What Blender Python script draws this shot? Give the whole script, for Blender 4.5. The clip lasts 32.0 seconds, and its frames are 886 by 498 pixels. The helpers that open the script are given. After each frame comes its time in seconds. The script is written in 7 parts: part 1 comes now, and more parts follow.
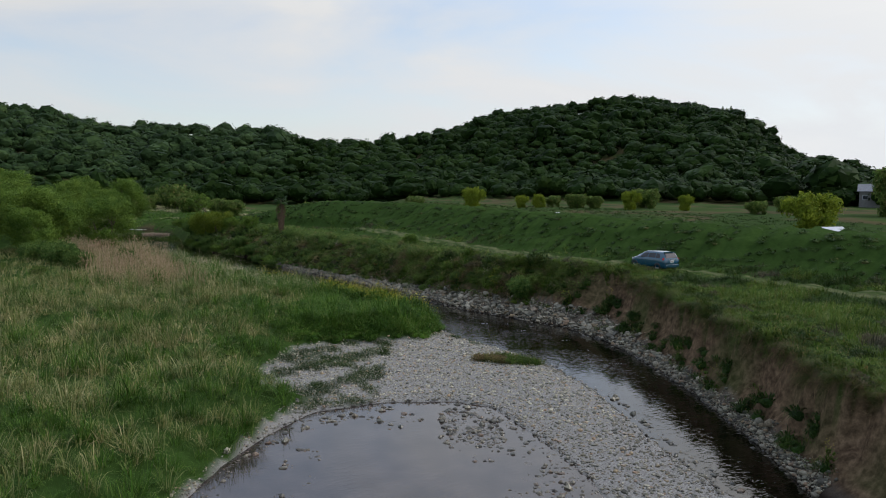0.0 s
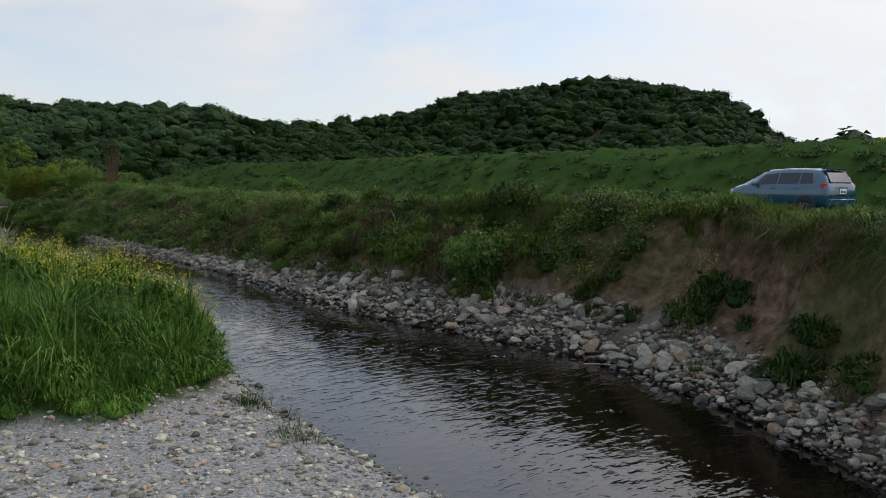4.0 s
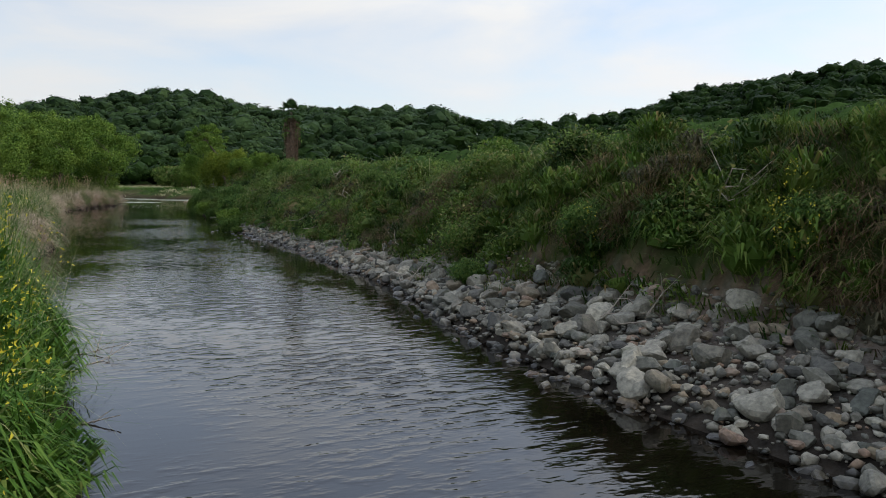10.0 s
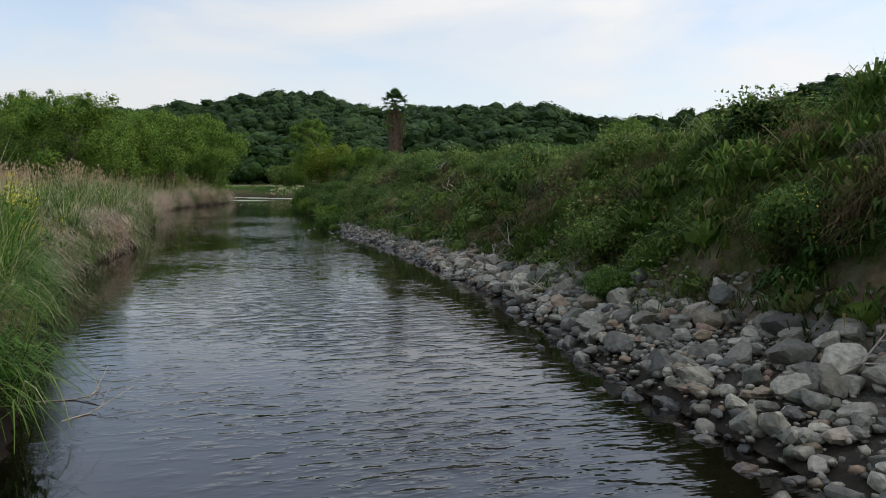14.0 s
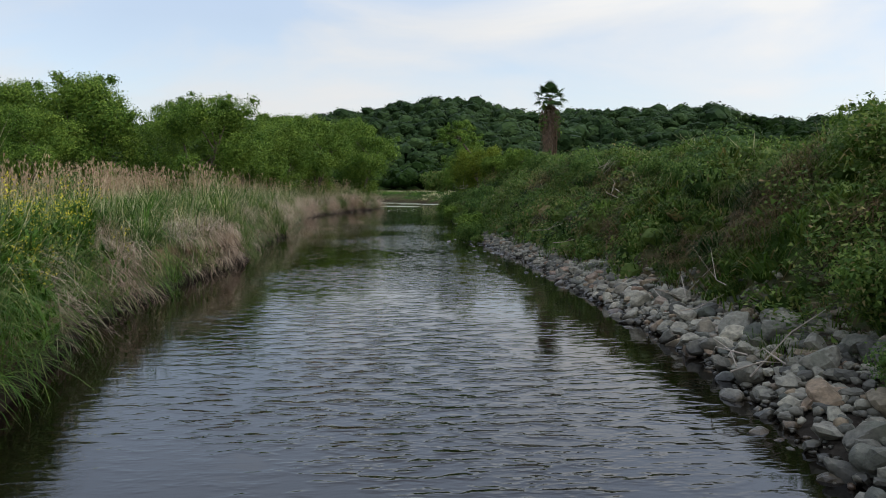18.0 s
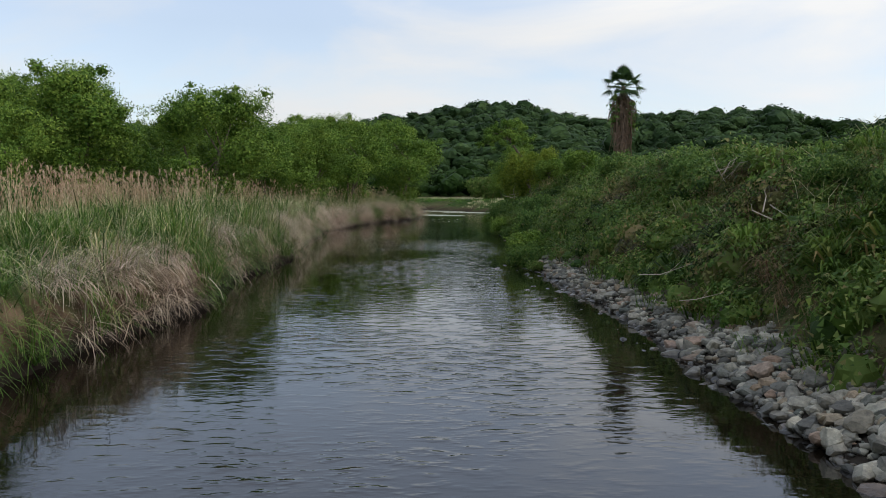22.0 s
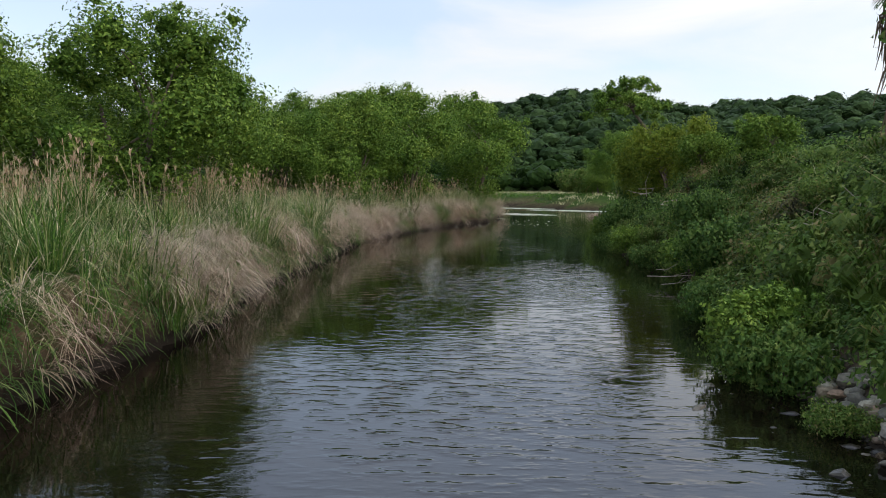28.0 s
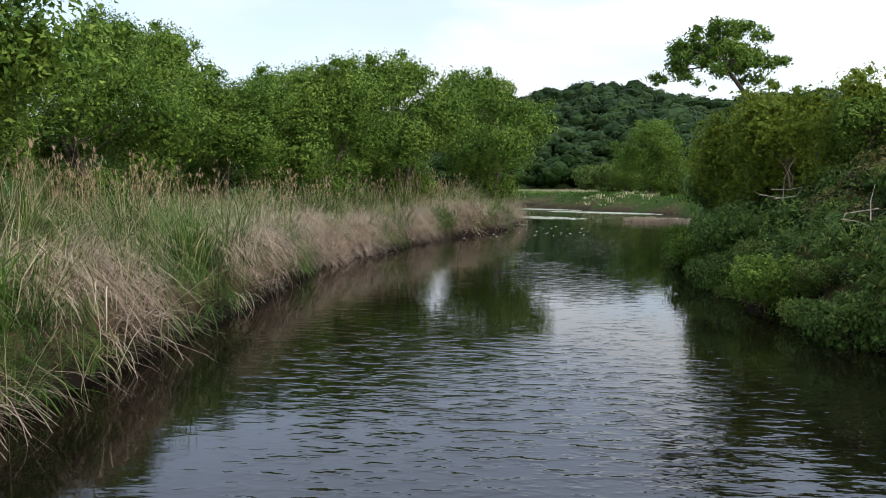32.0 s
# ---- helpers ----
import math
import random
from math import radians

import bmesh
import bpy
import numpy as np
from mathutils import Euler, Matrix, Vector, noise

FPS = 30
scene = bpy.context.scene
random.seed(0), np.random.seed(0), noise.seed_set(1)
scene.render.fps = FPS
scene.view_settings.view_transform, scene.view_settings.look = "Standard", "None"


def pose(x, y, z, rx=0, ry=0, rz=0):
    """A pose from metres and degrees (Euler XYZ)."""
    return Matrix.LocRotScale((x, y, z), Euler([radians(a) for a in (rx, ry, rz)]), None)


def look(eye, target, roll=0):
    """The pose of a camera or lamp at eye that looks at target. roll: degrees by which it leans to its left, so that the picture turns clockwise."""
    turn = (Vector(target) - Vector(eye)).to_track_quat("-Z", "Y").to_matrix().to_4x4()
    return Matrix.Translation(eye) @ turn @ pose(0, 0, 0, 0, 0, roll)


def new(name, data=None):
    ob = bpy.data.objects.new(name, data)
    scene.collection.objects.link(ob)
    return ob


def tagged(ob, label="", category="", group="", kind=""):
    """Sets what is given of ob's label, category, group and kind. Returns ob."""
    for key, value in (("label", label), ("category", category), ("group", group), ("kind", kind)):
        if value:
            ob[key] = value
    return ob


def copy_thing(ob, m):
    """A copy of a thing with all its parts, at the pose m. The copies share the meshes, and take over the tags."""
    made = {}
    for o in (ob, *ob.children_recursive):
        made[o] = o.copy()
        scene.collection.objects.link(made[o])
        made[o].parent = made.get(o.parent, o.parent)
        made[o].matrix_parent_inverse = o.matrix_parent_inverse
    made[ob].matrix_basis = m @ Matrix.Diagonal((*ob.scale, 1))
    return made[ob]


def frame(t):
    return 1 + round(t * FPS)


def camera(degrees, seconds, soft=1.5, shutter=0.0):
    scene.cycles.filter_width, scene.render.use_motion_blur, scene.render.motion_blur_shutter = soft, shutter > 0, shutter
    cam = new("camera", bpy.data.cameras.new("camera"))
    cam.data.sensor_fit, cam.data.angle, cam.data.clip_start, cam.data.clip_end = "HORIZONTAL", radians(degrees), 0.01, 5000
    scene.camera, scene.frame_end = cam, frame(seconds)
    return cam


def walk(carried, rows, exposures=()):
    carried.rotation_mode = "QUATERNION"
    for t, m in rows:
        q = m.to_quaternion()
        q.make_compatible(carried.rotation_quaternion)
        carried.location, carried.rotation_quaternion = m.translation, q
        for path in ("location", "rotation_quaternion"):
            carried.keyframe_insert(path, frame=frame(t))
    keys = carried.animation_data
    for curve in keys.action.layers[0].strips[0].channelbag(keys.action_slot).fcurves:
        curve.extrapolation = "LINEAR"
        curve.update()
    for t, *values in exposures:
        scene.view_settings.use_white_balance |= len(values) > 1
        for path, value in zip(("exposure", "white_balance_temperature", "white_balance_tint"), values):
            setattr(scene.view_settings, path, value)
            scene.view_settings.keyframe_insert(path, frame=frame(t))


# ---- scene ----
cam = camera(58.7, 32.0, 1.0)
METRES, EYE, TILT, LEAN, TURN = 100.0, 10.1, -5.0, -0.4, 0.0
ROWS = [
    (0.0, 0.0, 0.0, 0.0, 0.0, 0.0, -0.0),
    (0.5, 0.0018, 0.044, -0.0033, -1.38, 0.03, 0.13),
    (1.0, 0.0048, 0.0894, -0.0063, -2.96, -0.02, 0.25),
    (1.5, 0.009, 0.1354, -0.0113, -4.74, -0.13, 0.29),
    (2.0, 0.0133, 0.1766, -0.015, -5.63, -0.2, 0.34),
    (2.5, 0.0197, 0.2211, -0.0157, -5.69, -0.27, 0.39),
    (4.5, 0.0413, 0.3764, -0.0292, -1.28, -0.06, 0.05),
    (5.0, 0.0385, 0.4009, -0.0308, -1.03, -0.03, 0.14),
    (5.5, 0.0389, 0.4376, -0.0304, -1.12, -0.09, 0.2),
    (6.0, 0.0386, 0.4662, -0.03, 5.04, -0.02, -0.26),
    (6.5, 0.0368, 0.4742, -0.0309, 11.49, -0.03, -0.86),
    (7.0, 0.034, 0.481, -0.031, 12.45, 0.01, -0.93),
    (7.5, 0.0311, 0.4871, -0.0308, 12.72, 0.07, -0.98),
    (8.0, 0.0284, 0.4929, -0.0305, 12.88, 0.11, -1.0),
    (8.5, 0.0259, 0.4986, -0.0301, 12.97, 0.15, -1.0),
    (9.0, 0.0237, 0.5042, -0.0298, 13.17, 0.16, -1.0),
    (9.5, 0.0217, 0.5096, -0.0295, 13.35, 0.17, -1.03),
    (10.0, 0.0198, 0.5151, -0.0293, 13.72, 0.15, -1.07),
    (10.5, 0.0181, 0.5206, -0.0293, 14.91, 0.09, -1.11),
    (11.0, 0.0164, 0.5259, -0.0292, 15.87, 0.07, -1.17),
    (11.5, 0.0147, 0.5312, -0.0289, 16.54, 0.01, -1.2),
    (12.0, 0.0131, 0.5362, -0.0288, 17.64, 0.0, -1.28),
    (12.5, 0.0114, 0.541, -0.0287, 18.75, -0.02, -1.36),
    (13.0, 0.0097, 0.5459, -0.0287, 19.89, -0.03, -1.43),
    (13.5, 0.0079, 0.5508, -0.0286, 20.75, -0.06, -1.45),
    (14.0, 0.006, 0.5556, -0.0286, 21.57, -0.06, -1.49),
    (14.5, 0.0041, 0.5604, -0.0284, 22.12, -0.05, -1.54),
    (15.0, 0.0021, 0.565, -0.0281, 23.93, -0.06, -1.65),
    (15.5, 0.0001, 0.57, -0.0279, 28.85, -0.13, -1.99),
    (17.5, -0.0113, 0.5963, -0.0252, 31.89, -0.07, -2.26),
    (18.0, -0.0153, 0.6043, -0.0246, 32.8, -0.03, -2.37),
    (18.5, -0.0197, 0.6127, -0.0237, 33.94, -0.01, -2.49),
    (19.0, -0.0247, 0.6208, -0.0229, 34.84, 0.0, -2.58),
    (19.5, -0.03, 0.6286, -0.0222, 35.06, 0.07, -2.6),
    (20.0, -0.0353, 0.6368, -0.0213, 35.2, 0.14, -2.62),
    (20.5, -0.041, 0.6452, -0.0205, 35.4, 0.19, -2.61),
    (21.0, -0.0471, 0.6538, -0.0195, 35.63, 0.23, -2.63),
    (21.5, -0.0535, 0.6626, -0.0182, 35.88, 0.25, -2.64),
    (22.0, -0.0597, 0.6725, -0.0167, 36.17, 0.25, -2.68),
    (22.5, -0.0662, 0.6825, -0.0153, 36.44, 0.25, -2.67),
    (23.0, -0.073, 0.693, -0.0139, 36.82, 0.24, -2.67),
    (23.5, -0.08, 0.7041, -0.0125, 37.64, 0.17, -2.71),
    (24.0, -0.0876, 0.7156, -0.0114, 38.27, 0.11, -2.76),
    (24.5, -0.0958, 0.7274, -0.0105, 39.26, 0.05, -2.85),
    (25.0, -0.1046, 0.7393, -0.0095, 40.06, -0.05, -2.95),
    (25.5, -0.1137, 0.7511, -0.0086, 40.64, -0.14, -2.99),
    (26.0, -0.1228, 0.7629, -0.0078, 41.14, -0.22, -3.07),
    (26.5, -0.1322, 0.7743, -0.0068, 41.48, -0.28, -3.1),
    (28.5, -0.1742, 0.8236, -0.0026, 42.54, -0.59, -3.17),
    (29.0, -0.1837, 0.8349, -0.0011, 42.74, -0.66, -3.17),
    (29.5, -0.1933, 0.846, 0.0002, 42.9, -0.71, -3.17),
    (30.0, -0.2028, 0.8569, 0.0013, 42.95, -0.72, -3.2),
    (30.5, -0.2126, 0.8681, 0.0023, 43.0, -0.71, -3.19),
    (31.0, -0.223, 0.88, 0.0033, 43.03, -0.73, -3.19),
    (31.5, -0.2338, 0.8923, 0.0044, 43.07, -0.74, -3.18),
    (32.0, -0.2453, 0.9055, 0.0056, 43.11, -0.75, -3.2),
]
walk(cam, [(t, pose(0, 0, EYE, TILT, LEAN, TURN) @ pose(METRES * x, METRES * y, METRES * z, 90 + pitch, roll, yaw)) for t, x, y, z, yaw, pitch, roll in ROWS],
     exposures=[(0.0, -0.16), (5.0, -0.05), (9.0, 0.06), (14.0, 0.08), (19.0, 0.08), (23.0, 0.13), (26.0, 0.22), (29.0, 0.38), (32.0, 0.54)])

# ---------------------------------------------------------------- world and sun
world = bpy.data.worlds.new("sky")
scene.world = world
world.use_nodes = True
wn, wl = world.node_tree.nodes, world.node_tree.links
wn.clear()
w_out = wn.new("ShaderNodeOutputWorld")
w_bg = wn.new("ShaderNodeBackground")
w_sky = wn.new("ShaderNodeTexSky")
w_sky.sky_type, w_sky.sun_disc = "NISHITA", False
SUN_EL, SUN_AZ = radians(41), radians(78)
w_sky.sun_elevation, w_sky.sun_rotation = SUN_EL, SUN_AZ
w_co = wn.new("ShaderNodeTexCoord")
w_map = wn.new("ShaderNodeMapping")
w_map.inputs["Scale"].default_value = (1.0, 1.0, 3.2)
w_map.inputs["Location"].default_value = (0.35, 0.2, 0.1)
w_noise = wn.new("ShaderNodeTexNoise")
w_noise.inputs["Scale"].default_value = 2.2
w_noise.inputs["Detail"].default_value = 7.0
w_noise.inputs["Roughness"].default_value = 0.52
w_noise.inputs["Distortion"].default_value = 0.35
w_ramp = wn.new("ShaderNodeValToRGB")
w_ramp.color_ramp.elements[0].position, w_ramp.color_ramp.elements[1].position = 0.38, 0.60
w_ramp.color_ramp.elements[0].color, w_ramp.color_ramp.elements[1].color = (0.42, 0.42, 0.42, 1), (1, 1, 1, 1)
# cloud cover thins out towards the zenith
w_sep = wn.new("ShaderNodeSeparateXYZ")
w_el = wn.new("ShaderNodeMapRange")
w_el.inputs[1].default_value, w_el.inputs[2].default_value, w_el.inputs[3].default_value, w_el.inputs[4].default_value = 0.05, 0.75, 0.10, -0.30
w_add = wn.new("ShaderNodeMath")
w_side = wn.new("ShaderNodeMath")
w_side.operation = "MULTIPLY_ADD"
w_side.inputs[1].default_value = 0.15
w_glow = wn.new("ShaderNodeMapRange")
w_glow.inputs[1].default_value, w_glow.inputs[2].default_value, w_glow.inputs[3].default_value, w_glow.inputs[4].default_value = -0.8, 0.6, 0.80, 1.06
w_mul = wn.new("ShaderNodeMix")
w_mul.data_type, w_mul.blend_type = "RGBA", "MULTIPLY"
w_mul.inputs[0].default_value = 1.0
w_mul.inputs[7].default_value = (0.205, 0.205, 0.212, 1)
w_mix = wn.new("ShaderNodeMix")
w_mix.data_type = "RGBA"
w_cloud = wn.new("ShaderNodeValToRGB")
w_cloud.color_ramp.elements[0].position, w_cloud.color_ramp.elements[1].position = 0.38, 0.72
w_cloud.color_ramp.elements[0].color, w_cloud.color_ramp.elements[1].color = (0.84, 0.87, 0.91, 1), (0.96, 0.96, 0.955, 1)
wl.new(w_co.outputs["Generated"], w_map.inputs["Vector"])
wl.new(w_map.outputs["Vector"], w_noise.inputs["Vector"])
wl.new(w_co.outputs["Generated"], w_sep.inputs[0])
wl.new(w_sep.outputs["Z"], w_el.inputs[0])
wl.new(w_noise.outputs["Fac"], w_add.inputs[0])
wl.new(w_sep.outputs["X"], w_side.inputs[0])
wl.new(w_el.outputs[0], w_side.inputs[2])
wl.new(w_side.outputs[0], w_add.inputs[1])
wl.new(w_sep.outputs["X"], w_glow.inputs[0])
# an overcast sky is brightest overhead
w_zen = wn.new("ShaderNodeMapRange")
w_zen.inputs[1].default_value, w_zen.inputs[2].default_value, w_zen.inputs[3].default_value, w_zen.inputs[4].default_value = 0.20, 0.55, 1.0, 1.5
w_str = wn.new("ShaderNodeMath")
w_str.operation = "MULTIPLY"
wl.new(w_sep.outputs["Z"], w_zen.inputs[0])
wl.new(w_glow.outputs[0], w_str.inputs[0])
wl.new(w_zen.outputs[0], w_str.inputs[1])
wl.new(w_str.outputs[0], w_bg.inputs["Strength"])
wl.new(w_add.outputs[0], w_ramp.inputs["Fac"])
wl.new(w_noise.outputs["Fac"], w_cloud.inputs["Fac"])
wl.new(w_sky.outputs["Color"], w_mul.inputs[6])
wl.new(w_mul.outputs[2], w_mix.inputs[6])
wl.new(w_cloud.outputs["Color"], w_mix.inputs[7])
wl.new(w_ramp.outputs["Color"], w_mix.inputs[0])
wl.new(w_mix.outputs[2], w_bg.inputs["Color"])
wl.new(w_bg.outputs["Background"], w_out.inputs["Surface"])

sun = new("sun", bpy.data.lights.new("sun", "SUN"))
sun.data.energy, sun.data.angle, sun.data.color = 1.2, radians(10), (1.0, 0.95, 0.86)
sun_from = Vector((math.sin(SUN_AZ) * math.cos(SUN_EL), math.cos(SUN_AZ) * math.cos(SUN_EL), math.sin(SUN_EL)))
sun.matrix_world = look(sun_from * 300, (0, 0, 0))

rng = np.random.default_rng(7)


# ---------------------------------------------------------------- materials
def nodes_of(name):
    m = bpy.data.materials.new(name)
    m.use_nodes = True
    nt = m.node_tree
    return m, nt, nt.nodes["Principled BSDF"]


def ramp(nt, stops):
    r = nt.nodes.new("ShaderNodeValToRGB")
    els = r.color_ramp.elements
    while len(els) < len(stops):
        els.new(0.5)
    for e, (p, c) in zip(els, stops):
        e.position, e.color = p, (*c, 1)
    return r


def noise_tex(nt, scale, detail=4.0, rough=0.55, vector=None, world_space=True):
    n = nt.nodes.new("ShaderNodeTexNoise")
    n.inputs["Scale"].default_value, n.inputs["Detail"].default_value, n.inputs["Roughness"].default_value = scale, detail, rough
    if vector is None:
        g = nt.nodes.new("ShaderNodeNewGeometry") if world_space else nt.nodes.new("ShaderNodeTexCoord")
        vector = g.outputs["Position"] if world_space else g.outputs["Object"]
    nt.links.new(vector, n.inputs["Vector"])
    return n


def mix_rgb(nt, fac, a, b, blend="MIX"):
    m = nt.nodes.new("ShaderNodeMix")
    m.data_type, m.blend_type = "RGBA", blend
    for k, v in ((0, fac), (6, a), (7, b)):
        if isinstance(v, bpy.types.NodeSocket):
            nt.links.new(v, m.inputs[k])
        elif isinstance(v, tuple):
            m.inputs[k].default_value = (*v, 1)
        else:
            m.inputs[k].default_value = v
    return m.outputs[2]


def add_bump(nt, bsdf, height, strength=0.4, distance=0.02):
    b = nt.nodes.new("ShaderNodeBump")
    b.inputs["Strength"].default_value, b.inputs["Distance"].default_value = strength, distance
    nt.links.new(height, b.inputs["Height"])
    nt.links.new(b.outputs["Normal"], bsdf.inputs["Normal"])


def foliage(name, stops, patch=0.35, patch_scale=0.35, through_light=0.2, dark=(0.6, 0.7, 0.6), gloss=0.08):
    """Leaves and blades: each island its own tone, drifting over the plot, part of the light passing through."""
    m, nt, b = nodes_of(name)
    g = nt.nodes.new("ShaderNodeNewGeometry")
    r = ramp(nt, stops)
    nt.links.new(g.outputs["Random Per Island"], r.inputs["Fac"])
    n = noise_tex(nt, patch_scale, 3.0)
    pr = ramp(nt, [(0.35, dark), (0.65, (1.15, 1.1, 1.0))])
    nt.links.new(n.outputs["Fac"], pr.inputs["Fac"])
    col = mix_rgb(nt, patch * 2, r.outputs["Color"], pr.outputs["Color"], "MULTIPLY")
    nt.links.new(col, b.inputs["Base Color"])
    b.inputs["Roughness"].default_value = 0.55
    b.inputs["Specular IOR Level"].default_value = gloss
    tr = nt.nodes.new("ShaderNodeBsdfTranslucent")
    nt.links.new(col, tr.inputs["Color"])
    mx = nt.nodes.new("ShaderNodeMixShader")
    mx.inputs[0].default_value = through_light
    nt.links.new(b.outputs["BSDF"], mx.inputs[1])
    nt.links.new(tr.outputs["BSDF"], mx.inputs[2])
    nt.links.new(mx.outputs["Shader"], nt.nodes["Material Output"].inputs["Surface"])
    return m


def plain(name, color, rough=0.6, metal=0.0, vary=0.25, scale=6.0, bump=0.0, spec=0.5):
    m, nt, b = nodes_of(name)
    n = noise_tex(nt, scale, 5.0, world_space=False)
    r = ramp(nt, [(0.3, tuple(c * (1 - vary) for c in color)), (0.7, tuple(min(1, c * (1 + vary)) for c in color))])
    nt.links.new(n.outputs["Fac"], r.inputs["Fac"])
    nt.links.new(r.outputs["Color"], b.inputs["Base Color"])
    b.inputs["Roughness"].default_value, b.inputs["Metallic"].default_value = rough, metal
    b.inputs["Specular IOR Level"].default_value = spec
    if bump:
        add_bump(nt, b, n.outputs["Fac"], bump, 0.02)
    return m


M_GRASS = foliage("grass_blades", [(0.0, (0.020, 0.044, 0.009)), (0.6, (0.037, 0.075, 0.014)), (0.9, (0.063, 0.093, 0.022)), (1.0, (0.111, 0.111, 0.043))], patch=0.45, patch_scale=0.3, dark=(0.5, 0.6, 0.5))
M_GRASS_DARK = foliage("bank_grass", [(0.0, (0.030, 0.062, 0.011)), (0.5, (0.068, 0.140, 0.022)), (0.88, (0.122, 0.179, 0.036)), (1.0, (0.244, 0.196, 0.089))], patch=0.42, patch_scale=0.42, dark=(0.78, 0.62, 0.5), through_light=0.34)
M_TERRACE = foliage("terrace_grass", [(0.0, (0.019, 0.043, 0.009)), (0.6, (0.039, 0.083, 0.015)), (0.9, (0.068, 0.111, 0.025)), (1.0, (0.136, 0.128, 0.051))], patch=0.5, patch_scale=0.35, dark=(0.45, 0.5, 0.5))
M_GRASS_LUSH = foliage("lush_grass", [(0.0, (0.03, 0.075, 0.011)), (0.6, (0.08, 0.175, 0.024)), (0.92, (0.15, 0.24, 0.045)), (1.0, (0.24, 0.27, 0.09))], patch=0.45, patch_scale=0.6, dark=(0.5, 0.58, 0.5))
M_MEADOW = foliage("meadow_grass", [(0.0, (0.08, 0.13, 0.03)), (0.35, (0.16, 0.195, 0.06)), (0.7, (0.33, 0.30, 0.145)), (1.0, (0.56, 0.47, 0.29))], patch=0.5, patch_scale=0.55, dark=(0.45, 0.6, 0.4))
M_BANK_GREEN = foliage("bank_green", [(0.0, (0.032, 0.075, 0.014)), (0.5, (0.082, 0.168, 0.030)), (0.88, (0.15, 0.225, 0.05)), (1.0, (0.27, 0.28, 0.12))], patch=0.5, patch_scale=0.9, dark=(0.45, 0.5, 0.5))
M_PALE = foliage("pale_stems", [(0.0, (0.24, 0.26, 0.11)), (0.5, (0.44, 0.41, 0.22)), (1.0, (0.64, 0.56, 0.38))], patch=0.2)
M_STRAW = foliage("dead_straw", [(0.0, (0.17, 0.12, 0.088)), (0.4, (0.37, 0.28, 0.21)), (0.8, (0.52, 0.41, 0.32)), (1.0, (0.68, 0.56, 0.45))], patch=0.25, through_light=0.15)
M_REED = foliage("reed", [(0.0, (0.30, 0.20, 0.125)), (0.5, (0.48, 0.34, 0.215)), (1.0, (0.60, 0.46, 0.31))], patch=0.2, through_light=0.2)
M_REEDLEAF = foliage("reed_leaf", [(0.0, (0.05, 0.12, 0.02)), (0.7, (0.11, 0.19, 0.04)), (1.0, (0.28, 0.26, 0.12))])
M_LEAF_TREE = foliage("tree_leaves", [(0.0, (0.057, 0.106, 0.020)), (0.5, (0.114, 0.198, 0.032)), (1.0, (0.238, 0.327, 0.061))], patch=0.5, patch_scale=0.5, dark=(0.55, 0.65, 0.55))
M_LEAF_YELLOW = foliage("bright_leaves", [(0.0, (0.094, 0.143, 0.020)), (0.6, (0.169, 0.225, 0.030)), (1.0, (0.262, 0.299, 0.045))], patch_scale=0.6, through_light=0.42)
M_LEAF_LIME = foliage("lime_leaves", [(0.0, (0.12, 0.17, 0.018)), (0.6, (0.21, 0.27, 0.028)), (1.0, (0.31, 0.36, 0.045))], patch_scale=0.6, through_light=0.42)
M_LEAF_BUSH = foliage("bush_leaves", [(0.0, (0.044, 0.087, 0.019)), (0.5, (0.110, 0.193, 0.039)), (0.88, (0.200, 0.271, 0.065)), (1.0, (0.297, 0.236, 0.113))], patch_scale=0.8, gloss=0.14, dark=(0.6, 0.55, 0.5), through_light=0.42)
M_LEAF_DARK = foliage("dark_leaves", [(0.0, (0.043, 0.088, 0.022)), (0.6, (0.098, 0.177, 0.040)), (1.0, (0.200, 0.263, 0.069))], patch_scale=0.5, gloss=0.12, through_light=0.42)
M_CREEPER = foliage("creeper_leaves", [(0.0, (0.044, 0.087, 0.016)), (0.5, (0.105, 0.184, 0.035)), (1.0, (0.209, 0.280, 0.069))], patch=0.4, patch_scale=0.9, gloss=0.14, through_light=0.42)
M_FRESH = foliage("fresh_grass", [(0.0, (0.042, 0.084, 0.015)), (0.5, (0.096, 0.172, 0.029)), (0.88, (0.158, 0.218, 0.051)), (1.0, (0.251, 0.226, 0.100))], patch=0.4, patch_scale=0.5, dark=(0.7, 0.65, 0.5), through_light=0.34)
M_RUST = foliage("rusty_grass", [(0.0, (0.07, 0.047, 0.026)), (0.6, (0.17, 0.115, 0.062)), (1.0, (0.32, 0.23, 0.13))], patch_scale=0.8, through_light=0.3)
M_DUSK = foliage("dull_weeds", [(0.0, (0.045, 0.044, 0.026)), (0.6, (0.09, 0.082, 0.05)), (1.0, (0.15, 0.13, 0.08))], patch_scale=0.8)
M_VINE = foliage("withered_vines", [(0.0, (0.09, 0.085, 0.03)), (0.5, (0.17, 0.17, 0.055)), (1.0, (0.28, 0.22, 0.11))], patch_scale=0.8, through_light=0.42)
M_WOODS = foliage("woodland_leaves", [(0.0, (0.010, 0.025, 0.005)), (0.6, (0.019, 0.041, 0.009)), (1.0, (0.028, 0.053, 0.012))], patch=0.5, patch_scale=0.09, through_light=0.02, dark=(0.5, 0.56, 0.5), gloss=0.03)
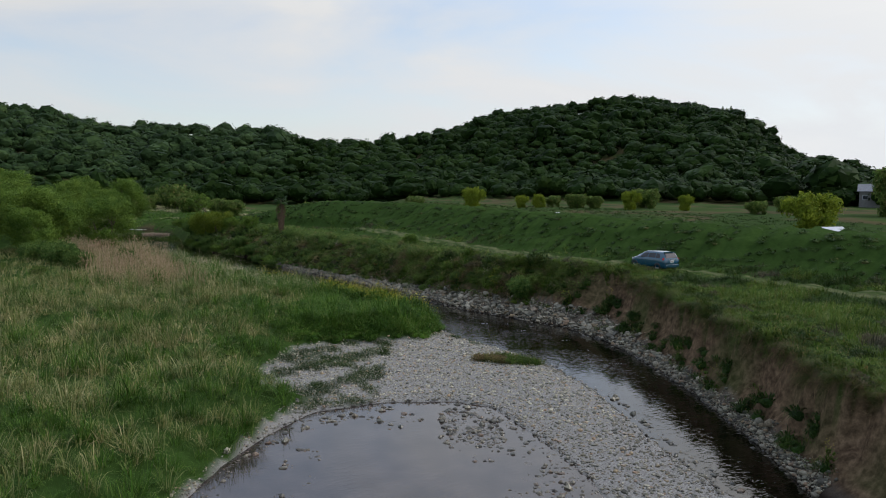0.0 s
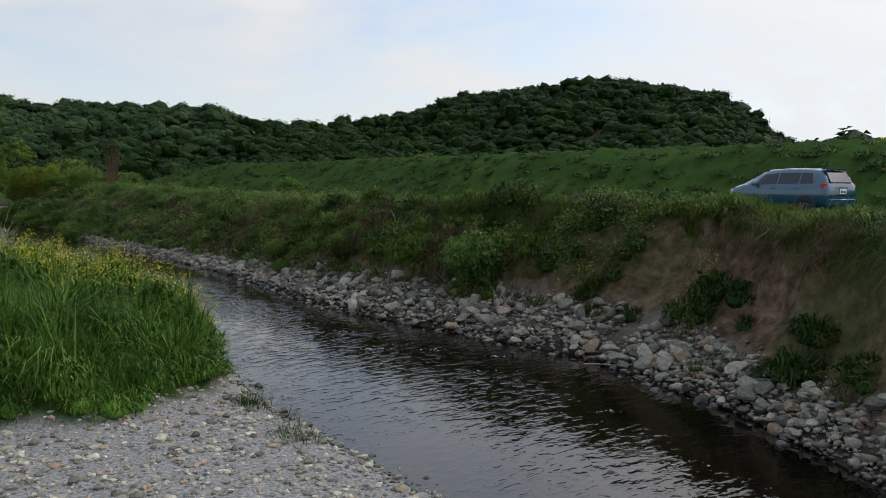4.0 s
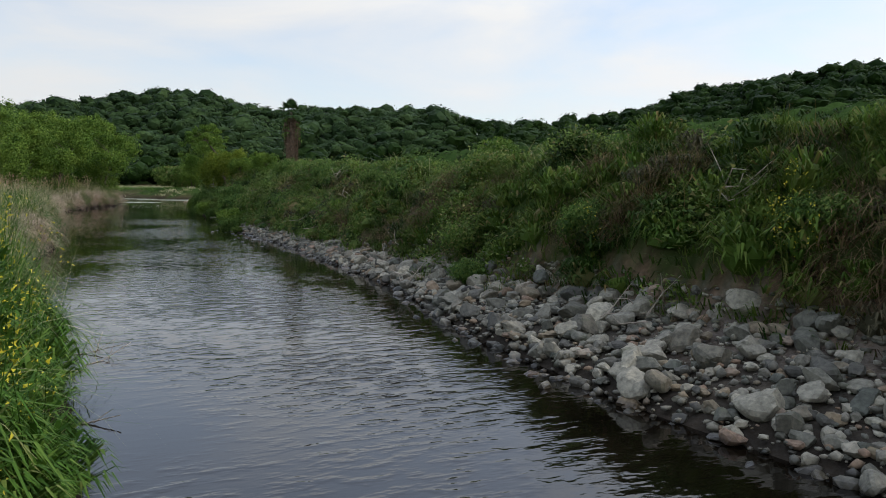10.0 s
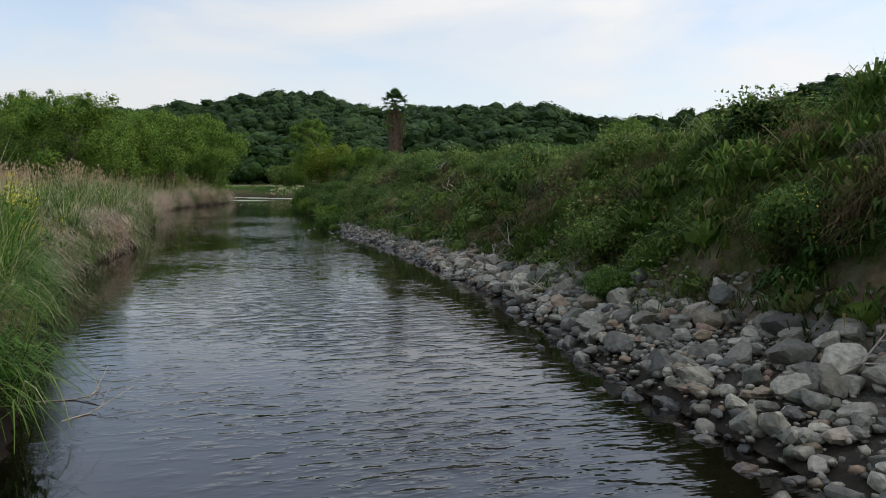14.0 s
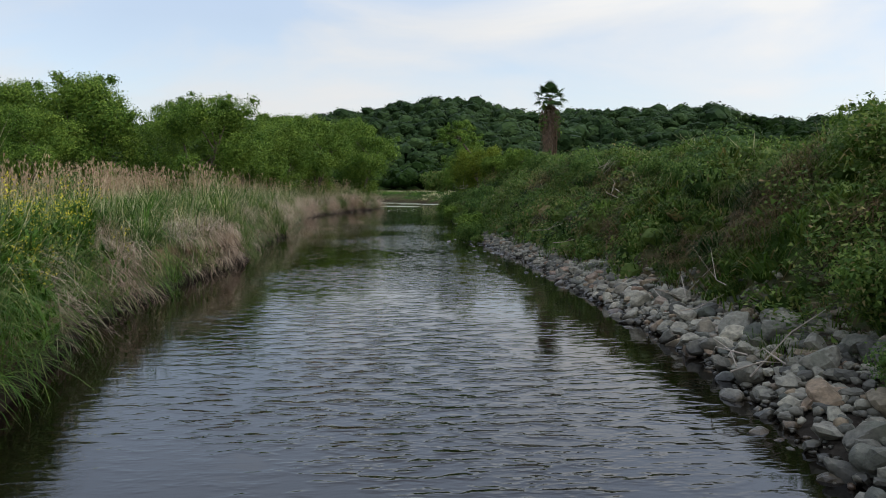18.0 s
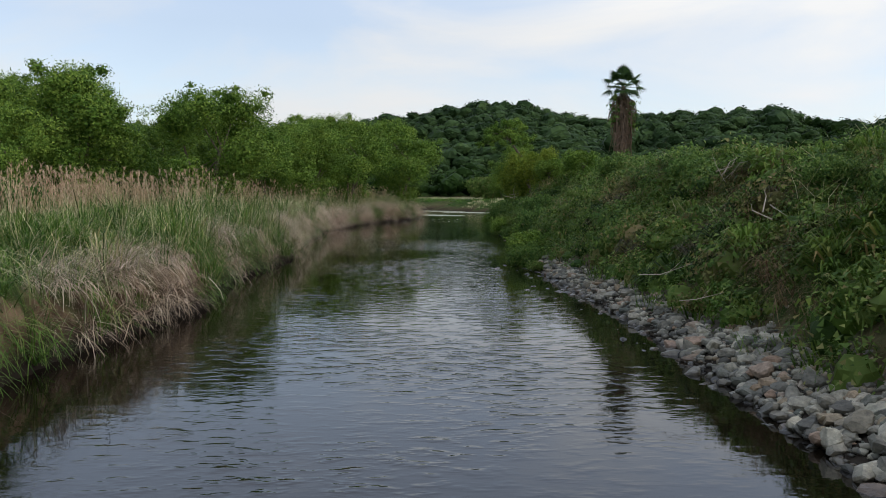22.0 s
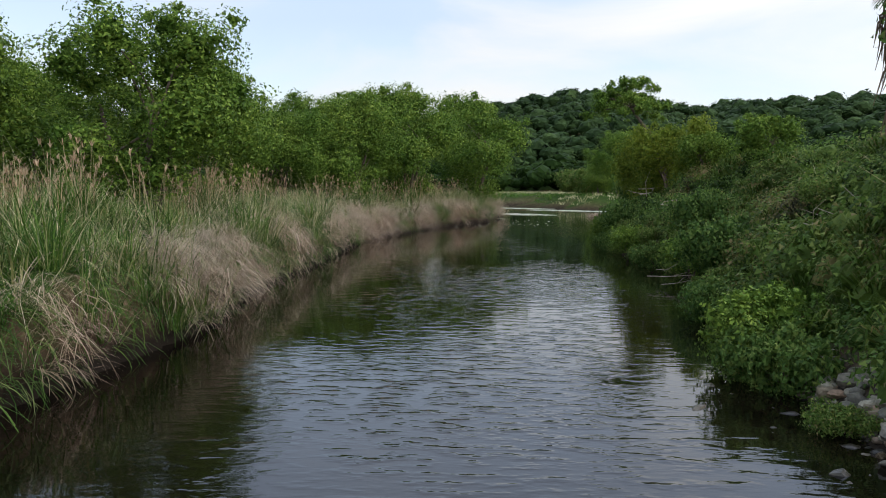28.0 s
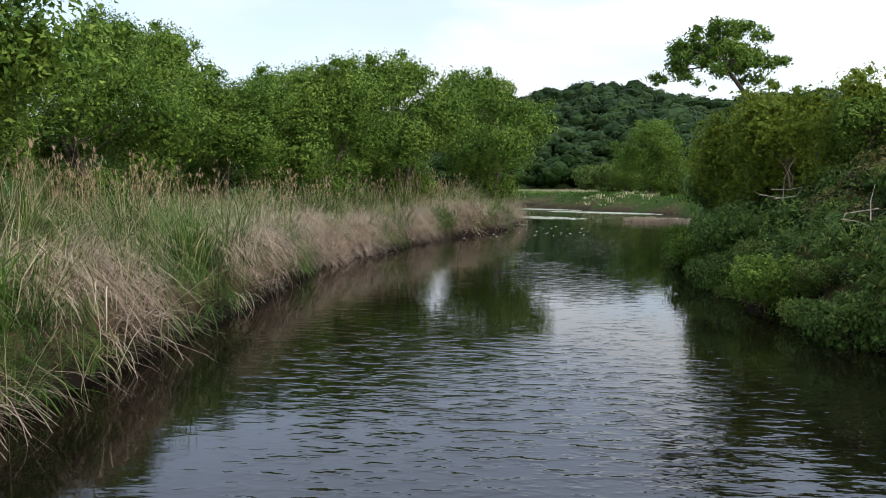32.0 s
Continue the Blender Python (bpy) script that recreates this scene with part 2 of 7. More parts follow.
# haze over the farther hill, put into a lighter, greyer leaf colour
M_WOODS_HAZE = foliage("hazy_hill_leaves", [(0.0, (0.022, 0.042, 0.016)), (0.6, (0.036, 0.066, 0.024)), (1.0, (0.052, 0.088, 0.032))], patch=0.5, patch_scale=0.09, through_light=0.02, dark=(0.5, 0.56, 0.5), gloss=0.03)
M_FLOWER = foliage("yellow_flowers", [(0.0, (0.55, 0.47, 0.03)), (1.0, (0.75, 0.66, 0.08))], patch=0.0)
M_BARK = plain("bark", (0.11, 0.085, 0.06), 0.9, vary=0.4, scale=9, bump=0.6)
M_TWIG = plain("dead_twig", (0.32, 0.27, 0.21), 0.9, vary=0.3, scale=12)


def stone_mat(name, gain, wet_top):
    m, nt, b = nodes_of(name)
    o = nt.nodes.new("ShaderNodeObjectInfo")
    g = nt.nodes.new("ShaderNodeNewGeometry")
    add = nt.nodes.new("ShaderNodeMath")
    nt.links.new(o.outputs["Random"], add.inputs[0])
    nt.links.new(g.outputs["Random Per Island"], add.inputs[1])
    fr = nt.nodes.new("ShaderNodeMath")
    fr.operation = "FRACT"
    nt.links.new(add.outputs[0], fr.inputs[0])
    r = ramp(nt, [(0.0, (0.11, 0.11, 0.11)), (0.18, (0.24, 0.235, 0.225)), (0.36, (0.56, 0.54, 0.50)), (0.52, (0.36, 0.35, 0.33)), (0.66, (0.13, 0.145, 0.14)), (0.76, (0.22, 0.21, 0.19)), (0.84, (0.40, 0.32, 0.24)), (0.90, (0.38, 0.26, 0.21)), (0.95, (0.50, 0.48, 0.45)), (1.0, (0.06, 0.06, 0.065))])
    nt.links.new(fr.outputs[0], r.inputs["Fac"])
    n = noise_tex(nt, 14, 6.0, 0.65)
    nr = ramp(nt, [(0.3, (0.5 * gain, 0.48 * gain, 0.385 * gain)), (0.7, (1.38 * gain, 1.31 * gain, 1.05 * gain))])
    nt.links.new(n.outputs["Fac"], nr.inputs["Fac"])
    n2 = noise_tex(nt, 2.5, 3.0)
    moss = ramp(nt, [(0.60, (0, 0, 0)), (0.75, (0.6, 0.6, 0.6))])
    nt.links.new(n2.outputs["Fac"], moss.inputs["Fac"])
    c = mix_rgb(nt, 1.0, r.outputs["Color"], nr.outputs["Color"], "MULTIPLY")
    c = mix_rgb(nt, moss.outputs["Color"], c, (0.10, 0.11, 0.065))
    # wet and algae-dark up to a hand above the water
    sep = nt.nodes.new("ShaderNodeSeparateXYZ")
    nt.links.new(g.outputs["Position"], sep.inputs[0])
    wet = nt.nodes.new("ShaderNodeMapRange")
    wet.inputs[1].default_value, wet.inputs[2].default_value, wet.inputs[3].default_value, wet.inputs[4].default_value = 0.03, wet_top, 1.0, 0.0
    nt.links.new(sep.outputs["Z"], wet.inputs[0])
    c = mix_rgb(nt, wet.outputs[0], c, mix_rgb(nt, 1.0, c, (0.30, 0.28, 0.25), "MULTIPLY"))
    nt.links.new(c, b.inputs["Base Color"])
    rr = nt.nodes.new("ShaderNodeMapRange")
    rr.inputs[3].default_value, rr.inputs[4].default_value = 0.8, 0.3
    nt.links.new(wet.outputs[0], rr.inputs[0])
    nt.links.new(rr.outputs[0], b.inputs["Roughness"])
    add_bump(nt, b, n.outputs["Fac"], 0.5, 0.02)
    return m


M_STONE = stone_mat("river_stone", 0.62, 0.14)
# brighter copy of river_stone: the same colours at a higher gain
M_PEBBLE = stone_mat("brighter_pebbles", 0.92, 0.17)


def ground_mat():
    """Turf, bare soil, gravel, field and track, told apart by the attribute 'cover' (r gravel, g soil, b track) and 'field'."""
    m, nt, b = nodes_of("ground_cover")
    at = nt.nodes.new("ShaderNodeVertexColor")
    at.layer_name = "cover"
    af = nt.nodes.new("ShaderNodeAttribute")
    af.attribute_name = "field"
    sep = nt.nodes.new("ShaderNodeSeparateColor")
    nt.links.new(at.outputs["Color"], sep.inputs[0])
    n1, n2, n3 = noise_tex(nt, 0.25, 6.0), noise_tex(nt, 3.0, 6.0, 0.65), noise_tex(nt, 18.0, 4.0, 0.7)
    turf = ramp(nt, [(0.3, (0.016, 0.032, 0.007)), (0.55, (0.034, 0.066, 0.014)), (0.75, (0.064, 0.085, 0.026))])
    nt.links.new(mix_rgb(nt, 0.5, n1.outputs["Color"], n2.outputs["Color"]), turf.inputs["Fac"])
    soil = ramp(nt, [(0.3, (0.04, 0.027, 0.017)), (0.5, (0.115, 0.078, 0.048)), (0.75, (0.25, 0.175, 0.11))])
    nt.links.new(n2.outputs["Fac"], soil.inputs["Fac"])
    grav = ramp(nt, [(0.3, (0.09, 0.086, 0.08)), (0.5, (0.23, 0.222, 0.206)), (0.72, (0.40, 0.39, 0.365))])
    nt.links.new(n3.outputs["Fac"], grav.inputs["Fac"])
    track = ramp(nt, [(0.35, (0.10, 0.11, 0.05)), (0.65, (0.24, 0.22, 0.13))])
    nt.links.new(n2.outputs["Fac"], track.inputs["Fac"])
    wave = noise_tex(nt, 0.028, 2.0)
    field = ramp(nt, [(0.36, (0.028, 0.052, 0.014)), (0.49, (0.05, 0.078, 0.022)), (0.52, (0.085, 0.072, 0.036)), (0.55, (0.07, 0.062, 0.032)), (0.58, (0.036, 0.062, 0.018))])
    nt.links.new(wave.outputs["Fac"], field.inputs["Fac"])
    c = mix_rgb(nt, af.outputs["Fac"], turf.outputs["Color"], field.outputs["Color"])
    c = mix_rgb(nt, sep.outputs[2], c, track.outputs["Color"])
    c = mix_rgb(nt, sep.outputs[1], c, soil.outputs["Color"])
    c = mix_rgb(nt, sep.outputs[0], c, grav.outputs["Color"])
    gp, sz_ = nt.nodes.new("ShaderNodeNewGeometry"), nt.nodes.new("ShaderNodeSeparateXYZ")
    nt.links.new(gp.outputs["Position"], sz_.inputs[0])
    # damp and the shadow under the banks, painted together as darker low soil
    damp_shade = nt.nodes.new("ShaderNodeMapRange")
    damp_shade.inputs[1].default_value, damp_shade.inputs[2].default_value, damp_shade.inputs[3].default_value, damp_shade.inputs[4].default_value = 0.15, 0.75, 1.0, 0.0
    nt.links.new(sz_.outputs["Z"], damp_shade.inputs[0])
    soil_shade = nt.nodes.new("ShaderNodeMath")
    soil_shade.operation = "MULTIPLY"
    nt.links.new(damp_shade.outputs[0], soil_shade.inputs[0])
    nt.links.new(sep.outputs[1], soil_shade.inputs[1])
    c = mix_rgb(nt, soil_shade.outputs[0], c, (0.018, 0.014, 0.011))
    nt.links.new(c, b.inputs["Base Color"])
    b.inputs["Roughness"].default_value, b.inputs["Specular IOR Level"].default_value = 1.0, 0.02
    add_bump(nt, b, mix_rgb(nt, 0.5, n2.outputs["Color"], n3.outputs["Color"]), 0.8, 0.08)
    return m


M_GROUND = ground_mat()


def water_mat():
    m, nt, b = nodes_of("river_water")
    geo = nt.nodes.new("ShaderNodeNewGeometry")
    mp = nt.nodes.new("ShaderNodeMapping")
    mp.inputs["Rotation"].default_value = (0, 0, radians(-38))
    nt.links.new(geo.outputs["Position"], mp.inputs["Vector"])
    turned, mp = mp, nt.nodes.new("ShaderNodeMapping")
    mp.inputs["Scale"].default_value = (0.85, 1.75, 1)
    nt.links.new(turned.outputs["Vector"], mp.inputs["Vector"])
    big = noise_tex(nt, 2.9, 2.5, 0.5, mp.outputs["Vector"])
    small = noise_tex(nt, 7.0, 1.5, 0.5, mp.outputs["Vector"])
    calm = noise_tex(nt, 0.2, 3.0, 0.5)
    bed = noise_tex(nt, 0.8, 5.0, 0.6)
    colr = ramp(nt, [(0.35, (0.003, 0.0022, 0.0015)), (0.7, (0.007, 0.005, 0.003))])
    nt.links.new(bed.outputs["Fac"], colr.inputs["Fac"])
    shal = nt.nodes.new("ShaderNodeAttribute")
    shal.attribute_name = "shallow"
    bedr = ramp(nt, [(0.35, (0.035, 0.027, 0.024)), (0.7, (0.085, 0.068, 0.06))])
    nt.links.new(bed.outputs["Fac"], bedr.inputs["Fac"])
    nt.links.new(mix_rgb(nt, shal.outputs["Fac"], colr.outputs["Color"], bedr.outputs["Color"]), b.inputs["Base Color"])
    b.inputs["Roughness"].default_value = 0.04
    b.inputs["IOR"].default_value = 1.40
    b.inputs["Specular IOR Level"].default_value = 0.85
    st = nt.nodes.new("ShaderNodeMapRange")
    st.inputs[1].default_value, st.inputs[2].default_value, st.inputs[3].default_value, st.inputs[4].default_value = 0.38, 0.60, 0.25, 1.1
    nt.links.new(calm.outputs["Fac"], st.inputs[0])
    # quick water at the bend, slower in the pool above, still along the banks
    flow = nt.nodes.new("ShaderNodeAttribute")
    flow.attribute_name = "flow"
    amount = nt.nodes.new("ShaderNodeMath")
    amount.operation = "MULTIPLY"
    nt.links.new(st.outputs[0], amount.inputs[0])
    nt.links.new(flow.outputs["Fac"], amount.inputs[1])
    h = nt.nodes.new("ShaderNodeMath")
    h.operation = "MULTIPLY_ADD"
    h.inputs[1].default_value = 0.22
    crest = nt.nodes.new("ShaderNodeMapRange")
    crest.interpolation_type = "SMOOTHSTEP"
    crest.inputs[1].default_value, crest.inputs[2].default_value, crest.inputs[3].default_value, crest.inputs[4].default_value = 0.42, 0.80, 0.0, 1.0
    nt.links.new(big.outputs["Fac"], crest.inputs[0])
    nt.links.new(small.outputs["Fac"], h.inputs[0])
    nt.links.new(crest.outputs[0], h.inputs[2])
    bp = nt.nodes.new("ShaderNodeBump")
    bp.inputs["Distance"].default_value = 0.026
    nt.links.new(amount.outputs[0], bp.inputs["Strength"])
    nt.links.new(h.outputs[0], bp.inputs["Height"])
    nt.links.new(bp.outputs["Normal"], b.inputs["Normal"])
    return m


M_WATER = water_mat()


# ---------------------------------------------------------------- mesh tools
def mesh_of(name, V, tris=None, quads=None, mats=(), smooth=False, mi=None):
    me = bpy.data.meshes.new(name)
    V = np.asarray(V, dtype=np.float32)
    loops, starts, totals = [], [], []
    n = 0
    for arr, k in ((tris, 3), (quads, 4)):
        if arr is not None and len(arr):
            a = np.asarray(arr, dtype=np.int32)
            loops.append(a.ravel())
            starts.append(n + np.arange(len(a), dtype=np.int32) * k)
            totals.append(np.full(len(a), k, dtype=np.int32))
            n += a.size
    loops, starts, totals = np.concatenate(loops), np.concatenate(starts), np.concatenate(totals)
    me.vertices.add(len(V))
    me.vertices.foreach_set("co", V.ravel())
    me.loops.add(len(loops))
    me.loops.foreach_set("vertex_index", loops)
    me.polygons.add(len(starts))
    me.polygons.foreach_set("loop_start", starts)
    me.polygons.foreach_set("loop_total", totals)
    if mi is not None:
        me.polygons.foreach_set("material_index", np.asarray(mi, dtype=np.int32))
    me.polygons.foreach_set("use_smooth", np.full(len(starts), smooth, dtype=bool))
    for m in mats:
        me.materials.append(m)
    me.update(calc_edges=True)
    me.validate()
    return me


def piece(name, me, parent=None, label="", at=None):
    ob = new(name, me)
    if parent is not None:
        ob.parent = parent
    if at is not None:
        ob.matrix_basis = at
    return tagged(ob, label) if label else ob


def part(name, bm, material, parent, label="", smooth=False):
    me = bpy.data.meshes.new(name)
    for f in bm.faces:
        f.smooth = smooth
    bm.to_mesh(me)
    bm.free()
    me.materials.append(material)
    return piece(name, me, parent, label)


def spread(protos, pos, yaw, size, tilt=None):
    """Copies of small prototypes (V, tris, mi) laid at pos, turned and sized, joined into arrays."""
    pick = rng.integers(0, len(protos), len(pos))
    Vs, Ts, Ms, off = [], [], [], 0
    for k, (V, T, mi) in enumerate(protos):
        idx = np.nonzero(pick == k)[0]
        if not len(idx):
            continue
        c, s = np.cos(yaw[idx])[:, None], np.sin(yaw[idx])[:, None]
        sz = size[idx]
        sxy, sz_ = (sz[:, 0:1], sz[:, 1:2]) if sz.ndim == 2 else (sz[:, None], sz[:, None])
        X = (V[None, :, 0] * c - V[None, :, 1] * s) * sxy
        Y = (V[None, :, 0] * s + V[None, :, 1] * c) * sxy
        Z = V[None, :, 2] * sz_
        if tilt is not None:
            X = X + tilt[idx, 0:1] * Z
            Y = Y + tilt[idx, 1:2] * Z
        P = np.stack([X + pos[idx, 0:1], Y + pos[idx, 1:2], Z + pos[idx, 2:3]], -1).reshape(-1, 3)
        T2 = (T[None] + (np.arange(len(idx)) * len(V))[:, None, None]).reshape(-1, 3) + off
        Vs.append(P)
        Ts.append(T2)
        Ms.append(np.tile(mi, len(idx)))
        off += len(P)
    return np.concatenate(Vs), np.concatenate(Ts), np.concatenate(Ms)


def blades(n, h, spread_r, lean, width, droop=0.5, segs=3, seed=0, mi=0):
    """A tuft of n bent, pointed blades."""
    r = np.random.default_rng(seed)
    Vs, Ts = [], []
    for i in range(n):
        a = r.uniform(0, 2 * math.pi)
        d = r.uniform(0, 1) ** 0.5 * spread_r
        bx, by = d * math.cos(a), d * math.sin(a)
        a2 = a + r.normal(0, 0.7)
        hh = h * r.uniform(0.55, 1.1)
        ln = lean * r.uniform(0.3, 1.4) * hh
        w = width * r.uniform(0.7, 1.2)
        px, py = -math.sin(a2) * w / 2, math.cos(a2) * w / 2
        base = sum(len(v) for v in Vs)
        pts = []
        for s in range(segs + 1):
            f = s / segs
            out = ln * f ** (1.6)
            up = hh * (f - droop * f ** 3 * 0.6)
            cx, cy = bx + math.cos(a2) * out, by + math.sin(a2) * out
            if s < segs:
                k = 1 - 0.6 * f
                pts += [(cx - px * k, cy - py * k, up), (cx + px * k, cy + py * k, up)]
            else:
                pts.append((cx, cy, up))
        Vs.append(np.array(pts))
        for s in range(segs - 1):
            o = base + s * 2
            Ts += [(o, o + 1, o + 3), (o, o + 3, o + 2)]
        o = base + (segs - 1) * 2
        Ts.append((o, o + 1, o + 2))
    return np.concatenate(Vs), np.array(Ts), np.full(len(Ts), mi)


def join(*protos):
    V = np.concatenate([p[0] for p in protos])
    off = np.cumsum([0] + [len(p[0]) for p in protos[:-1]])
    return V, np.concatenate([p[1] + o for p, o in zip(protos, off)]), np.concatenate([p[2] for p in protos])


def tube(points, radii, sides=6, mi=0):
    """A tapered tube along points."""
    P = np.asarray(points, float)
    rings = []
    for i, p in enumerate(P):
        d = P[min(i + 1, len(P) - 1)] - P[max(i - 1, 0)]
        d = d / (np.linalg.norm(d) + 1e-9)
        u = np.cross(d, (0.3, 0.9, 0.31))
        u /= np.linalg.norm(u) + 1e-9
        v = np.cross(d, u)
        a = np.arange(sides) * 2 * math.pi / sides
        rings.append(p + radii[i] * (np.cos(a)[:, None] * u + np.sin(a)[:, None] * v))
    V = np.concatenate(rings)
    T = []
    for i in range(len(P) - 1):
        for j in range(sides):
            a, b = i * sides + j, i * sides + (j + 1) % sides
            T += [(a, b, b + sides), (a, b + sides, a + sides)]
    return V, np.array(T), np.full(len(T), mi)


def ico(sub=1):
    bm = bmesh.new()
    bmesh.ops.create_icosphere(bm, subdivisions=sub, radius=1)
    V = np.array([v.co[:] for v in bm.verts])
    T = np.array([[v.index for v in f.verts] for f in bm.faces])
    bm.free()
    return V, T


# ---------------------------------------------------------------- the lie of the land
RIGHT_WATER = [(11, -600), (11.5, 0), (11.9, 24.5), (12.2, 30), (12, 37), (11.4, 43), (10.4, 49), (8.5, 54), (5.3, 57.2), (2.2, 60.4), (-0.6, 64.2), (-4.2, 70.7),
               (-8.2, 76.2), (-13.0, 82.7), (-17.7, 88.3), (-21.5, 93.5), (-25.5, 101.5), (-31.5, 107.5), (-36.5, 115), (-42, 127), (-49, 144), (-57, 156), (-72, 163), (-100, 182), (-160, 235), (-420, 420)]
LEFT_WATER = [(-12, -600), (-9.5, 0), (-8.3, 20), (-7.9, 24.2), (-7.6, 27.3), (-6.7, 30.4), (-5.4, 33.5), (-2.6, 34.9), (0.5, 35.2), (2.2, 34.2), (2.9, 32.3), (3.9, 29.3),
              (4.8, 26), (5.6, 21), (7.2, 17.5), (9, 20), (9.6, 24.5), (8.6, 29.4), (7.5, 37.6), (5.7, 43.5), (2.6, 48), (0.9, 50.6), (-0.4, 53.5), (-1.7, 55.9), (-4.1, 58.7), (-8.3, 63),
              (-14, 68.2), (-17.8, 73.3), (-20.2, 77.5), (-24.5, 81.9), (-28.8, 88.2), (-33, 92.2), (-37, 97.3), (-44.5, 106.1), (-50, 117), (-53, 126), (-58, 134), (-66, 141), (-80, 148), (-105, 166), (-165, 215), (-440, 400)]
GREEN_EDGE = [(-13, -600), (-10.2, 0), (-8.8, 20), (-8.1, 24.2), (-6.9, 31.3), (-5.9, 35), (-8.2, 36), (-9.1, 39.3), (-8.3, 45), (-6, 46.4), (-1.4, 47.4), (0.3, 50.4), (-0.6, 53.5), (-1.9, 55.8),
              (-4.3, 58.6), (-8.5, 62.9), (-14.2, 68.1), (-18, 73.3), (-20.4, 77.5), (-24.7, 81.9), (-29, 88.2), (-33.2, 92.2), (-37.2, 97.3), (-44.7, 106.1), (-50.2, 117), (-53.3, 126), (-58.3, 134), (-66.3, 141), (-80.2, 148), (-105.2, 166), (-165.2, 215), (-440.2, 400)]
CREST = [(190, -600), (75, -20), (32, 57), (23.3, 69.7), (13.4, 87), (-7.4, 129), (-53, 173), (-140, 235), (-400, 400), (-700, 700)]


def side_dist(X, Y, line):
    """Signed distance to a line: positive on its right-hand side."""
    best, sign = np.full(X.shape, 1e9), np.ones(X.shape)
    for (ax, ay), (bx, by) in zip(line, line[1:]):
        dx, dy = bx - ax, by - ay
        t = np.clip(((X - ax) * dx + (Y - ay) * dy) / (dx * dx + dy * dy), 0, 1)
        ox, oy = X - ax - t * dx, Y - ay - t * dy
        d = np.hypot(ox, oy)
        closer = d < best - 1e-9
        cr = dx * (Y - ay) - dy * (X - ax)
        best = np.where(closer, d, best)
        sign = np.where(closer, np.where(cr > 0, -1.0, 1.0), sign)
    return best * sign


def smooth01(v):
    v = np.clip(v, 0, 1)
    return v * v * (3 - 2 * v)


def wobble(X, Y, s, seed=0.0):
    """Cheap smooth ups and downs between -1 and 1."""
    return (np.sin(X * s + seed) * np.cos(Y * s * 1.13 - seed * 1.7) + 0.6 * np.sin(X * s * 2.3 - Y * s * 1.9 + seed * 3.1) + 0.4 * np.cos(X * s * 4.1 + Y * s * 3.7 + seed)) / 2.0


def lottery(i, j, k):
    return np.modf(np.abs(np.sin(i * 127.1 + j * 311.7 + k * 74.7) * 43758.5453))[0]


def mounds(X, Y, size, seed):
    """Rounded hummocks on a jittered grid: height 0..1 at each place and the lot number of the hummock there."""
    X, Y = np.asarray(X, float), np.asarray(Y, float)
    X, Y = X + 0.18 * size * wobble(X, Y, 2.2 / size, seed), Y + 0.18 * size * wobble(Y, X, 2.2 / size, seed + 2)
    ix, iy = np.floor(X / size), np.floor(Y / size)
    dome, lot = np.zeros(X.shape), np.zeros(X.shape)
    for a in (-1, 0, 1):
        for b in (-1, 0, 1):
            cx, cy = ix + a, iy + b
            d = np.hypot(X - (cx + 0.15 + 0.7 * lottery(cx, cy, seed)) * size, Y - (cy + 0.15 + 0.7 * lottery(cx, cy, seed + 1)) * size)
            r = size * (0.55 + 0.45 * lottery(cx, cy, seed + 2))
            v = np.clip(1 - (d / r) ** 2, 0, 1) ** 0.7 * (0.45 + 0.55 * lottery(cx, cy, seed + 3))
            hit = v > dome
            dome, lot = np.where(hit, v, dome), np.where(hit, lottery(cx, cy, seed + 4), lot)
    return dome, lot


# stone strip: its width, and the run of the bank above it, along the river (by y)
STRIP_Y = [-600, 20, 40, 48, 54, 60, 66, 71, 78, 86, 92, 96, 600]
STRIP_W = [0.5, 0.6, 0.7, 1.3, 2.4, 2.6, 2.05, 1.3, 1.0, 0.9, 0.4, 0.3, 0.3]
RUN_W = [3.0, 1.5, 1.45, 1.6, 2.0, 2.8, 3.2, 3.6, 4.0, 4.0, 4.0, 4.2, 5.0]

# woods round the valley: bearing from (0, 60), foot, crest and height of the ridge
BEARING = [-180, -130, -100, -80, -62, -50, -41, -38, -35, -32, -29, -26, -24, -20, -17, -14, -12, -9, -6, -4, 0, 2, 4, 8, 11, 14, 17, 20, 23, 25, 27, 29, 34, 42, 60, 90, 130, 180]
CREST_H = [8, 8, 10, 12, 20, 24, 28.5, 31.5, 34.5, 35.5, 31.5, 28, 29, 28, 25.5, 26.5, 21, 21, 20, 23, 28, 33, 40, 44, 45, 48, 46, 42, 40, 29, 19, 13, 6, 4, 3, 3, 5, 8]
FOOT_B, FOOT_R = [-180, -100, -62, -31, -12, 8, 22, 42, 60, 90, 130, 180], [500, 330, 270, 225, 215, 205, 185, 170, 190, 300, 420, 500]
CREST_B, CREST_R = [-180, -130, -80, -50, -25, -18, -7, 3, 20, 33, 60, 90, 130, 180], [800, 700, 450, 400, 380, 345, 350, 410, 405, 360, 360, 500, 650, 800]


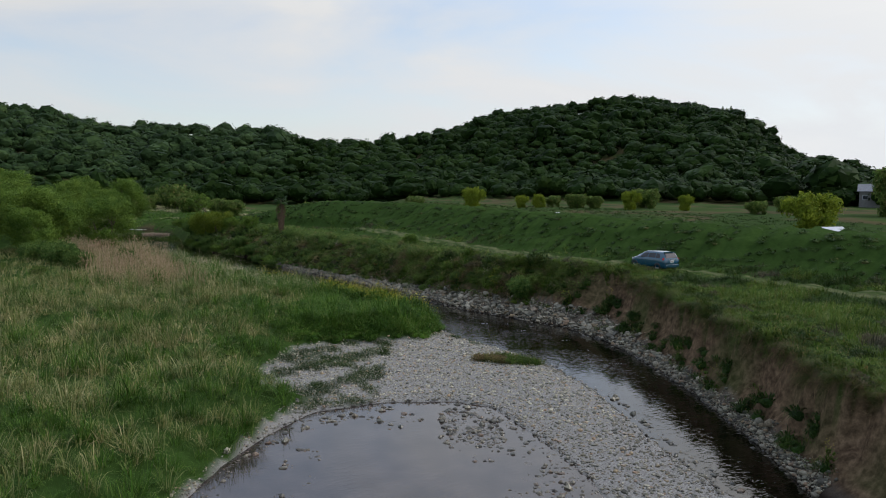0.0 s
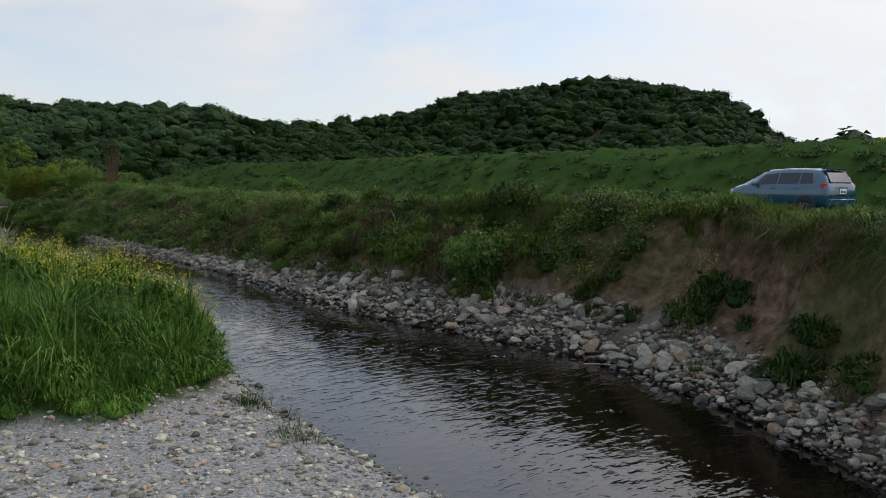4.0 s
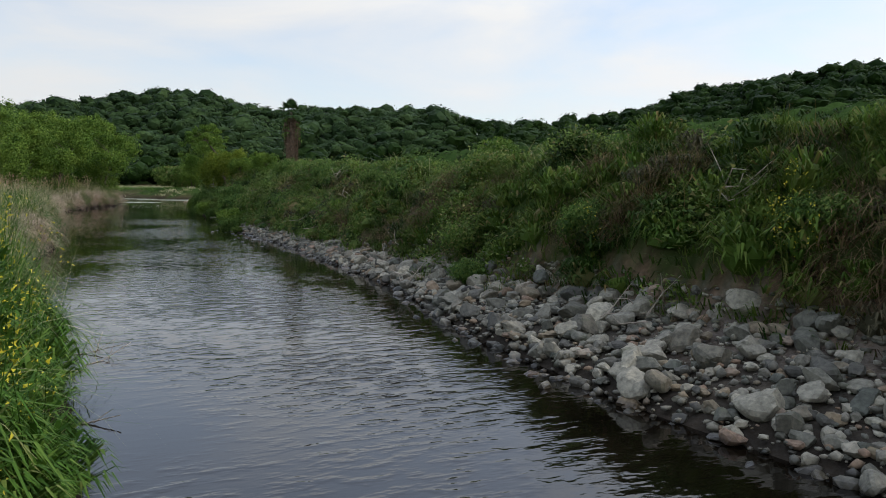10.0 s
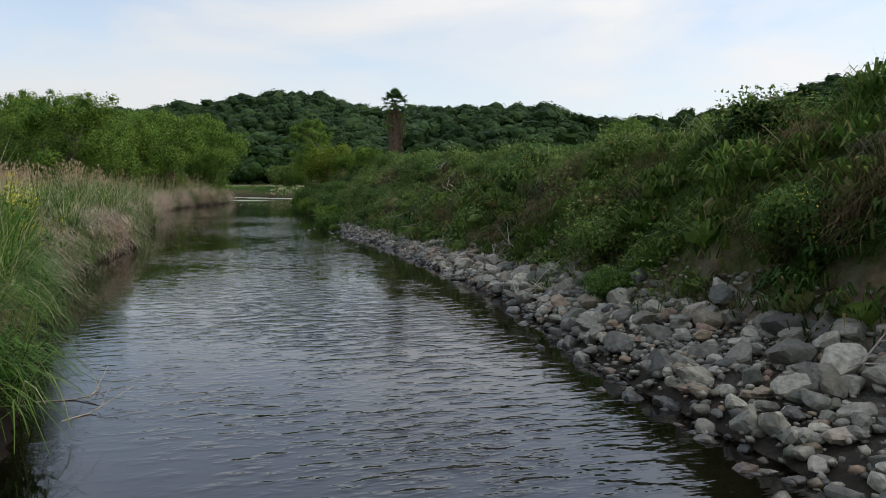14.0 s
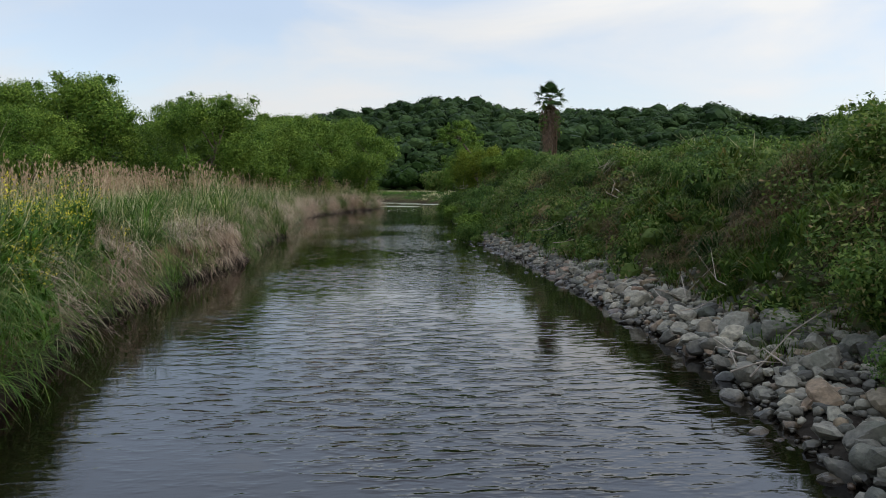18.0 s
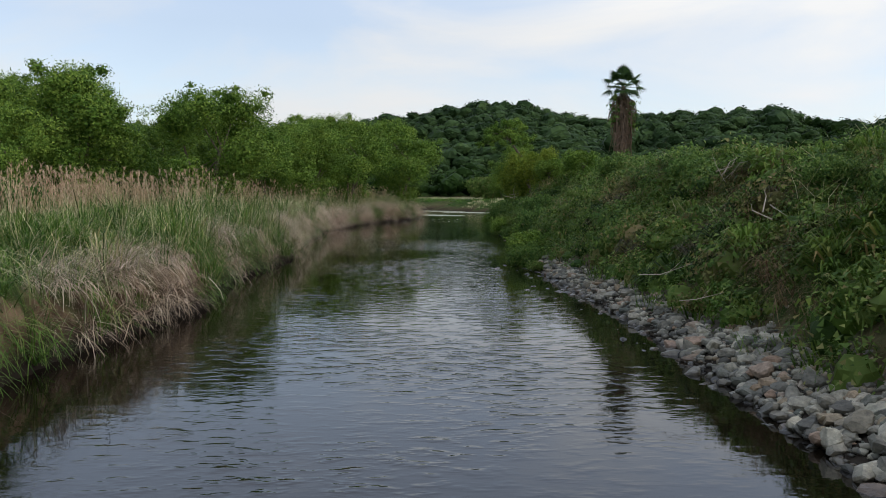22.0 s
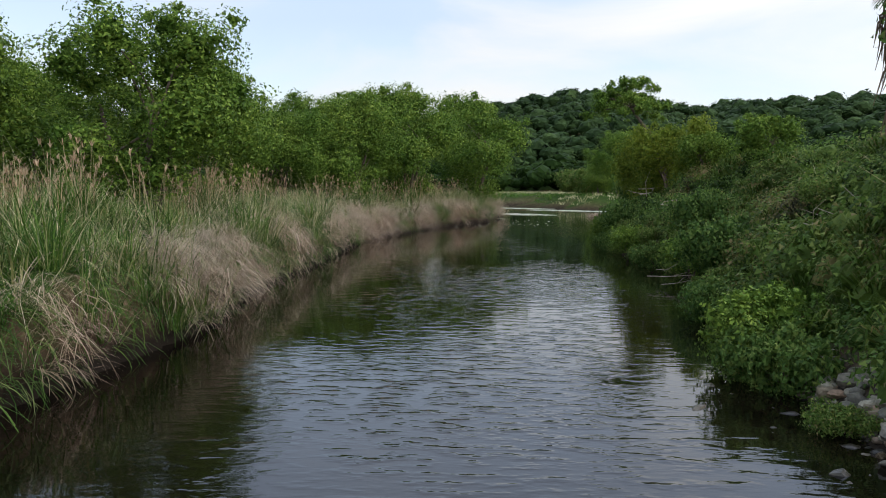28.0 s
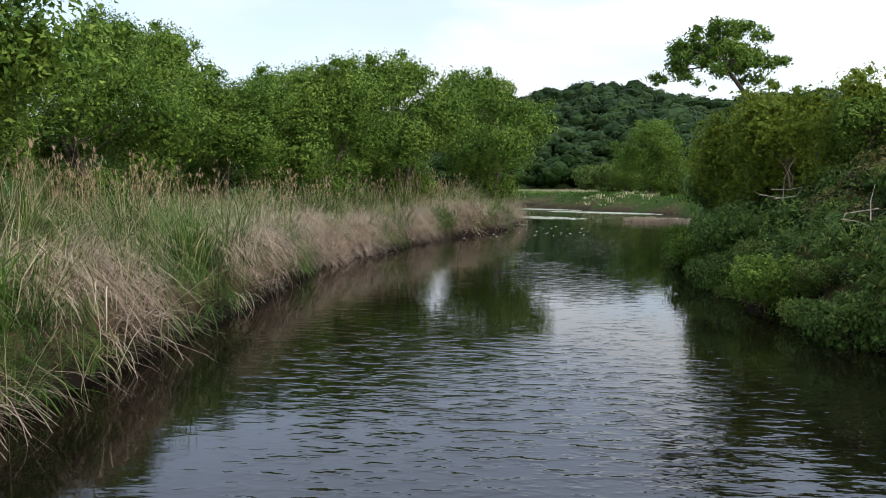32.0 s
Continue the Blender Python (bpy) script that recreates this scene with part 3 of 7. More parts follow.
def height(X, Y):
    X, Y = np.asarray(X, float), np.asarray(Y, float)
    dR, dL, dV, dC = side_dist(X, Y, RIGHT_WATER), -side_dist(X, Y, LEFT_WATER), -side_dist(X, Y, GREEN_EDGE), side_dist(X, Y, CREST)
    w, run = np.interp(Y, STRIP_Y, STRIP_W), np.interp(Y, STRIP_Y, RUN_W)
    bed = -0.45 + 0.1 * wobble(X, Y, 0.9)
    # right bank
    strip = 0.05 + 0.75 * np.clip(dR / w, 0, 1) * np.clip(w / 2.5, 0.5, 1)
    up = smooth01((dR - w * 0.85) / run)
    # below the bend the river has cut a cliff of bare earth over a foot of scree
    cut = smooth01((58.5 - Y) / 4)
    q = (dR - w * 0.85 + 0.45 * wobble(X, Y, 0.75, 3) + 0.2 * wobble(X, Y, 2.0, 6)) / run
    up = up * (1 - cut) + cut * (0.40 * smooth01(q / 0.85) + 0.60 * smooth01((q - 0.62) / 0.34))
    top = np.interp(Y, [20, 60, 70, 80, 112, 140], [2.8, 3.1, 2.75, 2.5, 2.6, 0.8])
    right = strip * (1 - up) + (top + 0.12 * wobble(X, Y, 0.5, 1) + 0.004 * np.clip(dR, 0, 60)) * up
    right = right + (0.2 * wobble(X, Y, 1.3, 2) + 0.2 * wobble(X, Y, 0.7, 5)) * (1 + np.interp(Y, [20, 62, 85, 100], [1.2, 1.0, 0.6, 0.0]) * 4 * up * (1 - up)) * 0.6 * up * (1 - 0.6 * smooth01((dR - w - run) / 2))
    big, fine = mounds(X, Y, 1.6, 1)[0], mounds(X, Y, 0.85, 21)[0]
    hum = smooth01((dR - w * 0.9) / 0.9) * (1 - 0.45 * smooth01((dR - w - run) / 3)) * (1 - 0.75 * cut * (q < 0.9)) * np.interp(Y, [20, 60, 70, 140], [0.7, 0.9, 1.1, 1.1])
    right = right + (0.72 * big + 0.26 * fine) * hum
    right = np.where(dR < 0.4, -0.45 + (strip + 0.45) * smooth01((dR + 0.8) / 1.2), right)
    lev = 3.5 + 2.8 * smooth01((dC + 7.3) / 7.0)
    lev = np.where(dC > 2.5, 4.0 + 2.3 * (1 - smooth01((dC - 2.5) / 6)), lev) + 0.22 * wobble(X, Y, 0.9, 3) + 0.20 * wobble(X, Y, 2.0, 1)
    k = smooth01((dC + 8.5) / 2.5) * (1 - smooth01((Y - 138) / 30) * smooth01((-8 - X) / 20))
    right = right * (1 - k) + lev * k
    # gravel bar and green left bank
    bar = np.clip(0.06 + 0.09 * dL, 0, 0.32) + 0.04 * wobble(X, Y, 1.1, 5)
    bar = bar * (1 - 0.62 * smooth01((34 - Y) / 4) * smooth01((X - 0.5) / 3))
    steep = np.interp(Y, [40, 50, 60, 600], [3.5, 2.0, 0.45, 0.45])
    rise = (0.75 + 0.25 * wobble(X, Y, 0.35, 4)) * smooth01((dV + 0.1) / steep) + 0.5 * smooth01((dV - 2) / 14)
    left = bar + rise * (1 - 0.3 * smooth01((Y - 120) / 40))
    left = left + (0.34 * mounds(X, Y, 1.6, 41)[0] + 0.12 * fine) * smooth01((dV + 0.2) / 0.8) * (1 - 0.8 * smooth01((dV - 30) / 10))
    left = np.where(dL < 0.3, -0.45 + (left + 0.45) * smooth01((dL + 0.4) / 0.7), left)
    z = np.where(dR > -0.8, right, np.where(dL > -0.4, left, bed))
    # hills
    ang = np.degrees(np.arctan2(X, Y - 60))
    r = np.hypot(X, Y - 60)
    rf, rc, hc = np.interp(ang, FOOT_B, FOOT_R), np.interp(ang, CREST_B, CREST_R), np.interp(ang, BEARING, CREST_H)
    q = smooth01((r - rf) / (rc - rf)) * (1 - 0.35 * smooth01((r - rc - 40) / 500))
    hill = hc * q * (1 + 0.12 * wobble(X, Y, 0.018, 2) * (1 - q))
    far = smooth01((r - rf) / 60)
    return z * (1 - far) + 3.0 * far + hill


def bare_share(x, y):
    """Share of bare earth on the slope of the right bank."""
    return np.clip(smooth01(0.72 + 0.8 * wobble(x, y, 0.45, 9)) * np.interp(y, [0, 20, 57, 60, 66, 75], [0.6, 0.6, 0.6, 0.3, 0.2, 0.1]) + np.interp(y, [18, 24, 54, 59], [0.3, 0.42, 0.42, 0.0]), 0, 1)


def h1(x, y):
    return float(height(np.array([x]), np.array([y]))[0])


def steps(lo, hi, fine, far, grow=1.09):
    a = list(np.arange(lo, hi + 1e-6, fine))
    d, v = fine, a[-1]
    while v < far:
        d *= grow
        v += d
        a.append(v)
    d, v = fine, a[0]
    while v > -far:
        d *= grow
        v -= d
        a.insert(0, v)
    return np.array(a)


def build_ground():
    xs, ys = steps(-58, 30, 0.34, 2600), steps(18, 124, 0.34, 2600)
    X, Y = np.meshgrid(xs, ys)
    Z = height(X, Y)
    nx, ny = len(xs), len(ys)
    i = np.arange(nx * ny).reshape(ny, nx)
    Q = np.stack([i[:-1, :-1], i[:-1, 1:], i[1:, 1:], i[1:, :-1]], -1).reshape(-1, 4)
    me = mesh_of("ground", np.stack([X, Y, Z], -1).reshape(-1, 3), quads=Q, mats=[M_GROUND], smooth=True)
    dR, dL, dV, dC = side_dist(X, Y, RIGHT_WATER), -side_dist(X, Y, LEFT_WATER), -side_dist(X, Y, GREEN_EDGE), side_dist(X, Y, CREST)
    w, run = np.interp(Y, STRIP_Y, STRIP_W), np.interp(Y, STRIP_Y, RUN_W)
    gravel = np.where((dR > -1) & (dR < w) & (Y < 96), 0.35, 0) + np.where((dL > -0.6) & (dV < 0.1) & (Y < 54) & (Y > 10), 1.0, 0)
    weeds = smooth01(0.3 + wobble(X, Y, 0.7, 3)) * np.where((X < -3) & (Y > 34) & (Y < 47) & (dV < 0.1), 0.8, 0)
    gravel = gravel * (1 - weeds)
    up = (dR - w * 0.85 + 0.45 * wobble(X, Y, 0.75, 3) + 0.2 * wobble(X, Y, 2.0, 6)) / run
    bare = np.where((up > -0.2) & (up < 0.98), 1.0, 0.0) * bare_share(X, Y)
    bed = np.where((dR < -0.8) & (dL < -0.4), 1.0, 0.0)
    soil = np.clip(bare + bed + np.where((dL > -0.6) & (dV < 0.4) & (Y > 52), 1.0, 0) + np.where((dR > -1) & (dR < w + 0.3), 0.8, 0) * np.where(Y > 120, 0, 1), 0, 1)
    road = np.maximum(np.exp(-((dC + 11.0) / 0.45) ** 2), np.exp(-((dC + 9.4) / 0.45) ** 2)) * np.where(dR > 6, 0.65, 0)
    fld = smooth01((dC - 8) / 6)
    col = np.stack([np.clip(gravel, 0, 1), soil, road, np.ones_like(X)], -1).astype(np.float32).reshape(-1)
    me.color_attributes.new("cover", "FLOAT_COLOR", "POINT").data.foreach_set("color", col)
    me.attributes.new("field", "FLOAT", "POINT").data.foreach_set("value", fld.astype(np.float32).ravel())
    return tagged(new("ground", me), "grassy river valley floor with gravel bar and earth banks", "ground", kind="structure")


build_ground()


def build_water():
    xs, ys = np.arange(-62, 16, 0.8), np.arange(14, 150, 0.8)
    xs, ys = np.concatenate([[-900, -300, -120], xs, [40]]), np.concatenate([[-600, -200, -40], ys, [170, 300, 700]])
    X, Y = np.meshgrid(xs, ys)
    i = np.arange(X.size).reshape(X.shape)
    Q = np.stack([i[:-1, :-1], i[:-1, 1:], i[1:, 1:], i[1:, :-1]], -1).reshape(-1, 4)
    me = mesh_of("water", np.stack([X, Y, 0 * X], -1).reshape(-1, 3), quads=Q, mats=[M_WATER])
    d = np.minimum(-side_dist(X, Y, RIGHT_WATER), side_dist(X, Y, LEFT_WATER))
    quick = np.interp(Y - 0.25 * (X + 32), [38, 48, 54, 62, 70, 80, 99, 103.5], [0.55, 1.0, 1.25, 0.85, 0.50, 0.42, 0.42, 0.12])
    quick = np.where((X < 6.5) & (Y < 36.5), 0.12, quick)
    right_side = side_dist(X, Y, LEFT_WATER) > -side_dist(X, Y, RIGHT_WATER)
    near = smooth01((d - 0.3) / np.where(right_side, 3.0, 4.2))
    flow = quick * np.where(Y < 58, np.maximum(near, 0.6), 0.10 + 0.90 * near)
    shallow = np.where((X < 6.5) & (Y < 36.5), 0.8, 0.0)
    me.attributes.new("shallow", "FLOAT", "POINT").data.foreach_set("value", shallow.astype(np.float32).ravel())
    me.attributes.new("flow", "FLOAT", "POINT").data.foreach_set("value", flow.astype(np.float32).ravel())
    tagged(new("water", me), "dark rippled shallow river reflecting the pale sky", "river", kind="structure")


build_water()


# ---------------------------------------------------------------- woods on the hills
def woods_protos():
    out = []
    V0, T0 = ico(2)
    for s in range(14):
        r = np.random.default_rng(100 + s)
        c0 = r.normal(size=(13, 3))
        c0[:, 2] = np.abs(c0[:, 2])
        c0 /= np.linalg.norm(c0, axis=1)[:, None]
        lobe = np.max(np.exp(-9 * (1 - V0 @ c0.T)), axis=1)
        core = V0 * (1, r.uniform(0.7, 1.0), 1) * (0.52 + 0.40 * lobe + r.uniform(-0.07, 0.07, len(V0)))[:, None]
        n = 80
        c = r.normal(size=(n, 3))
        c[:, 2] = np.abs(c[:, 2]) * 1.1 - 0.3
        c /= np.linalg.norm(c, axis=1)[:, None]
        lb = np.max(np.exp(-9 * (1 - c @ c0.T)), axis=1)
        nc = c
        c = c * (0.57 + 0.42 * lb + r.uniform(-0.06, 0.07, n))[:, None]
        t1 = np.cross(nc, r.normal(size=(n, 3)))
        t1 /= np.linalg.norm(t1, axis=1)[:, None]
        t2 = np.cross(nc, t1)
        rad = r.uniform(0.08, 0.16, n)[:, None]
        tri = np.stack([c + t1 * rad, c - t1 * rad * 0.6 + t2 * rad, c - t1 * rad * 0.6 - t2 * rad], 1) + r.normal(scale=0.022, size=(n, 3, 3))
        V = np.concatenate([core, tri.reshape(-1, 3)])
        T = np.concatenate([T0, np.arange(n * 3).reshape(n, 3) + len(core)])
        V[:, 2] = V[:, 2] * 0.95 + 0.75
        out.append((V, T, np.zeros(len(T), int)))
    return out


def build_woods():
    n = 16000
    ang = rng.uniform(-64, 40, n)
    rf, rc = np.interp(ang, FOOT_B, FOOT_R), np.interp(ang, CREST_B, CREST_R)
    u = rng.uniform(0, 1, n) ** 0.75
    r = rf - 6 + (rc + 14 - rf) * u
    x, y = r * np.sin(np.radians(ang)), 60 + r * np.cos(np.radians(ang))
    # thin out where crowns would crowd
    keep, cells = [], {}
    for i in range(n):
        c = (int(x[i] // 4.1), int(y[i] // 4.1))
        if c not in cells:
            cells[c] = 1
            keep.append(i)
    x, y = x[keep], y[keep]
    p = np.stack([x, y, height(x, y) + 0.3 + rng.normal(0, 0.5, len(x)) + 0.6 * wobble(x, y, 0.11, 3)], -1)
    s = np.exp(rng.normal(math.log(3.2), 0.22, len(x))) * (1 + 0.3 * wobble(x, y, 0.05, 5))
    size = np.stack([s * rng.uniform(0.9, 1.35, len(x)), s * rng.uniform(0.65, 1.05, len(x))], -1)
    # the farther left hill takes the leaf colour with haze painted in
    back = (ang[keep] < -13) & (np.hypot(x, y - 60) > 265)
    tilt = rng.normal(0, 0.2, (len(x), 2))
    for nm, sel, mat, label in (("woodland", ~back, M_WOODS, "dense dark green broadleaf woodland on the near hills"), ("hill_woodland", back, M_WOODS_HAZE, "grey-green broadleaf woodland on the farther rounded hill, haze painted in")):
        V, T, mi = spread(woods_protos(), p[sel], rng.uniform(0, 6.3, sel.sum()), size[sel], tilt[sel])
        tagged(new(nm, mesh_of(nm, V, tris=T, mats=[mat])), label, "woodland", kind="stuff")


build_woods()


# ---------------------------------------------------------------- grass, reeds
def scatter(n, x0, x1, y0, y1):
    return rng.uniform(x0, x1, n), rng.uniform(y0, y1, n)


def combed(n, length, width, seed, mi=0):
    """A bunch of long dead blades combed one way (+x), arching over and hanging down."""
    r = np.random.default_rng(seed)
    Vs, Ts, base = [], [], 0
    for i in range(n):
        x0, y0 = r.normal(0, 0.18), r.normal(0, 0.30)
        L = length * r.uniform(0.6, 1.2)
        el = r.uniform(0.1, 1.15)
        az = r.normal(0, 0.6)
        p = np.array([x0, y0, r.uniform(0, 0.2)])
        d = np.array([math.cos(az) * math.cos(el), math.sin(az) * math.cos(el), math.sin(el)])
        segs = 4
        w = width * r.uniform(0.7, 1.3)
        side = np.array([-math.sin(az), math.cos(az), 0]) * w / 2
        pts = []
        for k in range(segs + 1):
            f = 1 - 0.75 * k / segs
            pts += [p - side * f, p + side * f]
            d = d + np.array([0, 0, -r.uniform(0.15, 0.62)]) + r.normal(0, 0.10, 3)
            d = d / np.linalg.norm(d)
            p = p + d * L / segs
        Vs.append(np.array(pts))
        for k in range(segs):
            o = base + 2 * k
            Ts += [(o, o + 1, o + 3), (o, o + 3, o + 2)]
        base += len(pts)
    return np.concatenate(Vs), np.array(Ts), np.full(len(Ts), mi)


def tussock(n, h, lean, width, seed, mi=0):
    """A mound of long blades that rise, arch outwards on all sides and hang."""
    r = np.random.default_rng(seed)
    Vs, Ts, base = [], [], 0
    for i in range(n):
        az = r.uniform(0, 6.3)
        rad = 0.22 * math.sqrt(r.uniform(0, 1))
        p = np.array([rad * math.cos(az + r.normal(0, 0.6)), rad * math.sin(az + r.normal(0, 0.6)), 0.0])
        el = r.uniform(0.75, 1.5)
        d = np.array([math.cos(az) * math.cos(el) + lean, math.sin(az) * math.cos(el), math.sin(el)])
        L = h * r.uniform(0.7, 1.5)
        side = np.array([-math.sin(az), math.cos(az), 0]) * width * r.uniform(0.35, 0.65)
        pts = []
        for k in range(4):
            pts += [p - side * (1 - 0.2 * k), p + side * (1 - 0.2 * k)] if k < 3 else [p]
            d = d + np.array([0, 0, -r.uniform(0.10, 0.75) * (0.5 + 0.5 * k)])
            d = d / np.linalg.norm(d)
            p = p + d * L / 3
        Vs.append(np.array(pts))
        Ts += [(base, base + 1, base + 3), (base, base + 3, base + 2), (base + 2, base + 3, base + 5), (base + 2, base + 5, base + 4), (base + 4, base + 5, base + 6)]
        base += 7
    return np.concatenate(Vs), np.array(Ts), np.full(len(Ts), mi)


def toward_water(x, y, line, sign):
    """Bearing of the way down to the water."""
    e = 0.3
    gx = side_dist(x + e, y, line) - side_dist(x - e, y, line)
    gy = side_dist(x, y + e, line) - side_dist(x, y - e, line)
    return np.arctan2(sign * gy, sign * gx)


TUFT_FINE = [blades(20, 0.54, 0.30, 0.95, 0.0135, 0.9, 2, 10 + s) for s in range(8)]
TUFT_WIDE = [blades(8, 0.40, 0.34, 0.8, 0.055, 0.7, 2, 30 + s) for s in range(6)]
TUFT_TALL = [blades(15, 0.85, 0.26, 0.65, 0.026, 0.75, 3, 20 + s) for s in range(8)]
TUFT_ARCH = [join(blades(11, 1.35, 0.34, 0.85, 0.013, 0.85, 3, 140 + s), blades(6, 0.85, 0.30, 0.6, 0.016, 0.6, 2, 150 + s)) for s in range(8)]
SEED_HEADS = [join(blades(7, 0.95, 0.25, 0.5, 0.014, 0.5, 2, 60 + s), blades(7, 1.05, 0.25, 0.7, 0.028, 0.8, 3, 70 + s)) for s in range(6)]
TUFT_BANK = [blades(13, 0.42, 0.26, 1.0, 0.026, 0.95, 2, 410 + s) for s in range(10)]
HANGING = [combed(16, 0.95, 0.018, 180 + s) for s in range(8)]
TUSSOCK = [tussock(40, 0.95, 0.1, 0.024, 220 + s) for s in range(8)]
COMBED = [combed(40, 1.25, 0.0105, 80 + s) for s in range(8)]
LUMP = [tussock(15, 0.5, 0.1, 0.034, 300 + s) for s in range(8)]
EDGE_TUSSOCK = [tussock(44, 0.85, 0.1, 0.014, 320 + s) for s in range(8)]
MEADOW_TUSSOCK = [tussock(36, 0.9, 0.12, 0.024, 280 + s) for s in range(8)]
BANK_TUSSOCK = [join(tussock(52, 0.9, 0.05, 0.017, 240 + s, 0), tussock(6, 1.35, 0.15, 0.012, 260 + s, 1)) for s in range(8)]


def hummock(seed, n=100, width=0.05):
    """A grown-over hump of radius 1: a packed heart under a mop of blades that rise outwards and droop."""
    r = np.random.default_rng(seed)
    V0, T0 = ico(2)
    lumps = 1 + 0.13 * np.sin(V0[:, 0] * 5 + seed) * np.sin(V0[:, 1] * 6 + 2 * seed)
    Vs, Ts, base = [V0 * (0.62 * lumps * r.uniform(0.8, 1.15, len(V0)))[:, None] * (1, 1, 0.78)], [T0], len(V0)
    for i in range(n):
        az, el = r.uniform(0, 6.3), math.asin(r.uniform(-0.1, 1.0))
        d = np.array([math.cos(az) * math.cos(el), math.sin(az) * math.cos(el), math.sin(el)])
        a2 = az + r.normal(0, 0.5)
        out = np.array([math.cos(a2), math.sin(a2), 0])
        side = np.array([-math.sin(a2), math.cos(a2), 0]) * width * r.uniform(0.5, 1.2)
        p0, L = d * (0.70, 0.70, 0.56), r.uniform(0.35, 0.75)
        p1 = p0 + d * 0.22 * (1, 1, 0.9) + out * L * 0.25 + (0, 0, 0.16)
        p2 = p1 + out * L * 0.42 + (0, 0, -L * r.uniform(0.1, 0.7))
        Vs.append(np.array([p0 - side, p0 + side, p1 - side * 0.8, p1 + side * 0.8, p2]))
        Ts.append(np.array([(0, 1, 3), (0, 3, 2), (2, 3, 4)]) + base)
        base += 5
    T = np.concatenate(Ts)
    return np.concatenate(Vs), T, np.zeros(len(T), int)


HUMMOCK = [hummock(450 + s) for s in range(8)]
HUMMOCK_FINE = [hummock(490 + s, 150, 0.04) for s in range(8)]


def leaf_mound(seed, n=210, leaf=0.145):
    """A hump of radius 1 clothed in broad leaves that face outwards, with a few shoots that stick out."""
    r = np.random.default_rng(seed)
    V0, T0 = ico(2)
    lumps = 1 + 0.16 * np.sin(V0[:, 0] * 5 + seed) * np.sin(V0[:, 1] * 6 + 2 * seed)
    d = r.normal(size=(n, 3))
    d[:, 2] = np.abs(d[:, 2]) - 0.15
    d /= np.linalg.norm(d, axis=1)[:, None]
    c = d * (r.uniform(0.72, 1.05, n) + np.where(r.uniform(0, 1, n) < 0.12, r.uniform(0.1, 0.45, n), 0))[:, None] * (1, 1, 0.85)
    f = d + 0.45 * r.normal(size=(n, 3)) + (0, 0, 0.35)
    f /= np.linalg.norm(f, axis=1)[:, None]
    u = np.cross(f, r.normal(size=(n, 3)))
    u /= np.linalg.norm(u, axis=1)[:, None]
    v, L = np.cross(f, u), leaf * r.uniform(0.6, 1.35, n)[:, None]
    tri = np.stack([c - u * L * 0.5, c + v * L * 0.5 + u * L * 0.15, c + u * L * 0.5 - v * L * 0.2], 1).reshape(-1, 3)
    V = np.concatenate([V0 * (0.50 * lumps * r.uniform(0.8, 1.15, len(V0)))[:, None] * (1, 1, 0.85), tri])
    T = np.concatenate([T0, np.arange(3 * n).reshape(n, 3) + len(V0)])
    return V, T, np.zeros(len(T), int)


LEAF_MOUND = [leaf_mound(470 + s) for s in range(8)]


def lay(name, kinds, x, y, size, mats, label, category, sink=0.03, yaw=None):
    p = np.stack([x, y, height(x, y) - sink], -1)
    V, T, mi = spread(kinds, p, rng.uniform(0, 6.3, len(x)) if yaw is None else yaw, size)
    me = mesh_of(name, V, tris=T, mats=mats, mi=mi)
    return tagged(new(name, me), label, category, kind="stuff")


def slope_places(n, y0, y1, lo, hi):
    """Random places on the right bank, from share lo of the slope to hi metres behind its edge, with what grows there."""
    p, nrm = along(RIGHT_WATER, n, y0, y1)
    w, run = np.interp(p[:, 1], STRIP_Y, STRIP_W), np.interp(p[:, 1], STRIP_Y, RUN_W)
    off = rng.uniform(0, 1, len(p))
    q = p + nrm * (w * 0.85 + lo * run + off * (run * (1 - lo) + hi))[:, None]
    x, y = q[:, 0], q[:, 1]
    dR, dC = side_dist(x, y, RIGHT_WATER), side_dist(x, y, CREST)
    w, run = np.interp(y, STRIP_Y, STRIP_W), np.interp(y, STRIP_Y, RUN_W)
    u = (dR - w * 0.85 + np.where(y < 58.5, 0.45 * wobble(x, y, 0.75, 3) + 0.2 * wobble(x, y, 2.0, 6), 0)) / run
    big, lot = mounds(x, y, 1.6, 1)
    fine, lot2 = mounds(x, y, 0.85, 21)
    ok = (dR > w * 0.8) & (dC < -7) & (np.abs(dC + 10.2) > 1.5)
    return x[ok], y[ok], u[ok], np.clip(0.75 * big + 0.5 * fine, 0, 1)[ok], lot[ok], lot2[ok]


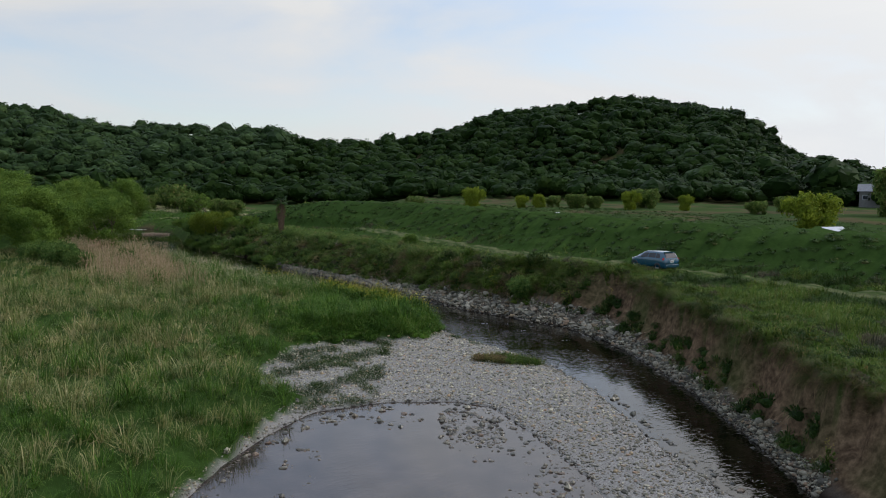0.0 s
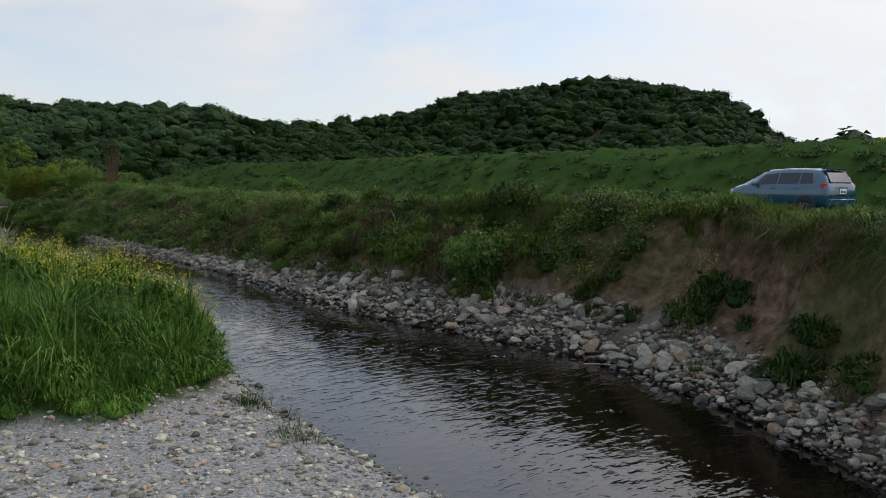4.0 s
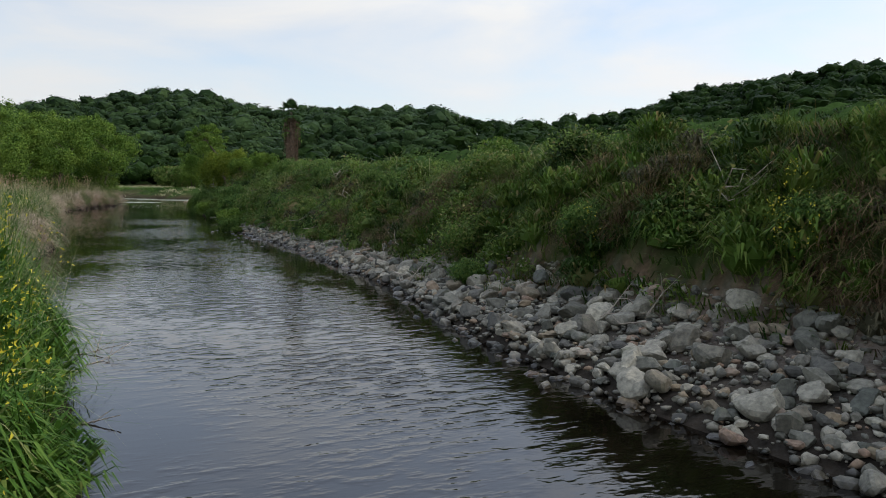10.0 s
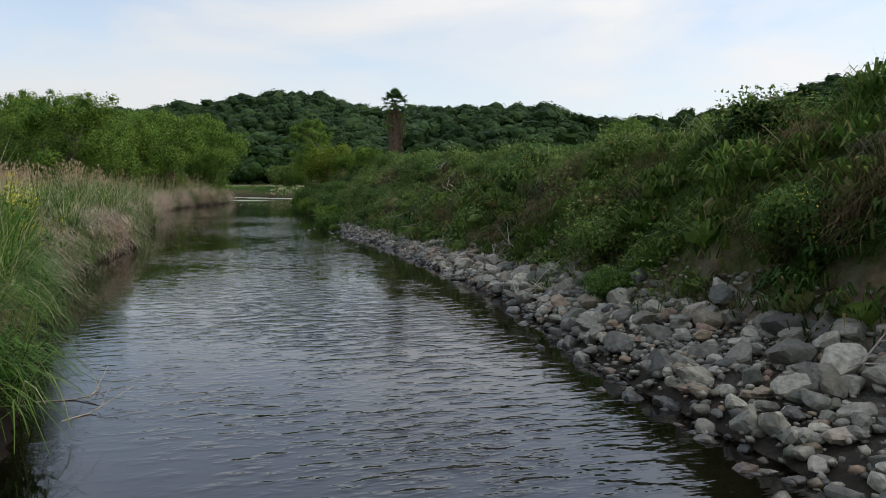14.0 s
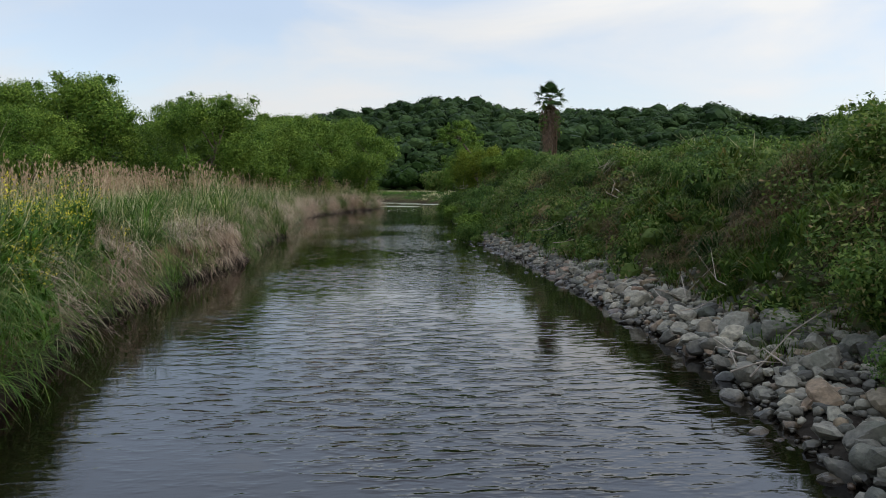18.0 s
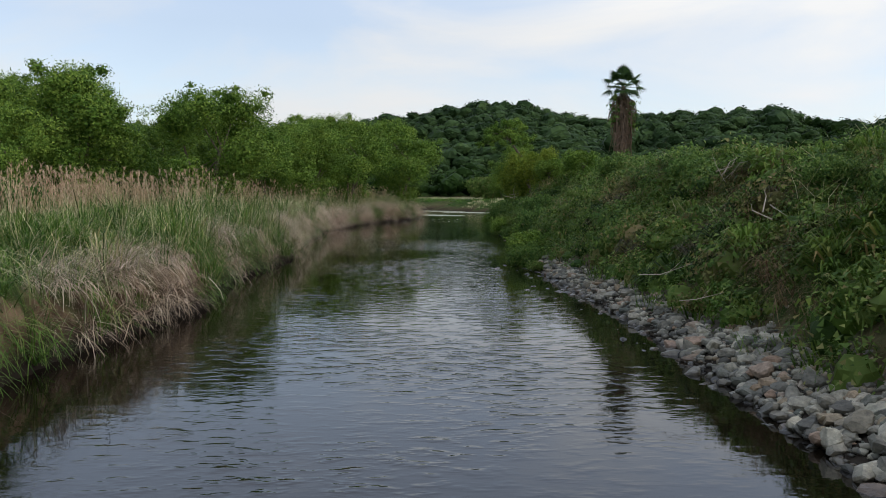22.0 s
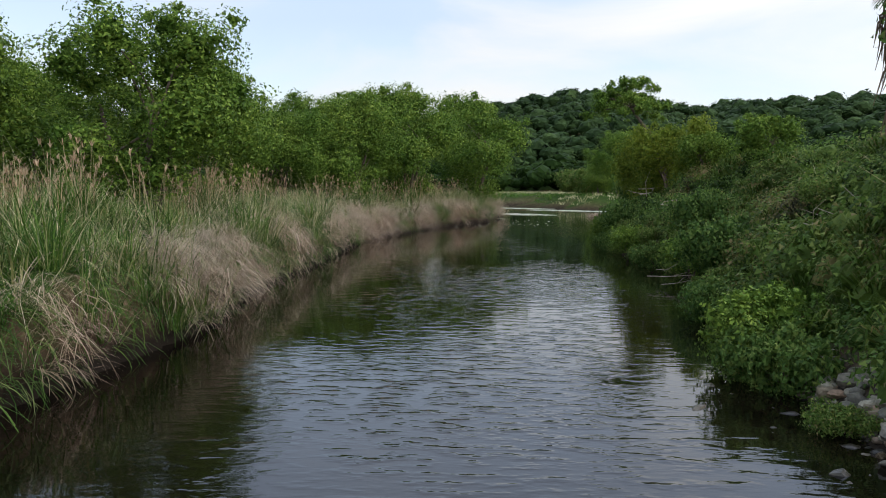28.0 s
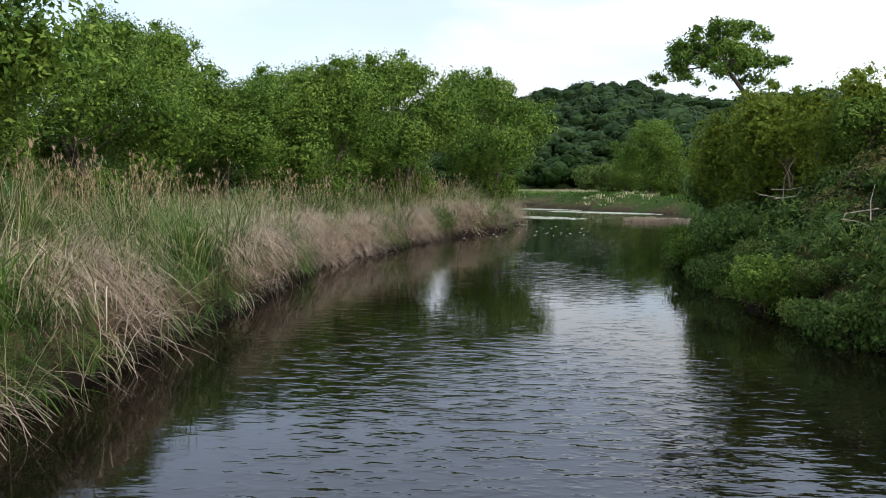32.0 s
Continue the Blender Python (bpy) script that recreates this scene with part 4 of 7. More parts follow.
def bank_grass():
    x, y, u, dome, lot, lot2 = slope_places(17000, 22, 120, 0.0, 3.5)
    chance = rng.uniform(0, 1, len(x))
    cliff = (y < 58.5) & (u < 0.93)
    grown = np.where(cliff, (lot2 > 0.72) & (u < 0.6), chance > 0.7 * bare_share(x, y) * (u < 0.85))
    k = grown & (chance < 0.25 + 1.6 * dome) & ~((lot > 0.84) & (y > 57)) & (rng.uniform(0, 1, len(x)) < np.interp(y, [50, 60, 78, 84], [0.85, 1.0, 0.8, 0.3]))
    x, y, u, dome, lot = x[k], y[k], u[k], dome[k], lot[k]
    size = rng.uniform(0.75, 1.2, len(x)) * (0.35 + 0.95 * dome)
    dry = (lot > 0.70) & (lot < 0.84) & (rng.uniform(0, 1, len(x)) < 0.55) & (u < 1.1)
    fresh, deep = (lot > 0.46) & (lot < 0.66), lot < 0.2
    for nm, sel, mat, label in (("bank_grass", ~dry & ~fresh & ~deep, M_GRASS_DARK, "dark green long grass in hummocks on the steep bank"), ("deep_green_grass", deep, M_TERRACE, "deep green grass on single hummocks of the bank"), ("fresh_bank_grass", fresh, M_FRESH, "fresher green grass on single hummocks of the bank"),
                                ("dry_bank_grass", dry, M_RUST, "brown withered grass on hummocks of the bank")):
        lay(nm, TUFT_BANK, x[sel], y[sel], size[sel], [mat], label, "grass")
    # grown-over humps, close together, with dark gaps between them
    x, y, u, dome, lot, lot2 = slope_places(5200, 24, 118, 0.05, 3.0)
    cliff = (y < 58.5) & (u < 1.0)
    keep, cells = np.zeros(len(x), bool), {}
    for i in np.argsort(-dome - 0.5 * rng.uniform(0, 1, len(x))):
        c = (int(x[i] // 0.62), int(y[i] // 0.62))
        if c not in cells and dome[i] > 0.12 and not (cliff[i] and (lot2[i] < 0.62 or u[i] > 0.7)) and rng.uniform() > 0.5 * (u[i] < 0.3):
            cells[c] = keep[i] = True
    x, y, u, dome, lot, lot2 = x[keep], y[keep], u[keep], dome[keep], lot[keep], lot2[keep]
    size = rng.uniform(0.30, 0.52, len(x)) * (0.7 + 0.5 * dome) * np.where(u > 1.2, 0.8, 1.0)
    size = np.stack([size, size * rng.uniform(0.7, 1.15, len(x))], -1)
    tone = np.where((y < 58.5) & (u < 1.0), 0.1, np.modf(lot + 0.35 * lot2)[0])
    for nm, lo, hi, mat, label in (("deep_green_hummocks", -1, 0.3, M_TERRACE, "deep green grass hummocks on the steep bank"), ("green_hummocks", 0.3, 0.62, M_GRASS_DARK, "green shaggy grass hummocks on the steep bank"),
                                   ("fresh_hummocks", 0.62, 0.92, M_FRESH, "fresh light green grass hummocks on the bank"), ("withered_hummocks", 0.92, 2, M_DUSK, "dull withered weed hummocks on the bank")):
        sel = (tone > lo) & (tone <= hi)
        lay(nm, HUMMOCK, x[sel], y[sel], size[sel], [mat], label, "grass", sink=0.0)
    # bunches that hang over the hummocks
    x, y, u, dome, lot, lot2 = slope_places(2600, 24, 102, 0.1, 1.5)
    k = (dome > 0.3) & ~((y < 58.5) & (u < 0.9)) & (rng.uniform(0, 1, len(x)) > 0.8 * bare_share(x, y) * (u < 0.8))
    x, y, dome, lot = x[k], y[k], dome[k], lot[k]
    yaw = toward_water(x, y, RIGHT_WATER, -1) + rng.normal(0, 0.8, len(x))
    fresh = (lot > 0.46) & (lot < 0.66)
    for nm, sel, mat, label in (("hanging_grass", ~fresh, M_GRASS_DARK, "long green grass in lumps hanging over the bank"), ("fresh_hanging_grass", fresh, M_FRESH, "fresh long grass hanging over hummocks of the bank")):
        lay(nm, HANGING, x[sel], y[sel], rng.uniform(0.4, 0.7, sel.sum()) * (0.6 + 0.6 * dome[sel]), [mat], label, "grass", sink=-0.1, yaw=yaw[sel])
    # turf and roots that hang over the broken edge of the cliff
    x, y, u, dome, lot, lot2 = slope_places(6000, 20, 60, 0.6, 0.9)
    k = (u > 0.84) & (u < 1.12)
    x, y, u = x[k], y[k], u[k]
    yaw = toward_water(x, y, RIGHT_WATER, -1) + rng.normal(0, 0.6, len(x))
    dead = (u < 0.96) & (y < 57) & (wobble(x, y, 1.1, 4) > -0.1)
    lay("hanging_roots", HANGING, x[dead], y[dead], rng.uniform(0.4, 0.9, dead.sum()), [M_RUST], "brown roots and dead grass hanging over the earth cliff", "dry grass", sink=-0.06, yaw=yaw[dead])
    lay("overhanging_turf", HANGING, x[~dead], y[~dead], rng.uniform(0.4, 0.8, (~dead).sum()), [M_GRASS_DARK], "green turf curling over the edge of the earth cliff", "grass", sink=-0.06, yaw=yaw[~dead])
    # turf curling over the edge of the bank further up
    p, nrm = along(RIGHT_WATER, 900, 56, 96)
    w, run = np.interp(p[:, 1], STRIP_Y, STRIP_W), np.interp(p[:, 1], STRIP_Y, RUN_W)
    q = p + nrm * (w * 0.85 + run * rng.uniform(0.5, 1.05, len(p)))[:, None]
    k = mounds(q[:, 0], q[:, 1], 1.6, 1)[0] > 0.35
    q = q[k]
    lay("edge_tussocks", EDGE_TUSSOCK, q[:, 0], q[:, 1], rng.uniform(0.4, 0.75, len(q)), [M_GRASS_DARK], "grass tussocks curling over the broken edge of the bank", "grass", sink=0.05)
    # rusty thatch of last year's grass in patches on the slope
    x, y, u, dome, lot, lot2 = slope_places(7000, 57, 92, 0.15, 0.0)
    k = (u > 0.15) & (u < 0.85) & ((lot > 0.66) & (lot < 0.84) | (wobble(x, y, 0.8, 7) + 0.5 * wobble(x, y, 2.1, 3) > 0.55))
    x, y = x[k], y[k]
    yaw = toward_water(x, y, RIGHT_WATER, -1) + rng.normal(0, 0.7, len(x))
    lay("rusty_thatch", HANGING, x, y, rng.uniform(0.4, 0.75, len(x)), [M_RUST], "rusty brown thatch of dead grass on the bank slope", "dry grass", sink=-0.1, yaw=yaw)
    # dead stalks standing over the grass
    stalks = []
    for j in range(6):
        r = np.random.default_rng(340 + j)
        stalks.append(join(*[tube([(a, b, 0), (a + r.normal(0, 0.1), b + r.normal(0, 0.1), 0.5), (a + r.normal(0, 0.25), b + r.normal(0, 0.25), r.uniform(0.7, 1.05))], (0.007, 0.006, 0.003), 4) for a, b in r.normal(0, 0.15, (3, 2))]))
    x, y = scatter(5200, -26, 2, 68, 102)
    dR = side_dist(x, y, RIGHT_WATER)
    w, run = np.interp(y, STRIP_Y, STRIP_W), np.interp(y, STRIP_Y, RUN_W)
    k = (dR > w + run * 0.35) & (dR < w + run + 2) & (rng.uniform(0, 1, len(x)) < 0.14)
    lay("dead_stalks", stalks, x[k], y[k], rng.uniform(0.45, 0.85, k.sum()), [M_PALE], "thin bleached dead stalks above the bank grass", "dry stalks", sink=0.0)
    x, y = scatter(900, 11.8, 16.6, 55.4, 58.2)
    lay("verge_grass", TUFT_TALL, x, y, rng.uniform(0.5, 0.95, len(x)), [M_GRASS_DARK], "tall grass along the verge of the track", "grass")
    x, y = scatter(120, 12.2, 16.4, 55.6, 58.0)
    s6 = rng.uniform(0.26, 0.46, len(x))
    lay("verge_hummocks", HUMMOCK, x, y, s6, [M_GRASS_DARK], "grass hummocks along the verge of the track", "grass")
    # terrace behind the bank edge, up to the track and the embankment
    x, y = scatter(34000, -62, 34, 20, 150)
    x2, y2 = scatter(16000, 10, 32, 18, 62)
    x, y = np.concatenate([x, x2]), np.concatenate([y, y2])
    dR, dC = side_dist(x, y, RIGHT_WATER), side_dist(x, y, CREST)
    w, run = np.interp(y, STRIP_Y, STRIP_W), np.interp(y, STRIP_Y, RUN_W)
    k = (dR > w + run + 2.5) & (dC < -6) & (np.abs(dC + 10.2) > 1.3)
    x, y = x[k], y[k]
    dome, lot = mounds(x, y, 2.6, 61)
    size = rng.uniform(0.5, 1.0, len(x)) * (0.4 + 1.0 * dome)
    t = rng.uniform(0, 1, len(x)) < 0.2 + 0.8 * dome
    x, y, size, lot = x[t], y[t], size[t], lot[t]
    fresh, purple = lot < 0.45, lot > 0.86
    for nm, sel, mat, label in (("terrace_grass", ~fresh & ~purple, M_TERRACE, "uneven green grass on the terrace beside the track"), ("fresh_terrace_grass", fresh, M_FRESH, "fresh green patches in the grass of the terrace"),
                                ("withered_terrace_grass", purple, M_DUSK, "dull purple-brown withered weeds on the terrace")):
        lay(nm, LUMP, x[sel], y[sel], size[sel], [mat], label, "grass")


def levee_grass():
    x, y = scatter(46000, -60, 62, 20, 190)
    dC, dR = side_dist(x, y, CREST), side_dist(x, y, RIGHT_WATER)
    k = (dC > -7) & (dC < 5) & (dR > 4)
    x, y = x[k], y[k]
    dome, lot = mounds(x, y, 2.2, 71)
    keep, cells = np.zeros(len(x), bool), {}
    for i in range(len(x)):
        c = (int(x[i] // 0.85), int(y[i] // 0.85))
        if c not in cells and rng.uniform() < 0.15 + dome[i]:
            cells[c] = keep[i] = True
    x, y, dome, lot, top = x[keep], y[keep], dome[keep], lot[keep], dC[k][keep] > -1.2
    size = rng.uniform(0.3, 0.55, len(x)) * (0.6 + 0.6 * dome)
    size = np.stack([size, size * rng.uniform(0.6, 0.85, len(x)) * np.where(top, 0.6, 1.0)], -1)
    fresh = lot < 0.35
    humps = [hummock(520 + j, 40, 0.08) for j in range(6)]
    lay("levee_grass", humps, x[~fresh], y[~fresh], size[~fresh], [M_GRASS], "green grass in low hummocks on the flood embankment", "grass", sink=0.12)
    lay("fresh_levee_grass", humps, x[fresh], y[fresh], size[fresh], [M_TERRACE], "fresher green grass clumps on the flood embankment", "grass", sink=0.12)


def dry_patch(x, y):
    """Where dead straw takes over from green grass along the left bank."""
    return 2.0 * (mounds(x, y, 1.6, 41)[1] - 0.5) + 0.6 * wobble(x, y, 0.5, 1) + np.interp(y, [61, 68, 76, 90, 97, 108, 114, 140], [-0.9, -0.2, 0.12, 0.1, 0.8, 0.8, 0.4, 0.1])


def field_growth():
    x, y = scatter(30000, -30, 120, 70, 230)
    dC = side_dist(x, y, CREST)
    strips = np.sin(dC * 0.16 + 0.4 * wobble(x, y, 0.05, 2)) > -0.35
    k = (dC > 4.5) & (dC < 75) & strips & (rng.uniform(0, 1, len(x)) < 0.55)
    x, y = x[k], y[k]
    lay("field_growth", TUFT_WIDE, x, y, rng.uniform(0.7, 1.5, len(x)), [M_GRASS], "patchy green growth in the fields behind the embankment", "crops")


def meadow():
    x, y = scatter(15000, -50, 2, 14, 100)
    dV = -side_dist(x, y, GREEN_EDGE)
    k = (dV > 0.15) & (dV < 36) & (rng.uniform(0, 1, len(x)) < np.where(dV < 14, 1, 0.5))
    x, y, dV = x[k], y[k], dV[k]
    dry = wobble(x, y, 0.25, 6) + 0.5 * wobble(x, y, 0.9, 2)
    isle = (x > -9.8) & (y > 45.5) & (y < 60.5)
    edge = (y > 58) & (y < 140) & (dV < 10) & (rng.uniform(0, 1, len(x)) < 0.4)
    a = isle | (edge & (dV > 0.05)) | ((dry < -0.2) | (dV < 1.5)) & (y < 60)
    size = rng.uniform(0.75, 1.25, a.sum()) * (0.55 + 0.7 * mounds(x[a], y[a], 1.6, 41)[0]) * np.where(isle[a], 0.8, np.where(y[a] > 60, 1.0, 0.85))
    up = y[a] > 60
    lay("bank_edge_grass", TUFT_ARCH, x[a][up], y[a][up], size[up], [M_BANK_GREEN], "tall green grass between the straw of the low bank", "grass")
    x, y, size, b = x, y, size[~up], ~a
    a = a & (y <= 60)
    on = isle[a]
    lay("lush_grass", TUFT_ARCH, x[a][on], y[a][on], size[on], [M_GRASS_LUSH], "lush bright green grass on the low island", "grass")
    lay("low_bank_grass", TUFT_ARCH, x[a][~on], y[a][~on], size[~on], [M_BANK_GREEN], "dull green grass along the edge of the gravel", "grass")
    x2, y2 = scatter(6000, -46, 0, 16, 64)
    d2 = -side_dist(x2, y2, GREEN_EDGE)
    k = (d2 > 0.3) & (d2 < 28) & ~((x2 > -9.8) & (y2 > 45.5)) & (wobble(x2, y2, 0.9, 2) > -0.25)
    x2, y2 = x2[k], y2[k]
    green = wobble(x2, y2, 0.6, 5) + 0.4 * wobble(x2, y2, 1.5, 1) + 0.06 * (d2[k] - 6) < -0.15
    dome, lot = mounds(x2, y2, 1.6, 41)
    green = green | (lot < 0.2)
    size = rng.uniform(0.6, 1.1, len(x2)) * (0.45 + 0.95 * dome)
    for nm, sel, mats, label in (("green_clumps", green, [M_GRASS_LUSH], "fresh green grass clumps in the meadow"), ("pale_clumps", ~green, [M_MEADOW], "yellowing grass clumps with pale stems in the meadow")):
        lay(nm, MEADOW_TUSSOCK, x2[sel], y2[sel], size[sel], mats, label, "grass")
    x2, y2 = scatter(34000, -62, 2, 44, 140)
    d2 = -side_dist(x2, y2, GREEN_EDGE)
    isle2 = (x2 > -9.8) & (y2 < 60.5)
    k = (d2 > np.where(isle2, 0.5, -0.05)) & (d2 < np.where(isle2, 6, np.interp(y2, [60, 80, 140], [6.5, 5.0, 4.0]))) & (y2 > 46)
    k &= rng.uniform(0, 1, len(x2)) < np.where(isle2, 0.7, np.where((dry_patch(x2, y2) > 0.2) & (d2 < 2), 0.10, 0.75)) * np.where(d2 < 1.5, 0.8, 0.7)
    x2, y2 = x2[k], y2[k]
    size = rng.uniform(0.6, 1.15, len(x2)) * (0.5 + 0.85 * mounds(x2, y2, 1.6, 41)[0]) * np.interp(y2, [46, 49, 53, 60, 75], [0.7, 1.0, 1.05, 0.95, 0.85])
    bank = y2 > 59.5
    lower = bank & (y2 < 78 + 3 * wobble(x2, y2, 0.6, 3))
    upper = bank & ~lower
    lay("bright_tussocks", BANK_TUSSOCK, x2[lower], y2[lower], size[lower] * 1.1, [M_GRASS_LUSH, M_PALE], "bright green grass clumps along the low bank", "grass", sink=-0.02)
    lay("bank_tussocks", BANK_TUSSOCK, x2[upper], y2[upper], size[upper] * 1.2, [M_BANK_GREEN, M_PALE], "green grass clumps with pale bent stems on the low bank", "grass", sink=-0.02)
    x2, y2, size = x2[~bank], y2[~bank], size[~bank]
    x3, y3 = scatter(700, -9.8, 0.6, 45.5, 60.5)
    k = -side_dist(x3, y3, GREEN_EDGE) > 0.45
    x3, y3 = x3[k], y3[k]
    x2, y2, size = np.concatenate([x2, x3]), np.concatenate([y2, y3]), np.concatenate([size, rng.uniform(0.5, 0.8, len(x3)) * (0.5 + 0.6 * mounds(x3, y3, 1.6, 41)[0])])
    x4, y4 = scatter(7000, -60, 0.6, 16, 135)
    d4 = -side_dist(x4, y4, GREEN_EDGE)
    isle4 = (x4 > -9.8) & (y4 > 45.5) & (y4 < 60.5)
    k = (d4 > 0.35) & (isle4 | (y4 > 60) & (d4 < 5) & (dry_patch(x4, y4) < 0.25) | (y4 < 62) & (d4 < 20) & (mounds(x4, y4, 1.6, 41)[1] < 0.5))
    k &= rng.uniform(0, 1, len(x4)) < np.where(isle4, 1.0, np.where(y4 > 60, 0.7, 0.45))
    x4, y4, isle4 = x4[k], y4[k], isle4[k]
    s4 = rng.uniform(0.32, 0.6, len(x4)) * (0.6 + 0.5 * mounds(x4, y4, 1.6, 41)[0])
    s4 = np.stack([s4, s4 * rng.uniform(0.7, 1.2, len(x4))], -1)
    x5, y5 = scatter(900, -9.8, 0.6, 45.5, 60.5)
    k = -side_dist(x5, y5, GREEN_EDGE) > 0.15
    x5, y5 = x5[k], y5[k]
    s5 = rng.uniform(0.30, 0.52, len(x5))
    x4, y4, isle4, s4 = np.concatenate([x4, x5]), np.concatenate([y4, y5]), np.concatenate([isle4, np.ones(len(x5), bool)]), np.concatenate([s4, np.stack([s5, s5 * rng.uniform(0.7, 1.2, len(x5))], -1)])
    low4 = ~isle4 & (y4 < 60)
    lay("lush_hummocks", HUMMOCK_FINE, x4[~low4], y4[~low4], s4[~low4], [M_GRASS_LUSH], "rounded lush green grass hummocks beside the water", "grass")
    lay("meadow_hummocks", HUMMOCK_FINE, x4[low4], y4[low4], s4[low4], [M_BANK_GREEN], "green grass hummocks in the yellowing meadow", "grass")
    lay("grass_tussocks", TUSSOCK, x2, y2, size, [M_GRASS_LUSH], "arching tussocks of bright green grass at the water's edge", "grass", sink=-0.02)
    size = rng.uniform(0.7, 1.2, b.sum()) * (0.5 + 0.8 * mounds(x[b], y[b], 1.6, 41)[0])
    lay("meadow_grass", SEED_HEADS, x[b], y[b], size, [M_MEADOW], "tall yellowing meadow grass with pale seed heads", "grass")


def reeds():
    kinds = []
    for s in range(8):
        r = np.random.default_rng(200 + s)
        bits = []
        for j in range(5):
            bx, by = r.normal(0, 0.14, 2)
            hh = r.uniform(1.15, 2.0)
            lx, ly = r.normal(0, 0.22, 2)
            pts = [(bx, by, 0), (bx + lx * 0.4, by + ly * 0.4, hh * 0.6), (bx + lx, by + ly, hh)]
            bits.append(tube(pts, (0.006, 0.005, 0.003), 3, 0))
            plume = blades(6, 0.26, 0.012, 0.55, 0.022, 0.6, 2, 300 + s * 9 + j, 0)
            bits.append((plume[0] + (bx + lx, by + ly, hh - 0.14), plume[1], plume[2]))
            lf = blades(4, 1.0, 0.03, 0.6, 0.018, 0.9, 3, 400 + s * 9 + j, 1 if r.uniform() < 0.6 else 0)
            bits.append((lf[0] + (bx, by, 0.15), lf[1], lf[2]))
        kinds.append(join(*bits))
    x, y = scatter(21000, -66, -8, 58, 145)
    dV = -side_dist(x, y, GREEN_EDGE)
    lo = np.interp(y, [58, 64, 72, 80, 92, 104, 145], [9, 8.0, 6.2, 3.6, 3.4, 2.6, 0.8]) + 1.3 * wobble(x, y, 0.5, 4) + 0.5 * wobble(x, y, 1.5, 6)
    k = (dV > lo - np.where((rng.uniform(0, 1, len(x)) < 0.25) & (y > 80), 2.0, 0.0)) & (dV < lo + 6.5) & (rng.uniform(0, 1, len(x)) < (0.45 + 0.4 * np.clip((dV - lo) / 3, 0, 1) - 0.3 * np.clip((dV - lo - 4) / 2.5, 0, 1)) * np.interp(y, [58, 84, 94, 140], [1, 0.9, 0.32, 0.5]) * np.clip(0.75 + 0.6 * wobble(x, y, 0.9, 3), 0.2, 1.2))
    x, y = x[k], y[k]
    lay("reeds", kinds, x, y, rng.uniform(0.7, 1.1, len(x)) * (1 + 0.12 * wobble(x, y, 0.8, 2)), [M_REED, M_REEDLEAF], "stand of dry pinkish tan reeds with feathery plumes", "reeds")


def straw():
    x, y = scatter(74000, -66, -8, 61, 145)
    dV = -side_dist(x, y, GREEN_EDGE)
    m = dry_patch(x, y)
    k = (dV > -0.05) & (dV < np.interp(y, [61, 84, 92, 104, 140], [1.1, 1.2, 2.4, 3.6, 2.2])) & (m > 0.3 + np.where(y < 88, 0.8, 0.3) * np.clip(dV - 0.8, 0, 2)) & (rng.uniform(0, 1, len(x)) < np.where(dV < 1.0, 0.8, 0.4))
    x, y = x[k], y[k]
    yaw = toward_water(x, y, GREEN_EDGE, 1) + rng.normal(0.25, 0.75, len(x))
    lay("dead_straw", COMBED, x, y, rng.uniform(0.5, 1.2, len(x)) * (1 + 0.35 * wobble(x, y, 1.7, 2)) * np.interp(y, [76, 92], [0.75, 1.0]), [M_STRAW], "bleached straw drooping over the water's edge", "dry grass", sink=-0.10, yaw=yaw)
    # a last fringe that trails into the water
    p, nrm = along(GREEN_EDGE, 1900, 60, 128)
    q = p + nrm * rng.uniform(-0.35, 0.05, len(p))[:, None]
    dead = dry_patch(q[:, 0], q[:, 1]) > 0.3
    for nm, sel, mat, label, cat in (("trailing_straw", dead & (wobble(q[:, 0], q[:, 1], 1.6, 3) > -0.2), M_STRAW, "thin straw trailing from the bank into the water", "dry grass"),
                                     ("trailing_grass", ~dead, M_BANK_GREEN, "green grass hanging from the bank over the water", "grass")):
        e = q[sel]
        yaw = toward_water(e[:, 0], e[:, 1], GREEN_EDGE, 1) + rng.normal(0, 0.8, len(e))
        lay(nm, HANGING, e[:, 0], e[:, 1], rng.uniform(0.45, 1.0, len(e)), [mat], label, cat, sink=-0.14, yaw=yaw)
    # single bent stems above the mats
    x, y = scatter(44000, -66, -2, 55, 140)
    dV = -side_dist(x, y, GREEN_EDGE)
    k = (dV > 0.1) & (dV < 6) & (rng.uniform(0, 1, len(x)) < np.where(dry_patch(x, y) > 0, 0.9, 0.35) * np.interp(y, [60, 78, 90, 96], [0.2, 0.25, 0.4, 0.9]))
    x, y = x[k], y[k]
    stems = [combed(6, 1.4, 0.012, 120 + s) for s in range(6)]
    yaw = toward_water(x, y, GREEN_EDGE, 1) + rng.normal(0.0, 1.0, len(x))
    lay("bent_stems", stems, x, y, rng.uniform(0.6, 1.1, len(x)), [M_PALE], "long pale bent grass stems over the green bank", "dry grass", sink=-0.25, yaw=yaw)


